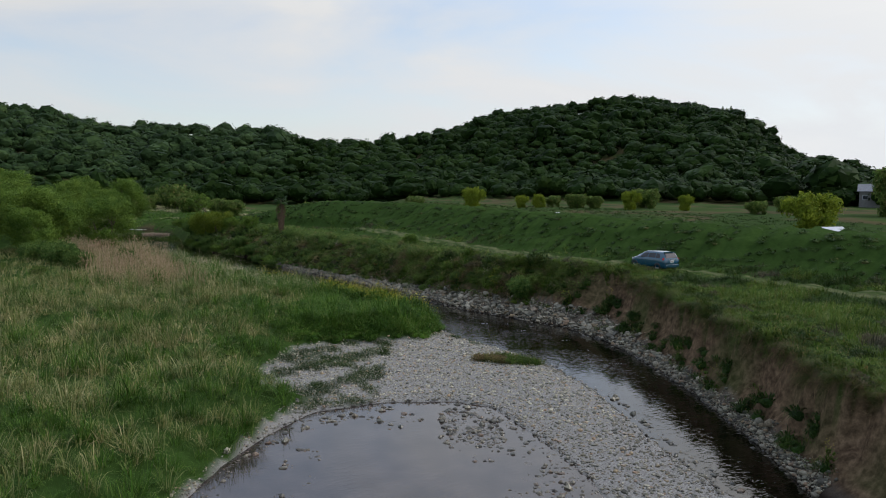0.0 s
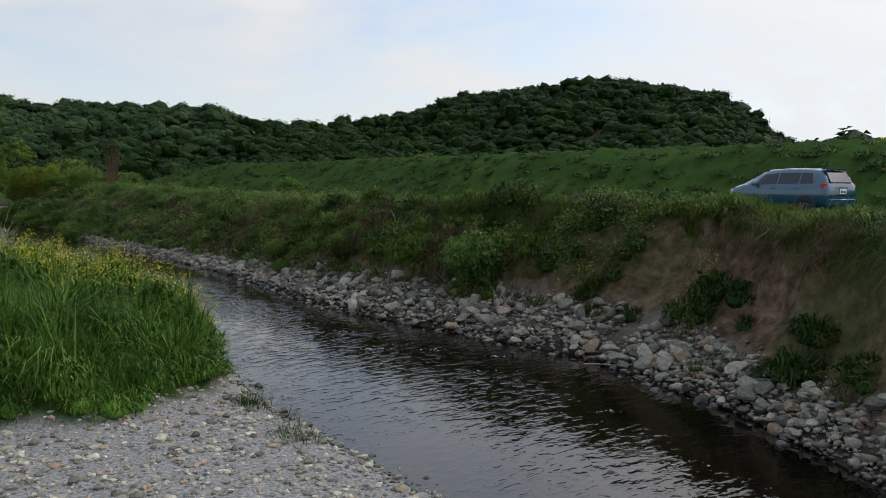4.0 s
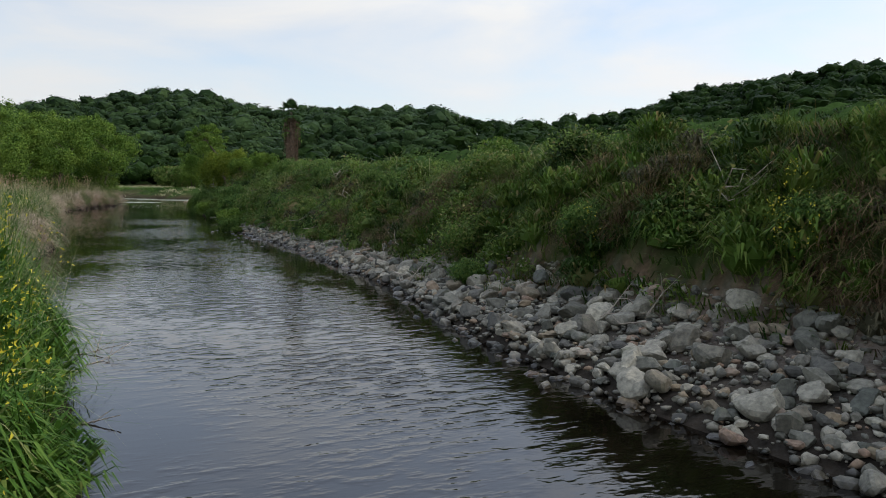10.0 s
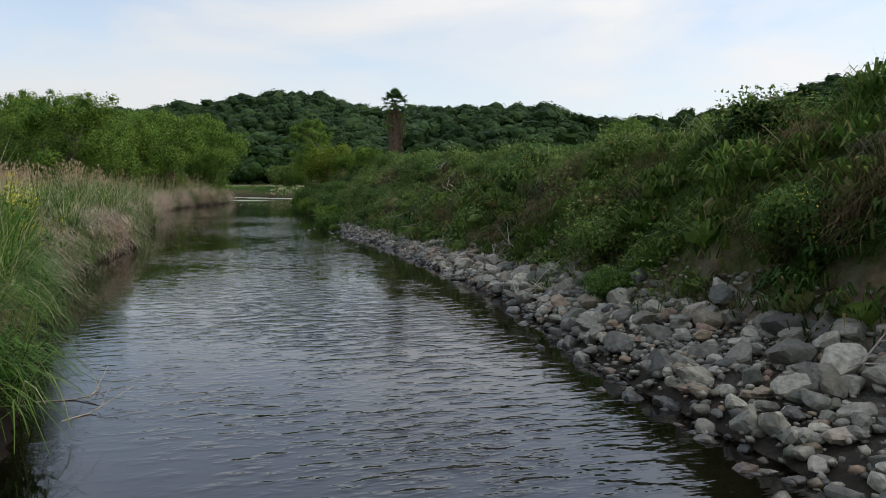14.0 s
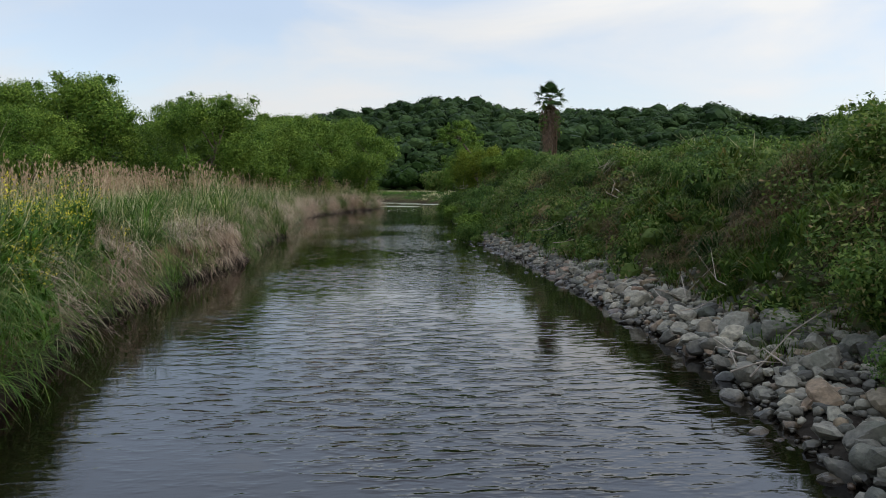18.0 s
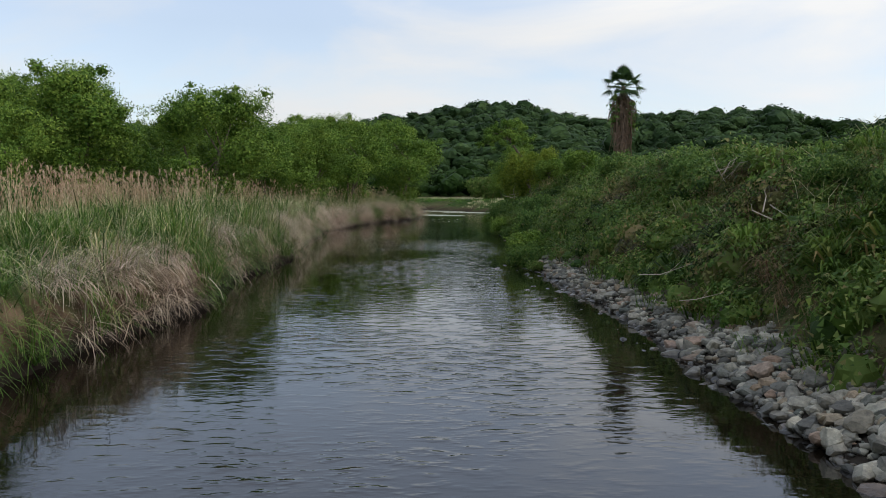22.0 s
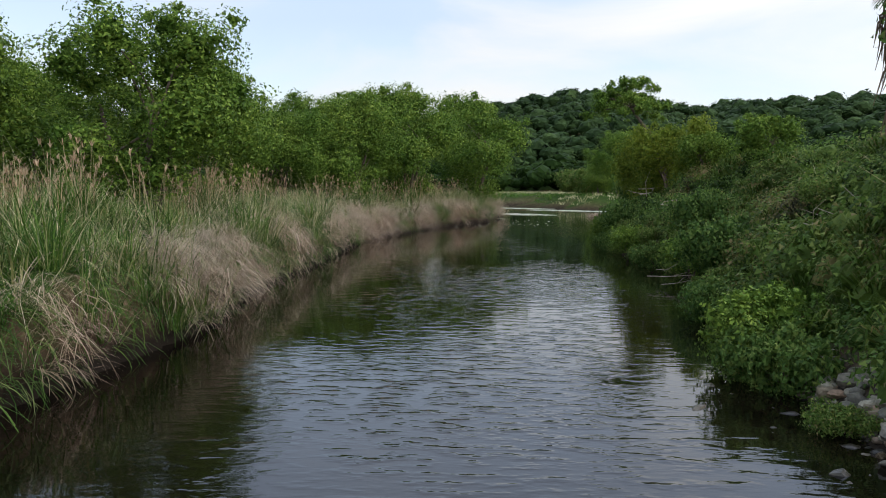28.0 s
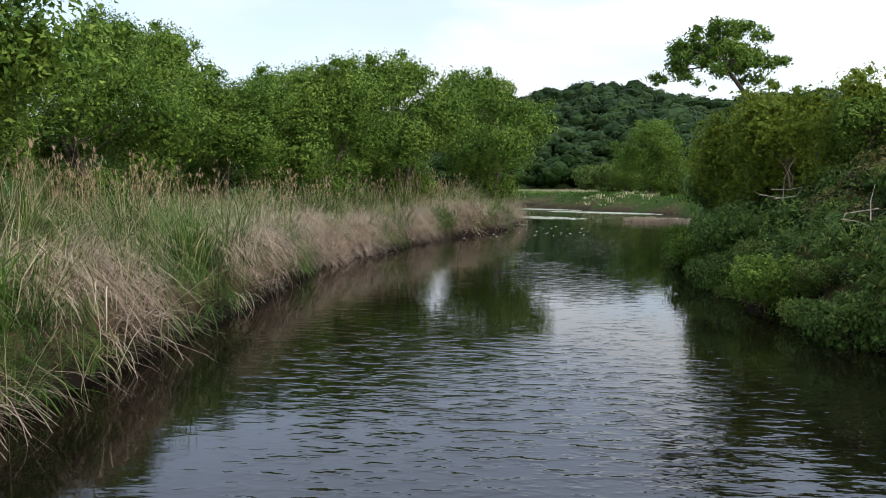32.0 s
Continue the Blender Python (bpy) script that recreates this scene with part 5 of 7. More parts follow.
def mustard():
    """Yellow-flowered weeds: thin green stems with loose heads of small petals."""
    kinds = []
    for s in range(6):
        r = np.random.default_rng(700 + s)
        bits = []
        for j in range(5):
            bx, by = r.normal(0, 0.10, 2)
            hh = r.uniform(0.7, 1.25)
            tx, ty = bx + r.normal(0, 0.15), by + r.normal(0, 0.15)
            bits.append(tube([(bx, by, 0), (tx, ty, hh)], (0.006, 0.003), 3, 0))
            for q in range(3):
                lf = blades(5, 0.3, 0.03, 0.9, 0.06, 0.6, 2, 720 + s * 31 + j * 5 + q, 0)
                bits.append((lf[0] + (bx, by, 0.05 + hh * 0.27 * q), lf[1], lf[2]))
            n = 10
            c = np.array([tx, ty, hh]) + r.normal(0, 1, (n, 3)) * (0.055, 0.055, 0.08)
            tri = (c[:, None, :] + r.normal(0, 0.012, (n, 3, 3))).reshape(-1, 3)
            bits.append((tri, np.arange(3 * n).reshape(n, 3), np.ones(n, int)))
        kinds.append(join(*bits))
    x, y = scatter(9000, -16, 2, 49, 72)
    dV = -side_dist(x, y, GREEN_EDGE)
    k = (dV > 0.2) & (dV < np.interp(y, [49, 60, 63, 72], [3.6, 3.2, 1.6, 1.2])) & (y > 51.5) & (wobble(x, y, 0.8, 7) > np.interp(y, [52, 58, 60, 63, 72], [-0.5, -0.5, 0.0, 0.25, 0.5]))
    k &= y < 64
    x, y = x[k][:170], y[k][:170]
    x3, y3 = scatter(600, -17, -11, 65.5, 69.5)
    d3 = -side_dist(x3, y3, GREEN_EDGE)
    k = (d3 > 0.0) & (d3 < 1.0)
    low = np.concatenate([np.ones(len(x)), np.full(min(40, k.sum()), 0.95)])
    x, y = np.concatenate([x, x3[k][:40]]), np.concatenate([y, y3[k][:40]])
    lay("yellow_weeds", kinds, x, y, low * rng.uniform(0.8, 1.2, len(x)), [M_GRASS_LUSH, M_FLOWER], "yellow-flowered mustard weeds along the bank edge", "wildflowers")
    p, nrm = along(RIGHT_WATER, 500, 24, 82)
    q = p + nrm * (np.interp(p[:, 1], STRIP_Y, STRIP_W) + rng.uniform(0.0, 1.2, len(p)))[:, None]
    k = wobble(q[:, 0], q[:, 1], 0.55, 2) > 0.55
    lay("bank_weeds", kinds, q[k, 0], q[k, 1], rng.uniform(0.6, 1.0, k.sum()), [M_GRASS_DARK, M_FLOWER], "thin yellow-flowered weeds above the stones", "wildflowers")
    # grass among the stones and on the gravel
    p, nrm = along(RIGHT_WATER, 900, 44, 92)
    q = p + nrm * (np.interp(p[:, 1], STRIP_Y, STRIP_W) * rng.uniform(0.35, 1.1, len(p)))[:, None]
    k = wobble(q[:, 0], q[:, 1], 0.9, 5) > 0.45
    lay("stone_grass", TUFT_FINE, q[k, 0], q[k, 1], rng.uniform(0.6, 1.1, k.sum()), [M_GRASS_DARK], "green grass clumps growing between the stones", "grass", sink=-0.05)
    x, y = scatter(7000, -10, 8, 33, 50)
    dV, dL = -side_dist(x, y, GREEN_EDGE), -side_dist(x, y, LEFT_WATER)
    tufts = np.min([np.hypot(x - a, y - b) for a, b in ((1.6, 49.7), (1.75, 48.6), (2.6, 48.8), (0.9, 49.5), (2.0, 47.4))], axis=0) < 0.32
    k = (dV < 0.2) & (dL > 0.3) & (tufts | ((x < -3.0) & (wobble(x, y, 0.7, 3) > -0.1) & (y < 47)) | (np.hypot(x - 3.6, (y - 42.4) * 1.6) < 1.9))
    x, y = x[k], y[k]
    lay("gravel_weeds", TUFT_FINE, x, y, rng.uniform(0.5, 0.9, len(x)), [M_GRASS], "dry tufts of weeds growing on the gravel", "weeds")


def gravel_clump():
    """The taller half-withered clump on the bar."""
    n = 150
    a, d = rng.uniform(0, 6.3, n), np.sqrt(rng.uniform(0, 1, n))
    x, y = 3.6 + np.cos(a) * d * 1.9, 42.4 + np.sin(a) * d * 0.95
    brown = x + 0.6 * wobble(x, y, 1.5, 2) < 3.4
    h = np.arange(0, n, 6)
    for nm, sel, mat, label in (("withered_humps", h[brown[h]], M_RUST, "low brown withered weeds on the gravel bar"), ("weed_humps", h[~brown[h]], M_BANK_GREEN, "low green weeds on the gravel bar")):
        lay(nm, HUMMOCK_FINE, x[sel], y[sel], rng.uniform(0.22, 0.42, len(sel)), [mat], label, "weeds")
    lay("withered_clump", TUFT_TALL, x[brown], y[brown], rng.uniform(0.45, 0.9, brown.sum()), [M_VINE], "half-withered brown weeds on the gravel bar", "weeds")
    lay("weed_clump", TUFT_TALL, x[~brown], y[~brown], rng.uniform(0.45, 0.95, (~brown).sum()), [M_GRASS_DARK], "green weed clump on the gravel bar", "weeds")


def along(line, n, y0, y1):
    """n random places along a line between two y values, with the unit vector to its right."""
    P = np.array(line, float)
    P = P[(P[:, 1] >= y0 - 15) & (P[:, 1] <= y1 + 15)]
    seg = np.hypot(*np.diff(P, axis=0).T)
    cum = np.concatenate([[0], np.cumsum(seg)])
    s = rng.uniform(0, cum[-1], n)
    i = np.clip(np.searchsorted(cum, s) - 1, 0, len(seg) - 1)
    f = (s - cum[i]) / seg[i]
    p = P[i] + (P[i + 1] - P[i]) * f[:, None]
    d = (P[i + 1] - P[i]) / seg[i][:, None]
    k = (p[:, 1] > y0) & (p[:, 1] < y1)
    return p[k], np.stack([d[:, 1], -d[:, 0]], -1)[k]


bank_grass()
levee_grass()
field_growth()
meadow()
reeds()
straw()
mustard()
gravel_clump()


# ---------------------------------------------------------------- stones
def cut_stones(n, sub, seed):
    """Rounded boulders with flat, worn faces."""
    V0, T0 = ico(sub)
    out = []
    for s in range(n):
        r = np.random.default_rng(seed + s)
        d = np.ones(len(V0))
        for _ in range(9):
            q = r.normal(size=3)
            q /= np.linalg.norm(q)
            c = r.uniform(0.44, 0.8)
            h = V0 @ q
            d = np.minimum(d, np.where(h > 0.05, c / np.maximum(h, 0.05), 9))
        d = d * (1 + 0.05 * np.sin(4 * V0[:, 0] + s) * np.sin(5 * V0[:, 1] + 2 * s))
        V = V0 * d[:, None] * (1.15, r.uniform(0.75, 1.0), r.uniform(0.55, 0.85))
        out.append((V, T0, np.zeros(len(T0), int)))
    return out


STONE, ROCK, PEBBLE = cut_stones(12, 3, 500), cut_stones(10, 2, 530), cut_stones(8, 1, 560)


def stones():
    bank = tagged(new("stone_bank", None), "strip of loose grey and brown river stones along the bank", "stones", kind="structure")
    p, nrm = along(RIGHT_WATER, 25000, 20, 92)
    w = np.interp(p[:, 1], STRIP_Y, STRIP_W)
    off = rng.uniform(-0.12, 1.1, len(p)) * w + rng.normal(0, 0.12, len(p)) - np.where((p[:, 1] > 79) & (p[:, 1] < 93), np.abs(rng.normal(0, 0.5, len(p))), 0)
    q = p + nrm * off[:, None]
    big = np.interp(p[:, 1], [20, 46, 54, 70, 84, 95], [0.045, 0.058, 0.072, 0.068, 0.062, 0.06])
    s = np.minimum(big * np.exp(rng.normal(0, 0.55, len(p))), 0.27)
    s = np.where((p[:, 1] > 74) | (off < 0.1), np.minimum(s, 0.17), s)
    s = np.where(np.arange(len(p)) % 4 == 0, s * 0.45, s)
    keep = rng.uniform(0, 1, len(p)) < np.where(off < 0, 0.35, 1.0) * np.where((p[:, 1] > 86) & (off < 0), 1.0, 1.0)
    q, s, w, off = q[keep], s[keep], w[keep], off[keep]
    z = height(q[:, 0], q[:, 1])
    z = np.maximum(z, -0.10) + s * 0.3 + rng.uniform(0, 0.07, len(s)) * (w > 1.2)
    low = (height(q[:, 0], q[:, 1]) < 1.15) & ((off < w) | (s < 0.12))
    q, s, w, off, z = q[low], s[low], w[low], off[low], z[low]
    order = np.argsort(-s * ((q[:, 1] > 48) & (q[:, 1] < 80)))
    meshes = [mesh_of("stone", V, tris=T, mats=[M_STONE], smooth=False) for V, T, _ in STONE]
    for i in order[:300]:
        m = pose(q[i, 0], q[i, 1], z[i] + s[i] * 0.15, rng.uniform(-30, 30), rng.uniform(-30, 30), rng.uniform(0, 360)) @ Matrix.Scale(s[i], 4)
        piece("stone", meshes[i % len(meshes)], bank, at=m)
    rest = order[300:]
    big_ = (q[rest, 1] > 47) & (s[rest] > 0.10)
    rest, fine = rest[big_], rest[~big_]
    V, T, mi = spread(PEBBLE, np.stack([q[fine, 0], q[fine, 1], z[fine]], -1), rng.uniform(0, 6.3, len(fine)), s[fine])
    tagged(piece("pebbles", mesh_of("pebbles", V, tris=T, mats=[M_STONE], smooth=True), bank), kind="stuff")
    V, T, mi = spread(ROCK, np.stack([q[rest, 0], q[rest, 1], z[rest]], -1), rng.uniform(0, 6.3, len(rest)), s[rest])
    tagged(piece("small_stones", mesh_of("small_stones", V, tris=T, mats=[M_STONE], smooth=False), bank), kind="stuff")
    # gravel bar
    x, y = scatter(80000, -10, 13, 17, 53)
    dL, dV = -side_dist(x, y, LEFT_WATER), -side_dist(x, y, GREEN_EDGE)
    spit = np.hypot(x - 1.2, (y - 31.6) * 0.55 + (x - 1.2) * 0.5) < 1.3
    pool = (dL < 0) & (x < 6.5) & (y > 16) & (y < 37) & (spit | ((dL > -3.5) & (wobble(x, y, 0.8, 1) > 0.2)) | ((x > 3.0) & (dL > -4) & (wobble(x, y, 0.9, 4) > -0.2)))
    k = (((dL > np.where(y < 37, -0.5, -0.2)) | pool) & (dV < 0.3)) & (rng.uniform(0, 1, len(x)) < np.where(spit, 0.9, np.where(dL < -0.3, 0.34, np.where(dL < 0.2, 0.6, 0.8))))
    x, y, dL = x[k], y[k], dL[k]
    s = np.minimum(0.042 * np.exp(rng.normal(0, 0.5, len(x))), 0.13)
    s = np.where((dL < -0.2) & (y < 37), s * 1.6, s)
    z = np.maximum(height(x, y), -0.03) + s * 0.1
    V, T, mi = spread(PEBBLE, np.stack([x, y, z], -1), rng.uniform(0, 6.3, len(x)), s)
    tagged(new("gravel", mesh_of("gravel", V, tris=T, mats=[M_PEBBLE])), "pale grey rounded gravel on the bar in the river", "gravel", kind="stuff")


stones()


# ---------------------------------------------------------------- trees and bushes
def leaf_cloud(blobs, n, size, seed, squash=0.9, heart=0.75):
    """Leaves strewn over and in a cluster of blobs (x, y, z, r)."""
    r = np.random.default_rng(seed)
    B = np.array(blobs)
    wgt = B[:, 3] ** 2
    pick = r.choice(len(B), n, p=wgt / wgt.sum())
    d = r.normal(size=(n, 3))
    d /= np.linalg.norm(d, axis=1)[:, None]
    rad = B[pick, 3] * (0.72 + 0.36 * r.uniform(0, 1, n) ** 0.8) * (1 + 0.22 * np.sin(d[:, 0] * 5 + pick) * np.sin(d[:, 1] * 6 + pick * 2) + 0.12 * np.sin(d[:, 2] * 9 + pick))
    c = B[pick, :3] + d * rad[:, None] * (1, 1, squash)
    # leaves face outwards, more or less
    f = d + 0.5 * r.normal(size=(n, 3))
    f /= np.linalg.norm(f, axis=1)[:, None]
    u = np.cross(f, r.normal(size=(n, 3)))
    u /= np.linalg.norm(u, axis=1)[:, None] + 1e-9
    v = np.cross(f, u)
    L = size * r.uniform(0.6, 1.35, n)[:, None]
    V = np.stack([c - u * L * 0.5, c + v * L * 0.45 + u * L * 0.2, c + u * L * 0.5 - v * L * 0.12], 1).reshape(-1, 3)
    T = np.arange(n * 3).reshape(n, 3)
    if heart:
        # larger leaves deep inside each mass keep daylight from shining through
        m = int(n * 0.3)
        pick = r.choice(len(B), m, p=wgt / wgt.sum())
        d = r.normal(size=(m, 3))
        d /= np.linalg.norm(d, axis=1)[:, None]
        c = B[pick, :3] + d * (B[pick, 3] * heart * r.uniform(0.2, 1.0, m))[:, None] * (1, 1, squash)
        u = r.normal(size=(m, 3))
        u /= np.linalg.norm(u, axis=1)[:, None]
        v = np.cross(u, r.normal(size=(m, 3)))
        v /= np.linalg.norm(v, axis=1)[:, None]
        H = np.stack([c - u * size * 0.9, c + u * size * 0.5 + v * size * 0.8, c + u * size * 0.5 - v * size * 0.8], 1).reshape(-1, 3)
        T = np.concatenate([T, np.arange(3 * m).reshape(m, 3) + len(V)])
        V = np.concatenate([V, H])
    return V, T


def make_tree(name, seed, h, rad, leaves, leaf, mat, label, category, bark=M_BARK, stems=1, low=0.15, heart=0.75):
    """A tree or bush at the origin: tapered trunk and limbs, a crown of single leaves in uneven masses."""
    r = np.random.default_rng(seed)
    root = tagged(new(name), label, category)
    blobs, limbs = [], []
    trunk_h = h * 0.55
    for k in range(stems):
        a = r.uniform(0, 6.3)
        lean = (0.1 if stems == 1 else 0.35) * rad
        top = np.array([math.cos(a) * lean, math.sin(a) * lean, trunk_h])
        pts = [np.array([math.cos(a) * 0.1 * (stems > 1), math.sin(a) * 0.1 * (stems > 1), -0.25]), top * 0.35 + r.normal(0, 0.05, 3), top * 0.7 + r.normal(0, 0.08, 3), top]
        w = 0.022 * h / math.sqrt(stems)
        V, T, _ = tube(pts, (w * 1.3, w, w * 0.8, w * 0.45), 8)
        piece("trunk", mesh_of("trunk", V, tris=T, mats=[bark], smooth=True), root)
        for j in range(max(3, 7 // stems)):
            b0 = top * r.uniform(0.4, 0.95)
            a2 = r.uniform(0, 6.3)
            rr = rad * r.uniform(0.45, 0.85)
            e = np.array([math.cos(a2) * rr, math.sin(a2) * rr, min(h * 0.95, b0[2] + r.uniform(0.1, 0.4) * h)])
            limbs.append(tube([b0, (b0 + e) / 2 + (0, 0, 0.08 * h), e], (w * 0.5, w * 0.32, w * 0.12), 5))
            blobs.append((*e, rad * r.uniform(0.3, 0.45)))
    n_b = 22
    for j in range(n_b):
        a, f = r.uniform(0, 6.3), r.uniform(low, 0.93)
        prof = math.sin(min(1.0, (f - low * 0.6) / (1 - low * 0.6)) ** 0.75 * math.pi) ** 0.6
        rr = rad * 0.72 * prof * r.uniform(0.5, 1.05)
        blobs.append((math.cos(a) * rr, math.sin(a) * rr, f * h, rad * r.uniform(0.2, 0.38)))
    for V, T, _ in limbs:
        piece("limb", mesh_of("limb", V, tris=T, mats=[bark], smooth=True), root)
    blobs = [(x, y, min(z, h - rr * 0.8), rr) for x, y, z, rr in blobs]
    small = [(x + r.uniform(-1, 1) * rr, y + r.uniform(-1, 1) * rr, min(h * 1.03, z + r.uniform(0, 0.9) * rr), rr * 0.32) for x, y, z, rr in blobs for _ in range(2)]
    V, Q = leaf_cloud(blobs + small, leaves, leaf, seed + 1, heart=heart)
    piece("crown", mesh_of("crown", V, tris=Q, mats=[mat]), root)
    return root


def put(ob, x, y, yaw=0.0, s=1.0, sz=None, sink=0.05):
    m = pose(x, y, h1(x, y) - sink, 0, 0, yaw) @ Matrix.Diagonal((s, s, sz or s, 1))
    ob.matrix_basis = m
    return ob


TREE_LABEL = "broadleaf tree with dense green crown behind the reeds"
tree_a = make_tree("tree", 11, 8.0, 3.6, 38000, 0.125, M_LEAF_TREE, TREE_LABEL, "tree", stems=3, heart=0.4)
tree_b = make_tree("tree", 12, 8.0, 3.9, 34000, 0.14, M_LEAF_TREE, TREE_LABEL, "tree", stems=2, heart=0.75)
tree_c = make_tree("tree", 13, 8.0, 4.2, 34000, 0.14, M_LEAF_TREE, TREE_LABEL, "tree", stems=3, low=0.05, heart=0.75)
protos = [tree_a, tree_b, tree_c]
put(tree_a, -39.8, 92.7, 20, 1.05, 0.9)
put(tree_b, -45.3, 88.0, 80, 1.02, 0.93)
put(tree_c, -58.5, 131, 0, 1.05, 1.1)


def more(src, x, y, yaw, s, sz=None):
    return copy_thing(src, pose(x, y, h1(x, y) - 0.05, 0, 0, yaw) @ Matrix.Diagonal((s, s, sz or s, 1)))


for x, y, k, s in [(-55.5, 120, 2, 0.92), (-53.5, 113, 1, 0.88), (-53.0, 107.5, 0, 0.82), (-52.5, 102, 2, 0.78), (-53, 88, 1, 1.0), (-49, 96.5, 0, 0.8), (-62, 98, 1, 1.0),
                   (-64, 110, 2, 1.0), (-68, 122, 0, 1.2), (-49, 81, 2, 0.8), (-60, 80, 0, 0.9), (-72, 132, 1, 1.3), (-44, 84, 2, 0.55), (-70, 174, 1, 1.15), (-77, 181, 0, 0.7)]:
    ob = more(protos[k], x, y, (x * 37 + y * 11) % 360, s)
    ob.name = "tree"


def palm():
    """Windmill palm: thin trunk in a skirt of hanging dead fronds and ivy, a small head of fan leaves."""
    root = tagged(new("palm_tree"), "windmill palm with shaggy brown skirt of dead fronds", "palm tree")
    r = np.random.default_rng(31)
    V, T, _ = tube([(0, 0, -0.3), (0.05, 0, 1.5), (-0.02, 0.03, 3.0), (0, 0, 4.0)], (0.16, 0.14, 0.12, 0.10), 10)
    piece("trunk", mesh_of("trunk", V, tris=T, mats=[M_BARK], smooth=True), root)
    bits = []
    for i in range(430):
        z = r.uniform(0.3, 3.75)
        a = r.uniform(0, 6.3)
        w = np.interp(z, [0.3, 1.6, 2.6, 3.3, 3.8], [0.22, 0.25, 0.38, 0.50, 0.30])
        L = r.uniform(0.5, 1.1)
        p0 = np.array([math.cos(a) * 0.12, math.sin(a) * 0.12, z])
        f = r.uniform(0.35, 1.05)
        p1 = p0 + (math.cos(a) * w * f, math.sin(a) * w * f, -L * 0.25)
        p2 = p1 + (r.normal(0, 0.08), r.normal(0, 0.08), -L * 0.65)
        bits.append(tube([p0, p1, p2], (0.010, 0.026, 0.006), 3))
    V, T, _ = join(*bits)
    piece("dead_fronds", mesh_of("dead_fronds", V, tris=T, mats=[plain("dead_frond", (0.13, 0.085, 0.052), 0.9, vary=0.45, scale=5)]), root, "hanging brown dead fronds")
    ivy = [(math.cos(a) * 0.5, math.sin(a) * 0.5, z, 0.33) for a, z in zip(np.arange(9) * 2.1, np.linspace(2.3, 3.5, 9))]
    V, Q = leaf_cloud(ivy, 420, 0.11, 33)
    piece("ivy", mesh_of("ivy", V, tris=Q, mats=[M_LEAF_DARK]), root, "loose ivy leaves round the trunk")
    fr_mat = foliage("palm_fronds", [(0.0, (0.02, 0.045, 0.015)), (1.0, (0.05, 0.09, 0.025))], patch=0.0)
    for i in range(26):
        a = i * 2.4 + r.uniform(-0.2, 0.2)
        el = -0.5 + 1.85 * (i / 25) ** 1.1 + r.uniform(-0.1, 0.1)
        st = np.array([0, 0, 3.95])
        d = np.array([math.cos(a) * math.cos(el), math.sin(a) * math.cos(el), math.sin(el)])
        e = st + d * (0.50 + 0.12 * math.sin(i * 1.7))
        side = np.cross(d, (0.05, 0.02, 1.0))
        side /= np.linalg.norm(side)
        upv = np.cross(side, d)
        bl = [tube([st, e], (0.014, 0.010), 3)]
        for j in range(15):
            b = (j - 7) / 7 * 1.5
            q = d * math.cos(b) + side * math.sin(b)
            tip = e + q * 0.52 + (0, 0, -0.10 * abs(b) - 0.08)
            mid = e + q * 0.26 + upv * 0.02
            wv = np.cross(q, upv) * 0.034
            o = np.array([e, mid - wv, mid + wv, tip])
            bl.append((o, np.array([[0, 1, 2], [1, 3, 2]]), np.zeros(2, int)))
        V, T, _ = join(*bl)
        piece("frond", mesh_of("frond", V, tris=T, mats=[fr_mat]), root)
    root.matrix_basis = pose(-20.7, 100.8, h1(-20.7, 100.8) - 0.1) @ Matrix.Diagonal((1, 1, 1.05, 1))
    return root


palm()

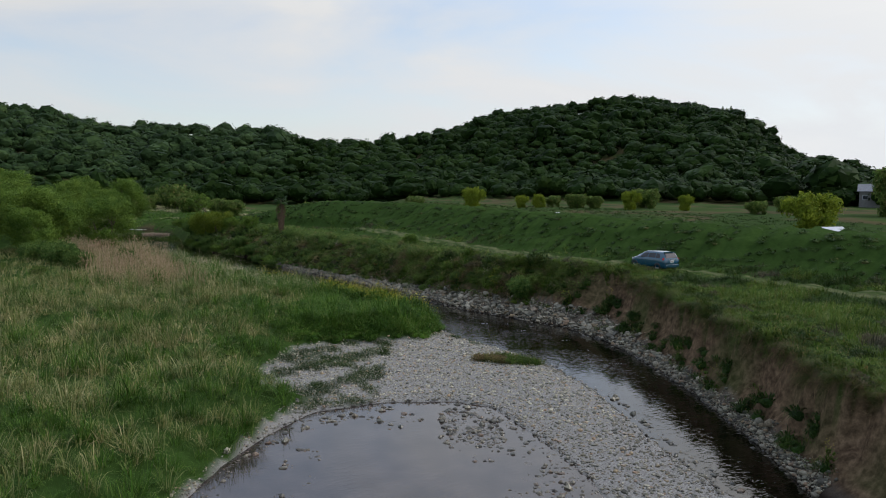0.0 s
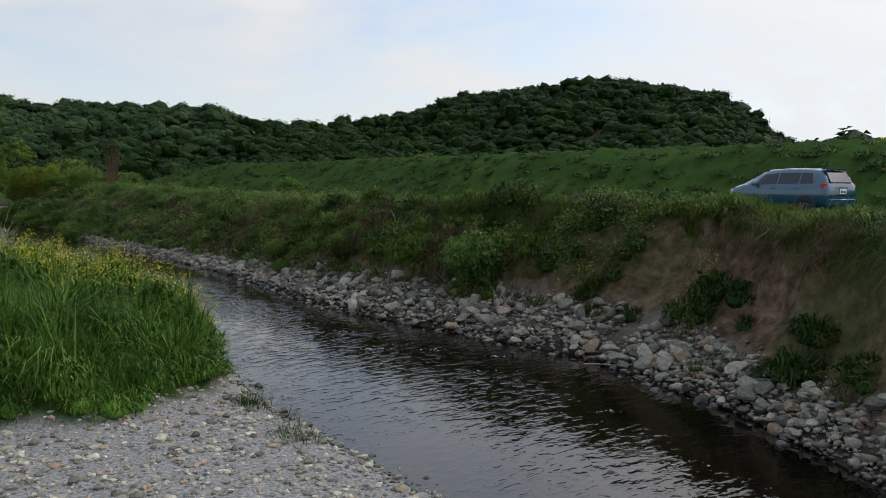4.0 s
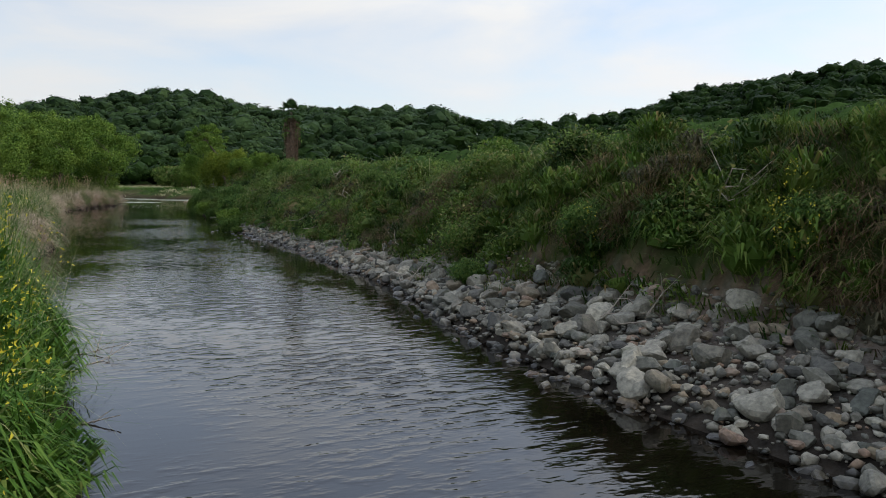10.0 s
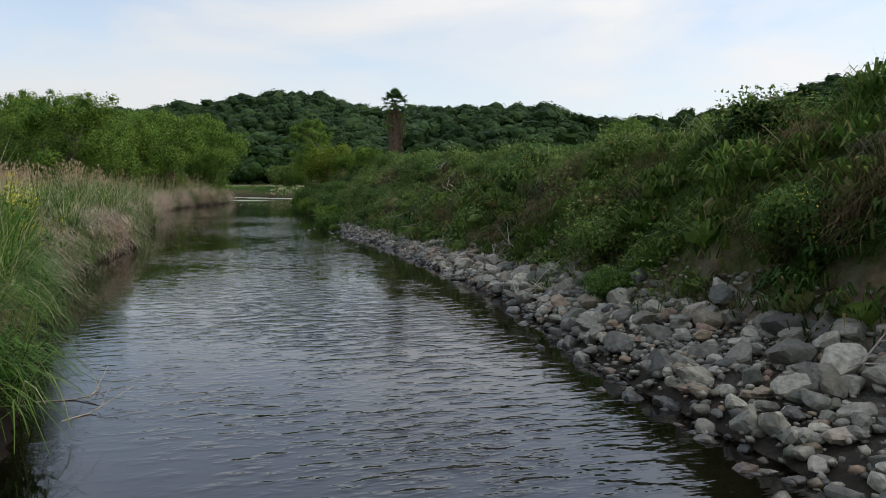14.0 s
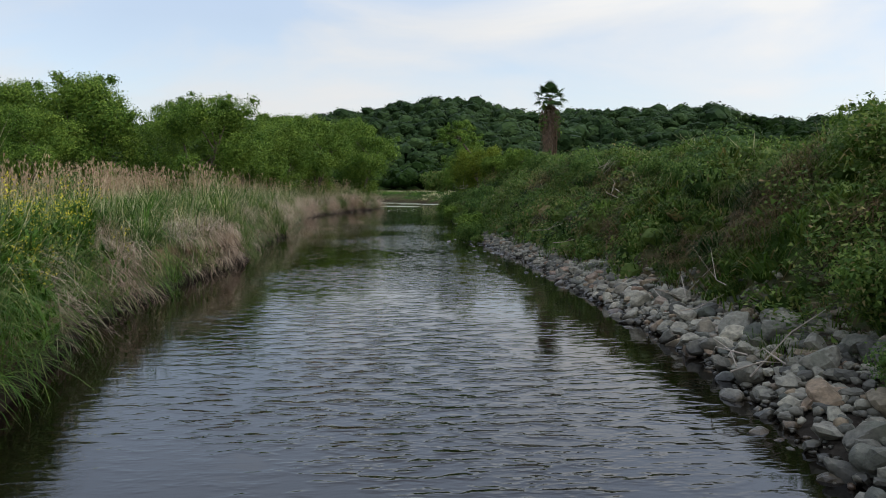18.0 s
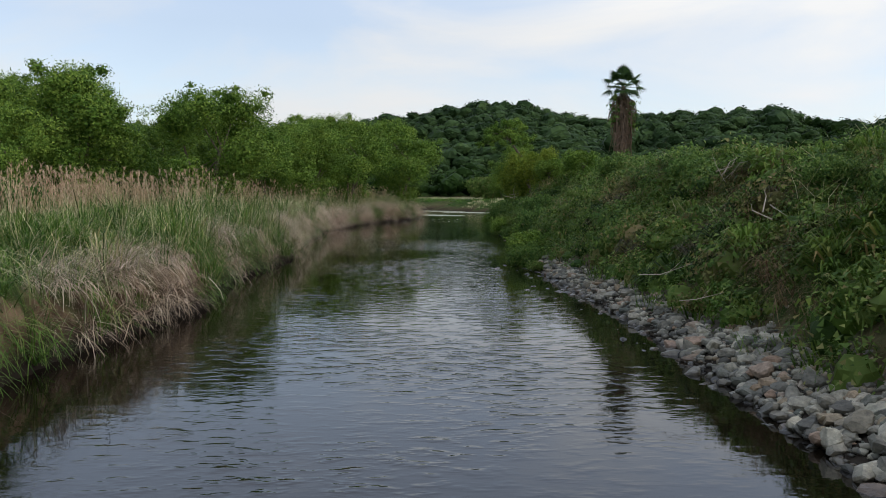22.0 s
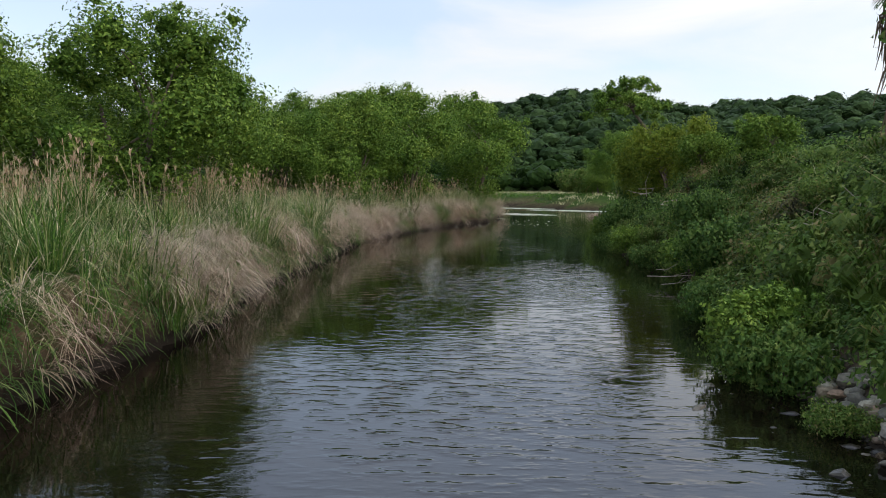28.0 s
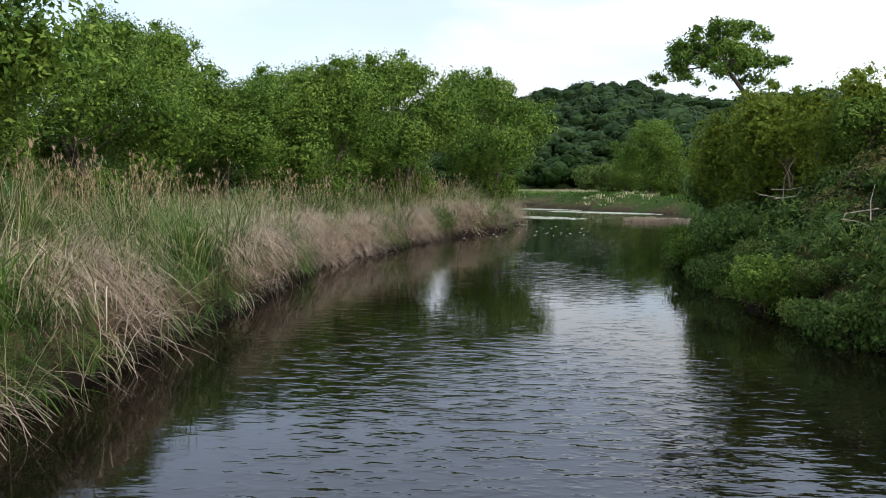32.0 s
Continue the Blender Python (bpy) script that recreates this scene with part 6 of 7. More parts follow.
def bramble():
    """Creepers and brambles that clothe the upper right bank."""
    kinds = []
    for k in range(8):
        r = np.random.default_rng(800 + k)
        n = 84
        c = np.clip(r.normal(0, 1, (n, 3)), -1.5, 1.5) * (0.34, 0.34, 0.17) + (0, 0, 0.27)
        u = r.normal(size=(n, 3)) * (1, 1, 0.35)
        u /= np.linalg.norm(u, axis=1)[:, None]
        v = np.cross(u, (0, 0, 1.0) + 0.5 * r.normal(size=(n, 3)))
        v /= np.linalg.norm(v, axis=1)[:, None]
        L = r.uniform(0.06, 0.12, n)[:, None]
        V = np.stack([c - u * L * 0.5, c + v * L * 0.5 + u * L * 0.25, c + u * L * 0.5 - v * L * 0.2], 1).reshape(-1, 3)
        kinds.append((V, np.arange(3 * n).reshape(n, 3), np.zeros(n, int)))
    x, y = scatter(9000, -8, 14, 44, 78)
    dR = side_dist(x, y, RIGHT_WATER)
    w, run = np.interp(y, STRIP_Y, STRIP_W), np.interp(y, STRIP_Y, RUN_W)
    k = (dR > w * 0.9) & (dR < w + run * 1.2) & ((mounds(x, y, 1.6, 1)[1] > 0.84) & (y > 57) | (wobble(x, y, 0.75, 6) + 0.3 * wobble(x, y, 2.0, 2) > 0.5)) & ((dR > w + run) | (y > 57))
    lay("bank_herbs", kinds, x[k], y[k], np.stack([rng.uniform(0.7, 1.1, k.sum()), rng.uniform(0.6, 1.4, k.sum())], -1), [M_LEAF_BUSH], "leafy green herbs in patches on the grassy bank", "herbs", sink=0.0)
    x, y, u, dome, lot, lot2 = slope_places(15000, 62, 122, 0.0, 5.0)
    m = wobble(x, y, 0.55, 3) + 0.4 * wobble(x, y, 1.4, 1) + np.interp(y, [62, 71, 78, 120], [-2.6, -1.2, 0.5, 1.2])
    keep, cells = np.zeros(len(x), bool), {}
    for i in np.argsort(-dome - 0.6 * rng.uniform(0, 1, len(x))):
        c = (int(x[i] // 0.5), int(y[i] // 0.5))
        if c not in cells and m[i] > 0.1 and dome[i] > 0.06 and (u[i] > 0.12 or rng.uniform() < 0.4):
            cells[c] = keep[i] = True
    x, y, u, dome, lot, lot2 = x[keep], y[keep], u[keep], dome[keep], lot[keep], lot2[keep]
    size = rng.uniform(0.26, 0.56, len(x)) * (0.65 + 0.6 * dome) * np.interp(y, [66, 84], [0.8, 1.1])
    size = np.stack([size, size * rng.uniform(0.7, 1.25, len(x))], -1)
    tone = np.modf(lot + 0.3 * lot2)[0]
    for nm, lo, hi, mat, label, cat in (("creepers", -1, 0.34, M_CREEPER, "fresh bright green creepers in mounds on the bank", "creepers"), ("brambles", 0.34, 0.72, M_LEAF_BUSH, "tangle of green brambles covering the bank", "brambles"),
                                        ("dark_brambles", 0.72, 0.92, M_LEAF_DARK, "dark green brambles in mounds on the bank", "brambles"), ("vines", 0.92, 2, M_VINE, "withered yellow-brown vines tangled in the thicket", "vines")):
        sel = (tone > lo) & (tone <= hi)
        lay(nm, LEAF_MOUND, x[sel], y[sel], size[sel], [mat], label, cat, sink=-0.05)


bramble()

BUSH_LABEL = "dense leafy green bush hanging over the river bank"
bush_a = make_tree("bush", 51, 2.0, 1.5, 6500, 0.13, M_LEAF_BUSH, BUSH_LABEL, "bush", stems=4, low=0.02, heart=0.4)
bush_b = make_tree("bush", 52, 1.6, 1.6, 6500, 0.13, M_LEAF_DARK, "low dark green thicket on the river bank", "bush", stems=4, low=0.02, heart=0.4)
bush_c = make_tree("bush", 53, 2.6, 1.5, 6500, 0.13, M_LEAF_TREE, "tall fresh green bush in the bankside thicket", "bush", stems=4, low=0.02, heart=0.4)
bushes = [bush_a, bush_b, bush_c]
put(bush_a, -1.9, 70.0, 0, 0.5)
put(bush_b, 6.2, 60.1, 0, 0.85, 1.05)
put(bush_c, -26.4, 108.0, 0, 0.7)
# along the water above the stones: branches reach out over the river
for k, x, y, s in [(2, -3.2, 82.2, 0.85), (0, -22.6, 96.2, 0.75), (1, -24.0, 99.5, 0.85), (0, -24.8, 102.2, 0.8), (1, -26.8, 104.4, 0.8), (0, -29.4, 106.0, 0.72), (0, -31.4, 108.2, 0.8), (1, -33.2, 110.9, 0.9),
                   (2, -22.8, 102.0, 0.5), (2, -29.8, 111.0, 0.95), (0, -25.2, 106.0, 0.6), (2, -32.0, 115.2, 1.0), (2, -27.6, 110.2, 0.8), (2, -35.6, 118.0, 0.9), (0, -21.5, 98.0, 0.85),
                   (2, -23.0, 109.5, 0.7), (0, -19.5, 98.4, 0.8), (1, -18.2, 95.0, 0.7), (0, -15.5, 92.2, 0.6), (1, -13.2, 88.2, 0.55), (0, -10.2, 85.2, 0.6), (1, -7.0, 80.2, 0.5), (0, -5.6, 77.6, 0.45),
                   (1, -38.5, 122.0, 1.3), (0, -42.0, 131.0, 1.2), (2, -46.0, 139.5, 1.1), (0, -50.5, 149.0, 1.0), (1, 1.2, 66.2, 0.42), (0, -26.3, 76.9, 0.72), (1, -36, 74, 1.3), (0, -34, 66, 1.1), (1, -40, 78, 1.3), (2, -43, 72, 1.1), (0, -37, 80.5, 1.2), (1, -33, 71, 0.9), (0, -38.5, 68, 1.0), (2, -45, 77, 1.1), (1, -32, 79, 0.9)]:
    more(bushes[k], x, y, (x * 53 + y * 29) % 360, s).name = "bush"

for i, (x, y, sc) in enumerate([(9.6, 60.0, 0.5), (4.6, 62.6, 0.42), (-1.6, 73.4, 0.5), (-4.2, 76.4, 0.42), (-6.6, 79.0, 0.5), (-8.6, 82.6, 0.5), (-12.4, 84.6, 0.5), (-14.0, 90.6, 0.55), (-17.4, 92.4, 0.5), (12.6, 55.4, 0.4), (13.9, 50.6, 0.38), (-1.6, 68.5, 0.42), (-4.4, 73.2, 0.4)]):
    more(bushes[i % 2], x, y, i * 67 % 360, sc, sc * 0.85).name = "bush"

bush_d = make_tree("bush", 54, 2.8, 1.5, 6500, 0.12, M_LEAF_YELLOW, "tall olive-brown bush overgrown with withered vines", "bush", stems=4, low=0.02, heart=0.4)
put(bush_d, -33.6, 114.6, 0, 1.1)
for x, y, sc, sz in [(-35.0, 116.4, 1.1, 1.2), (-32.4, 113.2, 1.0, 1.0), (-36.6, 119.5, 1.1, 1.1), (-30.6, 112.4, 0.8, 0.9)]:
    more(bush_d, x, y, (x * 53 + y * 29) % 360, sc, sz).name = "bush"

p, nrm = along(RIGHT_WATER, 110, 89.5, 121)
order = np.argsort(p[:, 1])[::3]
for i, j in enumerate(order):
    x, y = p[j] + nrm[j] * -0.1
    more(bushes[(0, 1, 0, 2)[i % 4]], x, y, (i * 77) % 360, 0.5 + 0.09 * (i % 4)).name = "bush"


def branch_pile(x, y, z, seed, n=14, size=1.0):
    """Bleached dead branches caught on the bank."""
    r = np.random.default_rng(seed)
    root = tagged(new("dead_branches"), "bleached dead branches caught on the grassy bank", "branches")
    for i in range(n):
        a, el = r.uniform(0, 6.3), r.uniform(-0.2, 1.2)
        L = size * r.uniform(0.4, 1.1)
        d = np.array([math.cos(a) * math.cos(el), math.sin(a) * math.cos(el), math.sin(el)])
        p0 = r.normal(0, 0.22 * size, 3) * (1, 1, 0.4)
        p1, p2 = p0 + d * L * 0.5 + r.normal(0, 0.06, 3), p0 + d * L + r.normal(0, 0.14, 3)
        V, T, _ = tube([p0 - d * 0.15, p1, p2], (0.012, 0.008, 0.003), 5)
        piece("branch", mesh_of("branch", V, tris=T, mats=[M_TWIG], smooth=True), root)
    root.matrix_basis = pose(x, y, z)
    return root


for n, (x, y, dz, size, count) in enumerate([(3.6, 64.4, 0.25, 1.1, 18), (2.2, 63.4, 0.15, 0.8, 9), (8.2, 59.0, 0.2, 0.6, 8), (6.6, 57.8, 0.3, 0.7, 10), (-5.5, 73.8, 0.3, 0.9, 6), (-11.5, 86.0, 0.5, 0.8, 7),
                                             (-20.6, 95.2, 0.6, 0.9, 6), (-28.8, 106.2, 0.9, 1.1, 4), (-24.0, 100.4, 0.3, 1.0, 5), (-31.0, 108.4, 1.2, 1.0, 4), (-9.5, 81.3, 0.7, 0.6, 3), (-3.4, 69.2, 0.5, 0.8, 5)]):
    branch_pile(x, y, h1(x, y) + dz, 900 + n, count, size)


def drift_stick(x, y, z, yaw, length, tilt=0.0, w=0.02):
    """A bare bleached stick with a side twig."""
    root = tagged(new("drift_stick"), "bare pale stick lying at the river's edge", "stick")
    L = length
    V, T, _ = tube([(-L / 2, 0, 0), (-L * 0.1, 0.02 * L, 0.01), (L / 2, -0.03 * L, tilt)], (w, w * 0.8, w * 0.35), 6)
    piece("stem", mesh_of("stem", V, tris=T, mats=[M_TWIG], smooth=True), root)
    V, T, _ = tube([(0, 0, 0.01), (L * 0.2, 0.12 * L, 0.05 + tilt * 0.5), (L * 0.32, 0.2 * L, 0.04 + tilt)], (w * 0.5, w * 0.35, w * 0.15), 5)
    piece("twig", mesh_of("twig", V, tris=T, mats=[M_TWIG], smooth=True), root)
    root.matrix_basis = pose(x, y, z, 0, 0, yaw)
    return root


for x, y, z, yaw, L, tilt, w in [(8.5, 52.4, 0.22, -10, 0.9, 0.0, 0.014), (-6.2, 61.6, 0.0, 30, 1.0, 0.15, 0.010), (-5.7, 61.3, 0.0, 75, 0.8, 0.2, 0.009), (-6.4, 62.0, 0.0, 120, 0.7, 0.2, 0.009), (-3.8, 58.5, 0.0, 20, 0.6, 0.1, 0.012),
                                 (-4.2, 71.2, 1.1, 115, 1.3, 0.4, 0.007), (-4.6, 72.0, 0.55, 60, 0.9, 0.2, 0.007), (-10.4, 78.9, 1.25, 20, 0.8, 0.2, 0.008), (-9.6, 78.2, 1.0, 50, 0.7, 0.1, 0.007), (-25.6, 99.6, 0.25, 10, 1.2, 0.1, 0.014), (-25.2, 99.2, 0.15, 55, 0.9, 0.1, 0.012), (-26.2, 100.6, 0.3, -20, 0.8, 0.2, 0.010)]:
    drift_stick(x, y, z, yaw, L, tilt, w)


def leaning_tree():
    """A slender tree that leans out of the thicket, its flat crown of uneven sprays at the top."""
    root = tagged(new("leaning_tree"), "slender leaning tree with a flat spreading crown", "tree")
    r = np.random.default_rng(61)
    pts = [(2.9, 1.0, -0.3), (1.7, 0.6, 1.7), (0.5, 0.2, 3.2), (-0.1, 0.0, 4.1)]
    V, T, _ = tube(pts, (0.13, 0.10, 0.08, 0.05), 8)
    piece("trunk", mesh_of("trunk", V, tris=T, mats=[M_BARK], smooth=True), root)
    blobs, limbs = [], []
    for i in range(26):
        a = i * 2.4
        rr = 1.95 * math.sqrt((i + 0.5) / 26) * r.uniform(0.8, 1.1)
        e = np.array([-0.3 + math.cos(a) * rr, math.sin(a) * rr, 4.0 + 1.15 * (1 - (rr / 2.2) ** 2) + r.uniform(-0.7, 0.3)])
        limbs.append(tube([pts[3], (np.array(pts[3]) + e) / 2 + (0, 0, 0.1), e], (0.03, 0.018, 0.006), 5))
        blobs.append((*e, r.uniform(0.28, 0.44)))
        for _ in range(3):
            blobs.append((*(e + r.normal(0, 0.38, 3) * (1, 1, 0.6)), r.uniform(0.12, 0.26)))
    for V, T, _ in limbs:
        piece("limb", mesh_of("limb", V, tris=T, mats=[M_BARK], smooth=True), root)
    V, Q = leaf_cloud(blobs, 8200, 0.10, 62, 0.75)
    piece("crown", mesh_of("crown", V, tris=Q, mats=[M_LEAF_TREE]), root)
    root.matrix_basis = pose(-35.2, 114.8, 2.25, 0, 0, 12)


leaning_tree()

# trees and bushes in the fields beyond the embankment
far_a = make_tree("field_tree", 71, 4.6, 3.9, 9000, 0.34, M_LEAF_LIME, "rounded bright yellow-green tree in the field", "tree", low=0.02)
put(far_a, 46, 98, 0, 0.85, 1.05)
for x, y, s in [(6.4, 167, 0.85), (18, 180, 0.55), (22, 180, 0.6), (41, 172, 0.75), (52, 169, 0.6), (80, 120, 0.6)]:
    more(far_a, x, y, x * 31, s * 0.85, s * 1.05).name = "field_tree"
far_b = make_tree("field_bush", 72, 3.6, 3.0, 7000, 0.34, M_LEAF_BUSH, "dark green bush at the field edge", "bush", low=0.02)
put(far_b, 30, 176, 0, 0.9)
for x, y, s in [(34, 177, 0.8), (46, 178, 1.3), (-6, 167, 0.8), (60, 150, 0.8), (70, 160, 1.0), (26, 185, 0.8), (-32, 190, 1.0), (-50, 185, 1.2), (-70, 178, 1.1), (-90, 200, 1.4), (85, 140, 1.0)]:
    more(far_b, x, y, x * 31, s).name = "field_bush"


for x, y, s_, z_ in [(83, 144, 1.5, 2.7), (92, 150, 1.2, 2.2), (101, 152, 1.4, 2.6)]:
    more(far_b, x, y, x * 13, s_, z_).name = "field_tree"


# ---------------------------------------------------------------- car on the track
def strip_mesh(rows):
    """Quads between rows of points of equal length."""
    V = np.array([p for row in rows for p in row], float)
    n = len(rows[0])
    Q = [(i * n + j, i * n + j + 1, (i + 1) * n + j + 1, (i + 1) * n + j) for i in range(len(rows) - 1) for j in range(n - 1)]
    return V, Q


def solid_box(dx, dy, dz, at=(0, 0, 0), bevel=0.02, segs=2):
    bm = bmesh.new()
    bmesh.ops.create_cube(bm, size=1)
    bmesh.ops.scale(bm, vec=(dx, dy, dz), verts=bm.verts)
    bmesh.ops.bevel(bm, geom=bm.edges[:], offset=min(bevel, 0.45 * min(dx, dy, dz)), segments=segs, affect="EDGES")
    bmesh.ops.translate(bm, vec=at, verts=bm.verts)
    return bm


def lathe(profile, sides=28):
    """A ring turned about the y axis from (radius, y) pairs."""
    V, Q = [], []
    n = len(profile)
    for i in range(sides):
        a = 2 * math.pi * i / sides
        V += [(r * math.cos(a), y, r * math.sin(a)) for r, y in profile]
    for i in range(sides):
        for j in range(n - 1):
            Q.append((i * n + j, i * n + j + 1, ((i + 1) % sides) * n + j + 1, ((i + 1) % sides) * n + j))
    return V, Q


def car():
    root = tagged(new("car"), "small blue hatchback parked on the grass track", "car")
    paint, pt, pb = nodes_of("blue_paint")
    pb.inputs["Base Color"].default_value = (0.012, 0.07, 0.115, 1)
    pb.inputs["Metallic"].default_value, pb.inputs["Roughness"].default_value = 0.1, 0.35
    pb.inputs["Coat Weight"].default_value = 1.0
    pb.inputs["Coat Roughness"].default_value = 0.04
    dust = noise_tex(pt, 3.0, 5.0, 0.6, world_space=False)
    dr = ramp(pt, [(0.4, (0.16, 0.16, 0.16)), (0.8, (0.32, 0.32, 0.32))])
    pt.links.new(dust.outputs["Fac"], dr.inputs["Fac"])
    pt.links.new(dr.outputs["Color"], pb.inputs["Roughness"])
    glass = plain("dark_glass", (0.008, 0.010, 0.012), 0.05, vary=0.1, spec=0.6)
    rubber, alloy = plain("rubber", (0.02, 0.02, 0.02), 0.8), plain("alloy", (0.5, 0.5, 0.52), 0.3, 0.9, vary=0.1)
    red, lamp, trim = plain("red_lens", (0.45, 0.03, 0.03), 0.15, vary=0.1), plain("lamp_lens", (0.7, 0.72, 0.75), 0.08, vary=0.05), plain("black_trim", (0.015, 0.015, 0.016), 0.5)
    white = plain("plate_white", (0.75, 0.75, 0.72), 0.4, vary=0.05)
    ST = [(-1.93, 0.38, 0.70, 0.78, 0.80, 0.60), (-1.88, 0.27, 0.79, 0.93, 0.98, 0.62), (-1.74, 0.22, 0.825, 0.99, 1.25, 0.60), (-1.55, 0.20, 0.84, 0.98, 1.44, 0.58), (-1.2, 0.20, 0.845, 0.97, 1.49, 0.60), (-0.4, 0.20, 0.85, 0.95, 1.51, 0.62),
          (0.2, 0.20, 0.85, 0.94, 1.48, 0.60), (0.55, 0.20, 0.85, 0.93, 1.38, 0.60), (0.9, 0.20, 0.85, 0.925, 1.19, 0.62), (1.2, 0.20, 0.845, 0.91, 1.00, 0.66), (1.55, 0.22, 0.83, 0.84, 0.90, 0.62), (1.80, 0.26, 0.77, 0.70, 0.76, 0.55), (1.92, 0.36, 0.64, 0.54, 0.57, 0.45)]

    def ring(st):
        x, zl, w, zb, zt, wr = st
        half = [(0, zl), (w * 0.8, zl), (w * 0.97, zl + 0.1), (w, zl + 0.28), (w, zb - 0.14), (w * 0.965, zb), (wr * 1.06, zb + (zt - zb) * 0.86), (wr * 0.9, zt - 0.012), (wr * 0.5, zt + 0.004), (0, zt + 0.008)]
        return [(x, y, z) for y, z in half] + [(x, -y, z) for y, z in half[-2::-1]]

    V, Q = strip_mesh([ring(st) for st in ST])
    n = len(ring(ST[0]))
    me = mesh_of("body", V, quads=Q, mats=[paint], smooth=True)
    bm = bmesh.new()
    bm.from_mesh(me)
    for st in (0, len(ST) - 1):
        bm.verts.ensure_lookup_table()
        bm.faces.new([bm.verts[st * n + j] for j in (range(n - 1) if st else range(n - 2, -1, -1))])
    bmesh.ops.recalc_face_normals(bm, faces=bm.faces)
    body = part("body", bm, paint, root, smooth=True)

    def edge_at(x, f):
        """Point on the cabin side at x, share f from belt to roof edge."""
        xs = [q[0] for q in ST]
        g = [float(np.interp(x, xs, [q[k] for q in ST])) for k in range(1, 6)]
        y0, y1, z0, z1 = g[1] * 0.965, g[4] * 1.06, g[2], g[2] + (g[3] - g[2]) * 0.86
        return np.array([x, y0 + (y1 - y0) * f, z0 + (z1 - z0) * f])

    def pane(name, corners, out, mat=glass, label=""):
        o = np.array(corners, float) + np.array(out) * 0.012
        i_ = np.array(corners, float) - np.array(out) * 0.03
        k = len(o)
        bm = bmesh.new()
        a, b = [bm.verts.new(p) for p in o], [bm.verts.new(p) for p in i_]
        bm.faces.new(a)
        for j in range(k):
            bm.faces.new((a[j], b[j], b[(j + 1) % k], a[(j + 1) % k]))
        bmesh.ops.recalc_face_normals(bm, faces=bm.faces)
        return part(name, bm, mat, root, label)

    for sgn in (1, -1):
        for x0, x1, t0, t1 in [(0.72, -0.10, 0.42, -0.10), (-0.18, -0.92, -0.18, -0.92), (-0.98, -1.45, -0.98, -1.32)]:
            c = [edge_at(x0, 0.10), edge_at(t0, 0.86), edge_at(t1, 0.86), edge_at(x1, 0.12)]
            pane("side_window", [(p[0], sgn * p[1], p[2]) for p in c], (0, sgn * 0.95, 0.3), label="dark side window")
    pane("windscreen", [(1.14, 0.60, 1.04), (1.14, -0.60, 1.04), (0.36, -0.52, 1.45), (0.36, 0.52, 1.45)], (0.5, 0, 0.86))
    pane("rear_window", [(-1.875, 0.56, 1.06), (-1.655, 0.48, 1.41), (-1.655, -0.48, 1.41), (-1.875, -0.56, 1.06)], (-0.84, 0, 0.54))
    part("spoiler", solid_box(0.24, 1.05, 0.045, (-1.62, 0, 1.475), 0.02), paint, root)
    part("rear_bumper", solid_box(0.16, 1.52, 0.30, (-1.90, 0, 0.45), 0.07, 3), paint, root)
    part("front_bumper", solid_box(0.16, 1.40, 0.26, (1.90, 0, 0.42), 0.07, 3), paint, root)
    part("grille", solid_box(0.04, 0.9, 0.10, (1.985, 0, 0.40), 0.02), trim, root, "black lower grille")
    part("chrome_strip", solid_box(0.03, 0.6, 0.03, (-1.925, 0, 0.90), 0.01), alloy, root, "bright strip above the plate")
    plate = part("number_plate", solid_box(0.02, 0.33, 0.165, (-1.945, 0, 0.78), 0.004), white, root, "white rear plate")
    for j, dy in enumerate((-0.10, -0.035, 0.035, 0.10)):
        part("plate_bar", solid_box(0.006, 0.045, 0.07, (-1.957, dy, 0.765), 0.002), trim, plate)
    for sgn in (1, -1):
        part("tail_light", solid_box(0.22, 0.16, 0.24, (-1.76, sgn * 0.73, 0.94), 0.05, 3), red, root, "red tail light")
        part("headlight", solid_box(0.34, 0.20, 0.15, (1.62, sgn * 0.66, 0.74), 0.05, 3), lamp, root, "clear headlight")
        part("mirror", solid_box(0.12, 0.18, 0.12, (0.68, sgn * 0.93, 0.98), 0.04, 3), paint, root)
        part("door_handle", solid_box(0.16, 0.03, 0.03, (-0.02, sgn * 0.86, 0.84), 0.012), paint, root)
        part("door_handle", solid_box(0.16, 0.03, 0.03, (-0.85, sgn * 0.86, 0.85), 0.012), paint, root)
        part("sill", solid_box(1.9, 0.05, 0.09, (0.0, sgn * 0.85, 0.23), 0.02), trim, root)
        for x in (-1.23, 1.27):
            wheel = new("wheel")
            wheel.parent = root
            wheel.matrix_basis = pose(x, sgn * 0.76, 0.30)
            V, Q = lathe([(0.19, -0.09), (0.27, -0.095), (0.30, -0.07), (0.302, 0.0), (0.30, 0.07), (0.27, 0.095), (0.19, 0.09)])
            piece("tyre", mesh_of("tyre", V, quads=Q, mats=[rubber], smooth=True), wheel)
            V, Q = lathe([(0.0, 0.05 * sgn), (0.05, 0.06 * sgn), (0.07, 0.045 * sgn), (0.17, 0.06 * sgn), (0.20, 0.085 * sgn)])
            piece("rim", mesh_of("rim", V, quads=Q, mats=[alloy], smooth=True), wheel, "silver wheel rim")
            V, Q = lathe([(0.31, 0.0), (0.355, 0.0), (0.36, 0.03), (0.31, 0.03)])
            arch = piece("wheel_arch", mesh_of("wheel_arch", V, quads=Q, mats=[trim], smooth=True), root)
            arch.matrix_basis = pose(x, sgn * 0.845 - 0.015, 0.31)
    root.matrix_basis = pose(15.95, 59.0, h1(15.95, 59.0) + 0.06, 0, 0, 118) @ Matrix.Scale(0.95, 4)
    return root


car()


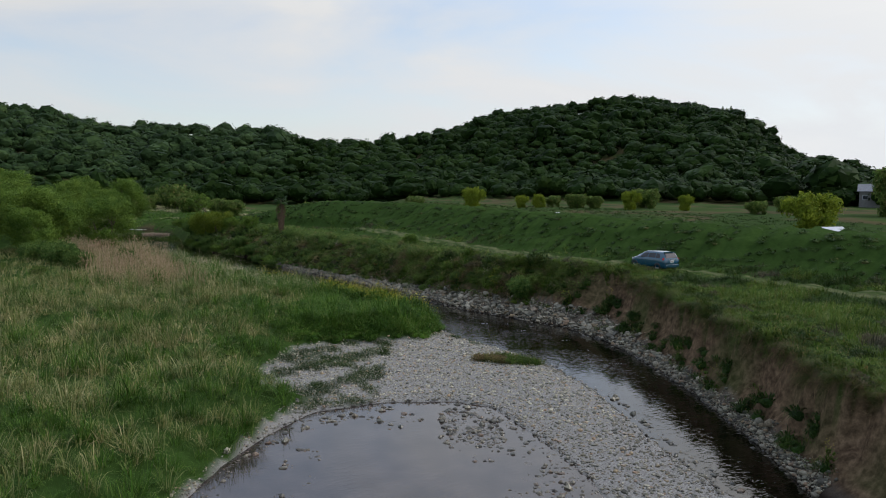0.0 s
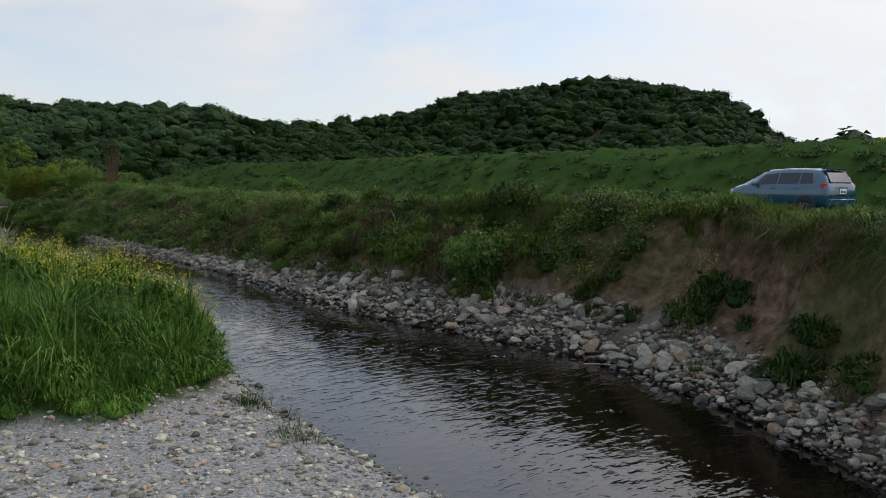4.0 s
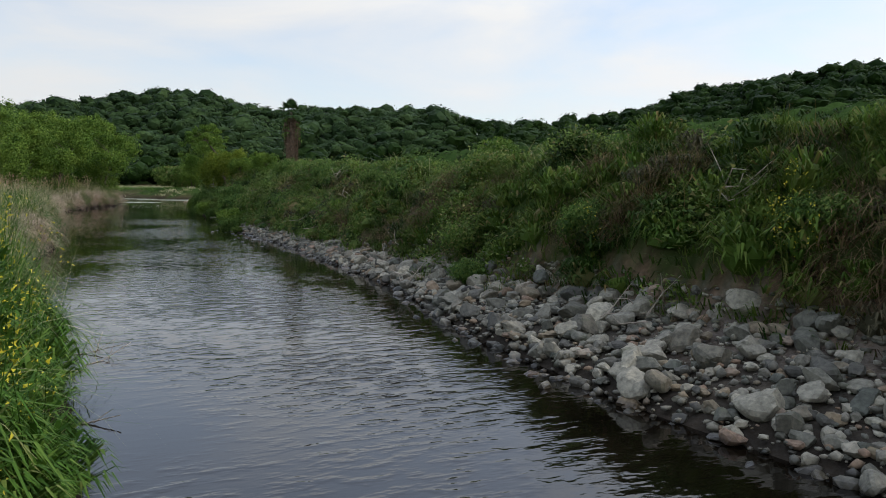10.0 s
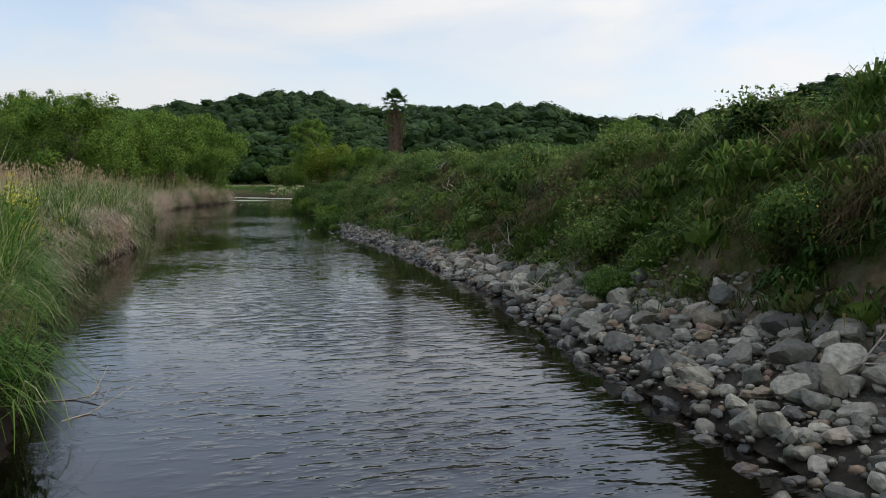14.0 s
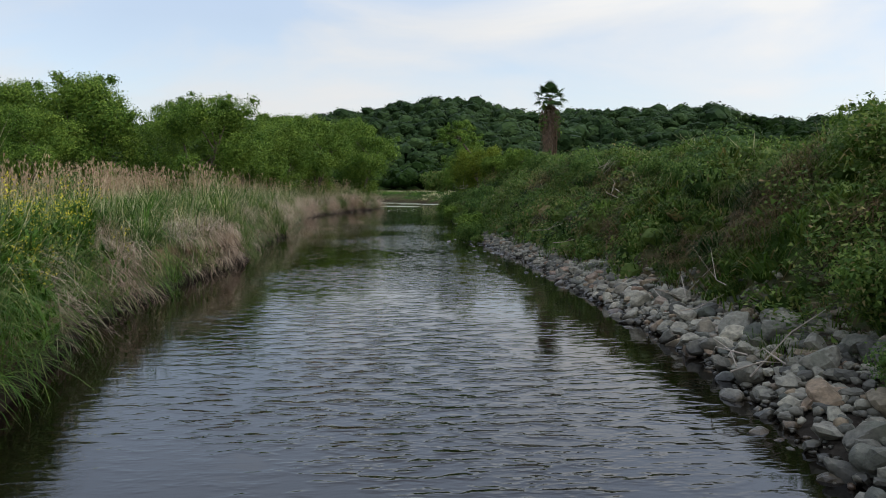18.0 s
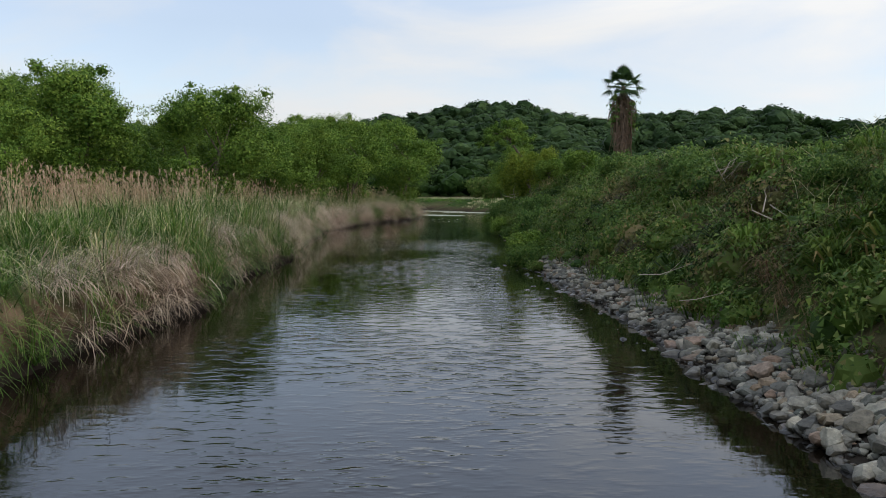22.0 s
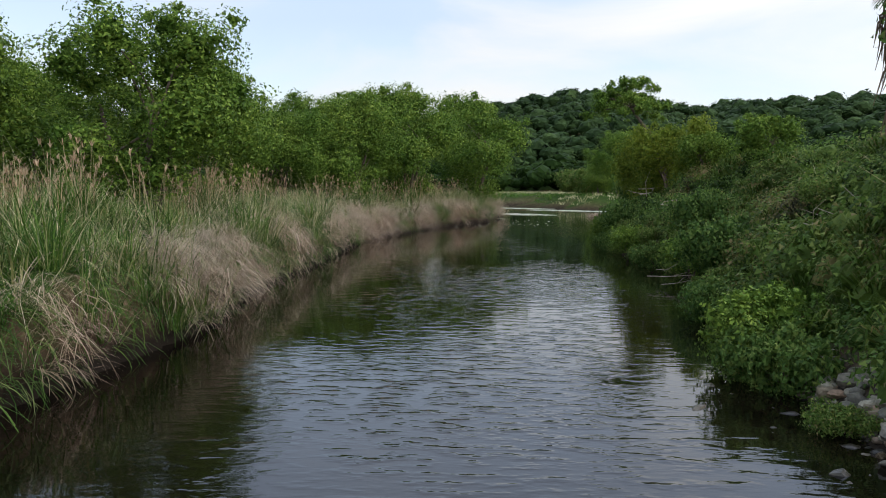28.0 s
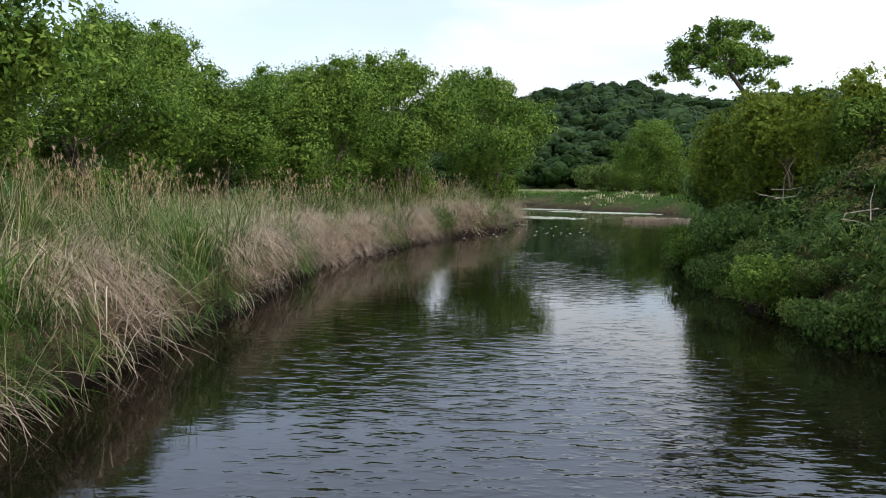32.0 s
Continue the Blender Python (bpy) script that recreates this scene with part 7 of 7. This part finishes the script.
# ---------------------------------------------------------------- beyond the embankment
def gable(root, L, W, z0, z1, mat, over=0.3, name="roof"):
    """A pitched roof with thickness: two slabs meeting at the ridge."""
    for sgn in (1, -1):
        bm = bmesh.new()
        y0, y1 = 0.0, sgn * (W / 2 + over)
        drop = (z1 - z0) * over / (W / 2)
        pts = [(-L / 2 - over, y0, z1), (L / 2 + over, y0, z1), (L / 2 + over, y1, z0 - drop), (-L / 2 - over, y1, z0 - drop)]
        a, b = [bm.verts.new(p) for p in pts], [bm.verts.new((p[0], p[1], p[2] - 0.12)) for p in pts]
        bm.faces.new(a)
        bm.faces.new(b[::-1])
        for j in range(4):
            bm.faces.new((a[j], b[j], b[(j + 1) % 4], a[(j + 1) % 4]))
        bmesh.ops.recalc_face_normals(bm, faces=bm.faces)
        part(name, bm, mat, root)


M_ROOF = plain("sheet_metal_roof", (0.40, 0.42, 0.45), 0.5, 0.2, vary=0.12, scale=1.5)
M_TILE = plain("roof_tiles", (0.16, 0.17, 0.19), 0.7, vary=0.25, scale=3)
M_WALL = plain("plaster_wall", (0.16, 0.16, 0.155), 0.85, vary=0.15, scale=1.5, bump=0.1)
M_DARK = plain("dark_pane", (0.03, 0.035, 0.04), 0.1, vary=0.1)
M_WOODWALL = plain("weathered_boards", (0.20, 0.16, 0.12), 0.85, vary=0.35, scale=4)


def shed():
    root = tagged(new("field_shed"), "low wooden field shed with a pale sheet metal roof", "shed")
    for x in (-1.9, 1.9):
        for y in (-1.3, 1.3):
            part("post", solid_box(0.14, 0.14, 1.9, (x, y, 0.9), 0.02), M_WOODWALL, root)
    part("back_wall", solid_box(3.9, 0.06, 1.7, (0, 1.33, 0.85), 0.01), M_WOODWALL, root)
    part("side_wall", solid_box(0.06, 2.6, 1.7, (1.93, 0, 0.85), 0.01), M_WOODWALL, root)
    gable(root, 4.0, 2.9, 1.75, 2.45, M_ROOF, 0.35)
    root.matrix_basis = pose(38.2, 77.5, h1(38.2, 77.5) - 0.05, 0, 0, 20) @ Matrix.Diagonal((0.66, 0.66, 0.78, 1))
    return root


shed()


def house(x, y, yaw, L, W, hh, rise):
    root = tagged(new("house"), "distant grey house with dark tiled roof below the woods", "house")
    part("wall", solid_box(L, W, hh, (0, 0, hh / 2), 0.02), M_WALL, root)
    bm = bmesh.new()
    a = [bm.verts.new(p) for p in ((-L / 2, -W / 2, hh), (-L / 2, W / 2, hh), (-L / 2, 0, hh + rise), (L / 2, -W / 2, hh), (L / 2, W / 2, hh), (L / 2, 0, hh + rise))]
    for f in ((0, 2, 1), (3, 4, 5), (0, 3, 5, 2), (1, 2, 5, 4), (0, 1, 4, 3)):
        bm.faces.new([a[k] for k in f])
    bmesh.ops.recalc_face_normals(bm, faces=bm.faces)
    part("gable", bm, M_WALL, root)
    gable(root, L, W, hh + 0.1, hh + rise + 0.1, M_TILE, 0.5)
    for k in range(3):
        win = part("window", solid_box(1.3, 0.08, 1.1, (-L / 2 + (k + 0.5) * L / 3, -W / 2 - 0.03, hh * 0.6), 0.01), M_ROOF, root)
        part("pane", solid_box(1.1, 0.04, 0.9, (-L / 2 + (k + 0.5) * L / 3, -W / 2 - 0.075, hh * 0.6), 0.005), M_DARK, win)
    root.matrix_basis = pose(x, y, h1(x, y) - 0.1, 0, 0, yaw)


house(108, 196, -30, 8, 5.5, 4.4, 1.5)
house(121, 188, 40, 6.5, 5, 3.0, 1.4)


def row_cover(x, y, yaw, length):
    """White film over a low crop row, on hoops."""
    rows = []
    for i in range(25):
        f = i / 24
        s = 1 + 0.06 * math.sin(i * 2.1)
        rows.append([(length * (f - 0.5), 0.55 * s * math.cos(a), 0.02 + 0.42 * s * math.sin(a)) for a in np.linspace(0, math.pi, 9)])
    V, Q = strip_mesh(rows)
    root = tagged(new("crop_cover"), "long white plastic film cover over a crop row", "crop cover", group="crop covers in the field")
    piece("film", mesh_of("film", V, quads=Q, mats=[M_FILM], smooth=True), root)
    for k in range(9):
        hoop = [(length * (k / 8 - 0.5), 0.57 * math.cos(a), 0.02 + 0.44 * math.sin(a)) for a in np.linspace(0, math.pi, 9)]
        V, T, _ = tube(hoop, [0.015] * 9, 5)
        piece("hoop", mesh_of("hoop", V, tris=T, mats=[M_TWIG]), root)
    root.matrix_basis = pose(x, y, h1(x, y), 0, 0, yaw)
    return root


M_FILM = plain("white_film", (0.75, 0.76, 0.76), 0.35, vary=0.1, scale=2)
for k in range(4):
    row_cover(13.5 + 0.4 * k, 141 + 1.7 * k, -8, 15 - k)


# ---------------------------------------------------------------- far water meadow and floating weed
def far_meadow():
    x, y = scatter(9000, -150, -40, 145, 255)
    dR, dL = side_dist(x, y, RIGHT_WATER), -side_dist(x, y, LEFT_WATER)
    k = (dR > 0.3) & (dR < 55)
    x, y = x[k], y[k]
    tan = (wobble(x, y, 0.09, 2) > 0.35) | (y - 0.25 * x > 228)
    lay("water_meadow", TUFT_WIDE, x[~tan], y[~tan], rng.uniform(1.0, 1.9, (~tan).sum()), [M_GRASS_LUSH], "bright low marsh grass beside the upper river", "grass")
    lay("far_reeds", TUFT_WIDE, x[tan], y[tan], rng.uniform(1.0, 1.7, tan.sum()), [M_PALE], "pale dry reeds at the far bend", "reeds")


far_meadow()


def floating_weed():
    """Rafts of pale floating leaves and scum."""
    bits, r = [], np.random.default_rng(41)
    for cx, cy, rx, ry, n in [(-62, 141, 4.5, 1.8, 420), (-64, 154, 6, 1.6, 620), (-78, 158, 9, 1.8, 600), (-58, 131, 2.5, 1.5, 70), (-52, 124, 5, 7, 60)]:
        a = r.uniform(0, 6.3, n)
        d = np.sqrt(r.uniform(0, 1, n))
        for i in range(n):
            s = r.uniform(0.08, 0.24) * (0.35 if cy == 124 else 1.0)
            x, y = cx + math.cos(a[i]) * d[i] * rx, cy + math.sin(a[i]) * d[i] * ry
            ang = np.arange(7) * 2 * math.pi / 7 + r.uniform(0, 1)
            rad = s * r.uniform(0.6, 1.1, 7)
            rim = np.stack([x + np.cos(ang) * rad, y + np.sin(ang) * rad, np.full(7, 0.012)], -1)
            V = np.concatenate([[(x, y, 0.02)], rim, rim - (0, 0, 0.02)])
            T = [(0, j + 1, (j + 1) % 7 + 1) for j in range(7)] + [(j + 1, j + 8, (j + 1) % 7 + 8) for j in range(7)] + [(j + 1, (j + 1) % 7 + 8, (j + 1) % 7 + 1) for j in range(7)]
            bits.append((V, np.array(T), np.zeros(len(T), int)))
    V, T, _ = join(*bits)
    m = foliage("floating_leaves", [(0.0, (0.22, 0.26, 0.15)), (0.6, (0.42, 0.44, 0.34)), (1.0, (0.55, 0.55, 0.50))], patch=0.1, through_light=0.0)
    tagged(new("floating_weed", mesh_of("floating_weed", V, tris=T, mats=[m])), "rafts of pale floating water weed on the still river", "water weed", kind="stuff")


floating_weed()


def white_water():
    """Small broken crests where the shallow water runs over stones."""
    bits, r = [], np.random.default_rng(43)
    V0, T0 = ico(1)
    for cx, cy, n, sp in [(3.0, 55.1, 26, 0.28), (4.6, 55.0, 24, 0.3), (6.2, 54.3, 16, 0.35), (7.8, 49.4, 16, 0.3), (5.6, 52.6, 12, 0.5), (8.3, 46.5, 12, 0.4), (9.6, 43.0, 12, 0.5), (1.8, 57.4, 10, 0.5)]:
        for i in range(n):
            s = r.uniform(0.006, 0.02) * r.uniform(0.4, 1.0)
            c = np.array([cx + r.normal(0, sp * 0.55), cy + r.normal(0, sp * 0.2), 0.004])
            bits.append((V0 * (s * 1.8, s, s * 0.5) * r.uniform(0.8, 1.2, (len(V0), 1)) + c, T0, np.zeros(len(T0), int)))
    V, T, _ = join(*bits)
    tagged(new("white_water", mesh_of("white_water", V, tris=T, mats=[plain("foam", (0.5, 0.52, 0.54), 0.5, vary=0.2)], smooth=True)), "small white splashes where the river breaks over stones", "foam", kind="stuff")


white_water()


def sandbar():
    """A low tuft-grown bar in the upper river."""
    n = 160
    a, d = rng.uniform(0, 6.3, n), np.sqrt(rng.uniform(0, 1, n))
    x, y = -51.5 + np.cos(a) * d * 2.4, 141.0 + np.sin(a) * d * 1.2
    p = np.stack([x, y, np.full(n, 0.02)], -1)
    V, T, mi = spread(TUFT_FINE, p, rng.uniform(0, 6.3, n), rng.uniform(0.6, 1.3, n))
    tagged(new("sedge_tufts", mesh_of("sedge_tufts", V, tris=T, mats=[M_STRAW], mi=mi)), "brown sedge tufts on a low bar in the river", "sedge", kind="stuff")


sandbar()

# rounded willows at the far bend
willow = make_tree("willow_bush", 81, 5.0, 4.2, 6000, 0.4, M_LEAF_BUSH, "rounded grey-green willow bush at the far river bend", "bush", stems=3, low=0.02)
put(willow, -92, 214, 0, 1.1)
for x, y, s in [(-80, 212, 0.8), (-66, 205, 0.9), (-104, 226, 0.7), (-118, 238, 1.0), (-54, 192, 0.7), (-76, 226, 1.2)]:
    more(willow, x, y, x * 17 % 360, s).name = "willow_bush"


# conifers on the ridge
def conifer(seed):
    r = np.random.default_rng(seed)
    root = tagged(new("conifer"), "dark conifer standing above the ridge woodland", "tree")
    V, T, _ = tube([(0, 0, 0), (0, 0, 6), (0, 0, 12)], (0.3, 0.2, 0.05), 6)
    piece("trunk", mesh_of("trunk", V, tris=T, mats=[M_BARK], smooth=True), root)
    n = 1500
    z = r.uniform(2.5, 12.2, n)
    a, w = r.uniform(0, 6.3, n), (12.4 - z) * 0.62 * (0.75 + 0.35 * np.sin(z * 3.2))
    rad = w * np.sqrt(r.uniform(0.1, 1, n))
    c = np.stack([np.cos(a) * rad, np.sin(a) * rad, z - 0.25 * rad], -1)
    tri = (c[:, None, :] + r.normal(0, 0.28, (n, 3, 3)) * (1, 1, 0.5)).reshape(-1, 3)
    piece("crown", mesh_of("crown", tri, tris=np.arange(3 * n).reshape(n, 3), mats=[M_LEAF_DARK]), root)
    return root


con = conifer(91)
ridge = [(20.2, 398, 0.7), (20.8, 396, 0.65), (22.2, 394, 0.8), (22.8, 394, 0.85), (22.5, 392, 0.7), (16.6, 402, 0.65), (-4.2, 352, 0.55), (-3.6, 354, 0.6)]
for i, (b, rr, sc) in enumerate(ridge):
    x, y = rr * math.sin(radians(b)), 60 + rr * math.cos(radians(b))
    if i == 0:
        put(con, x, y, 0, sc)
    else:
        more(con, x, y, b * 40, sc).name = "conifer"
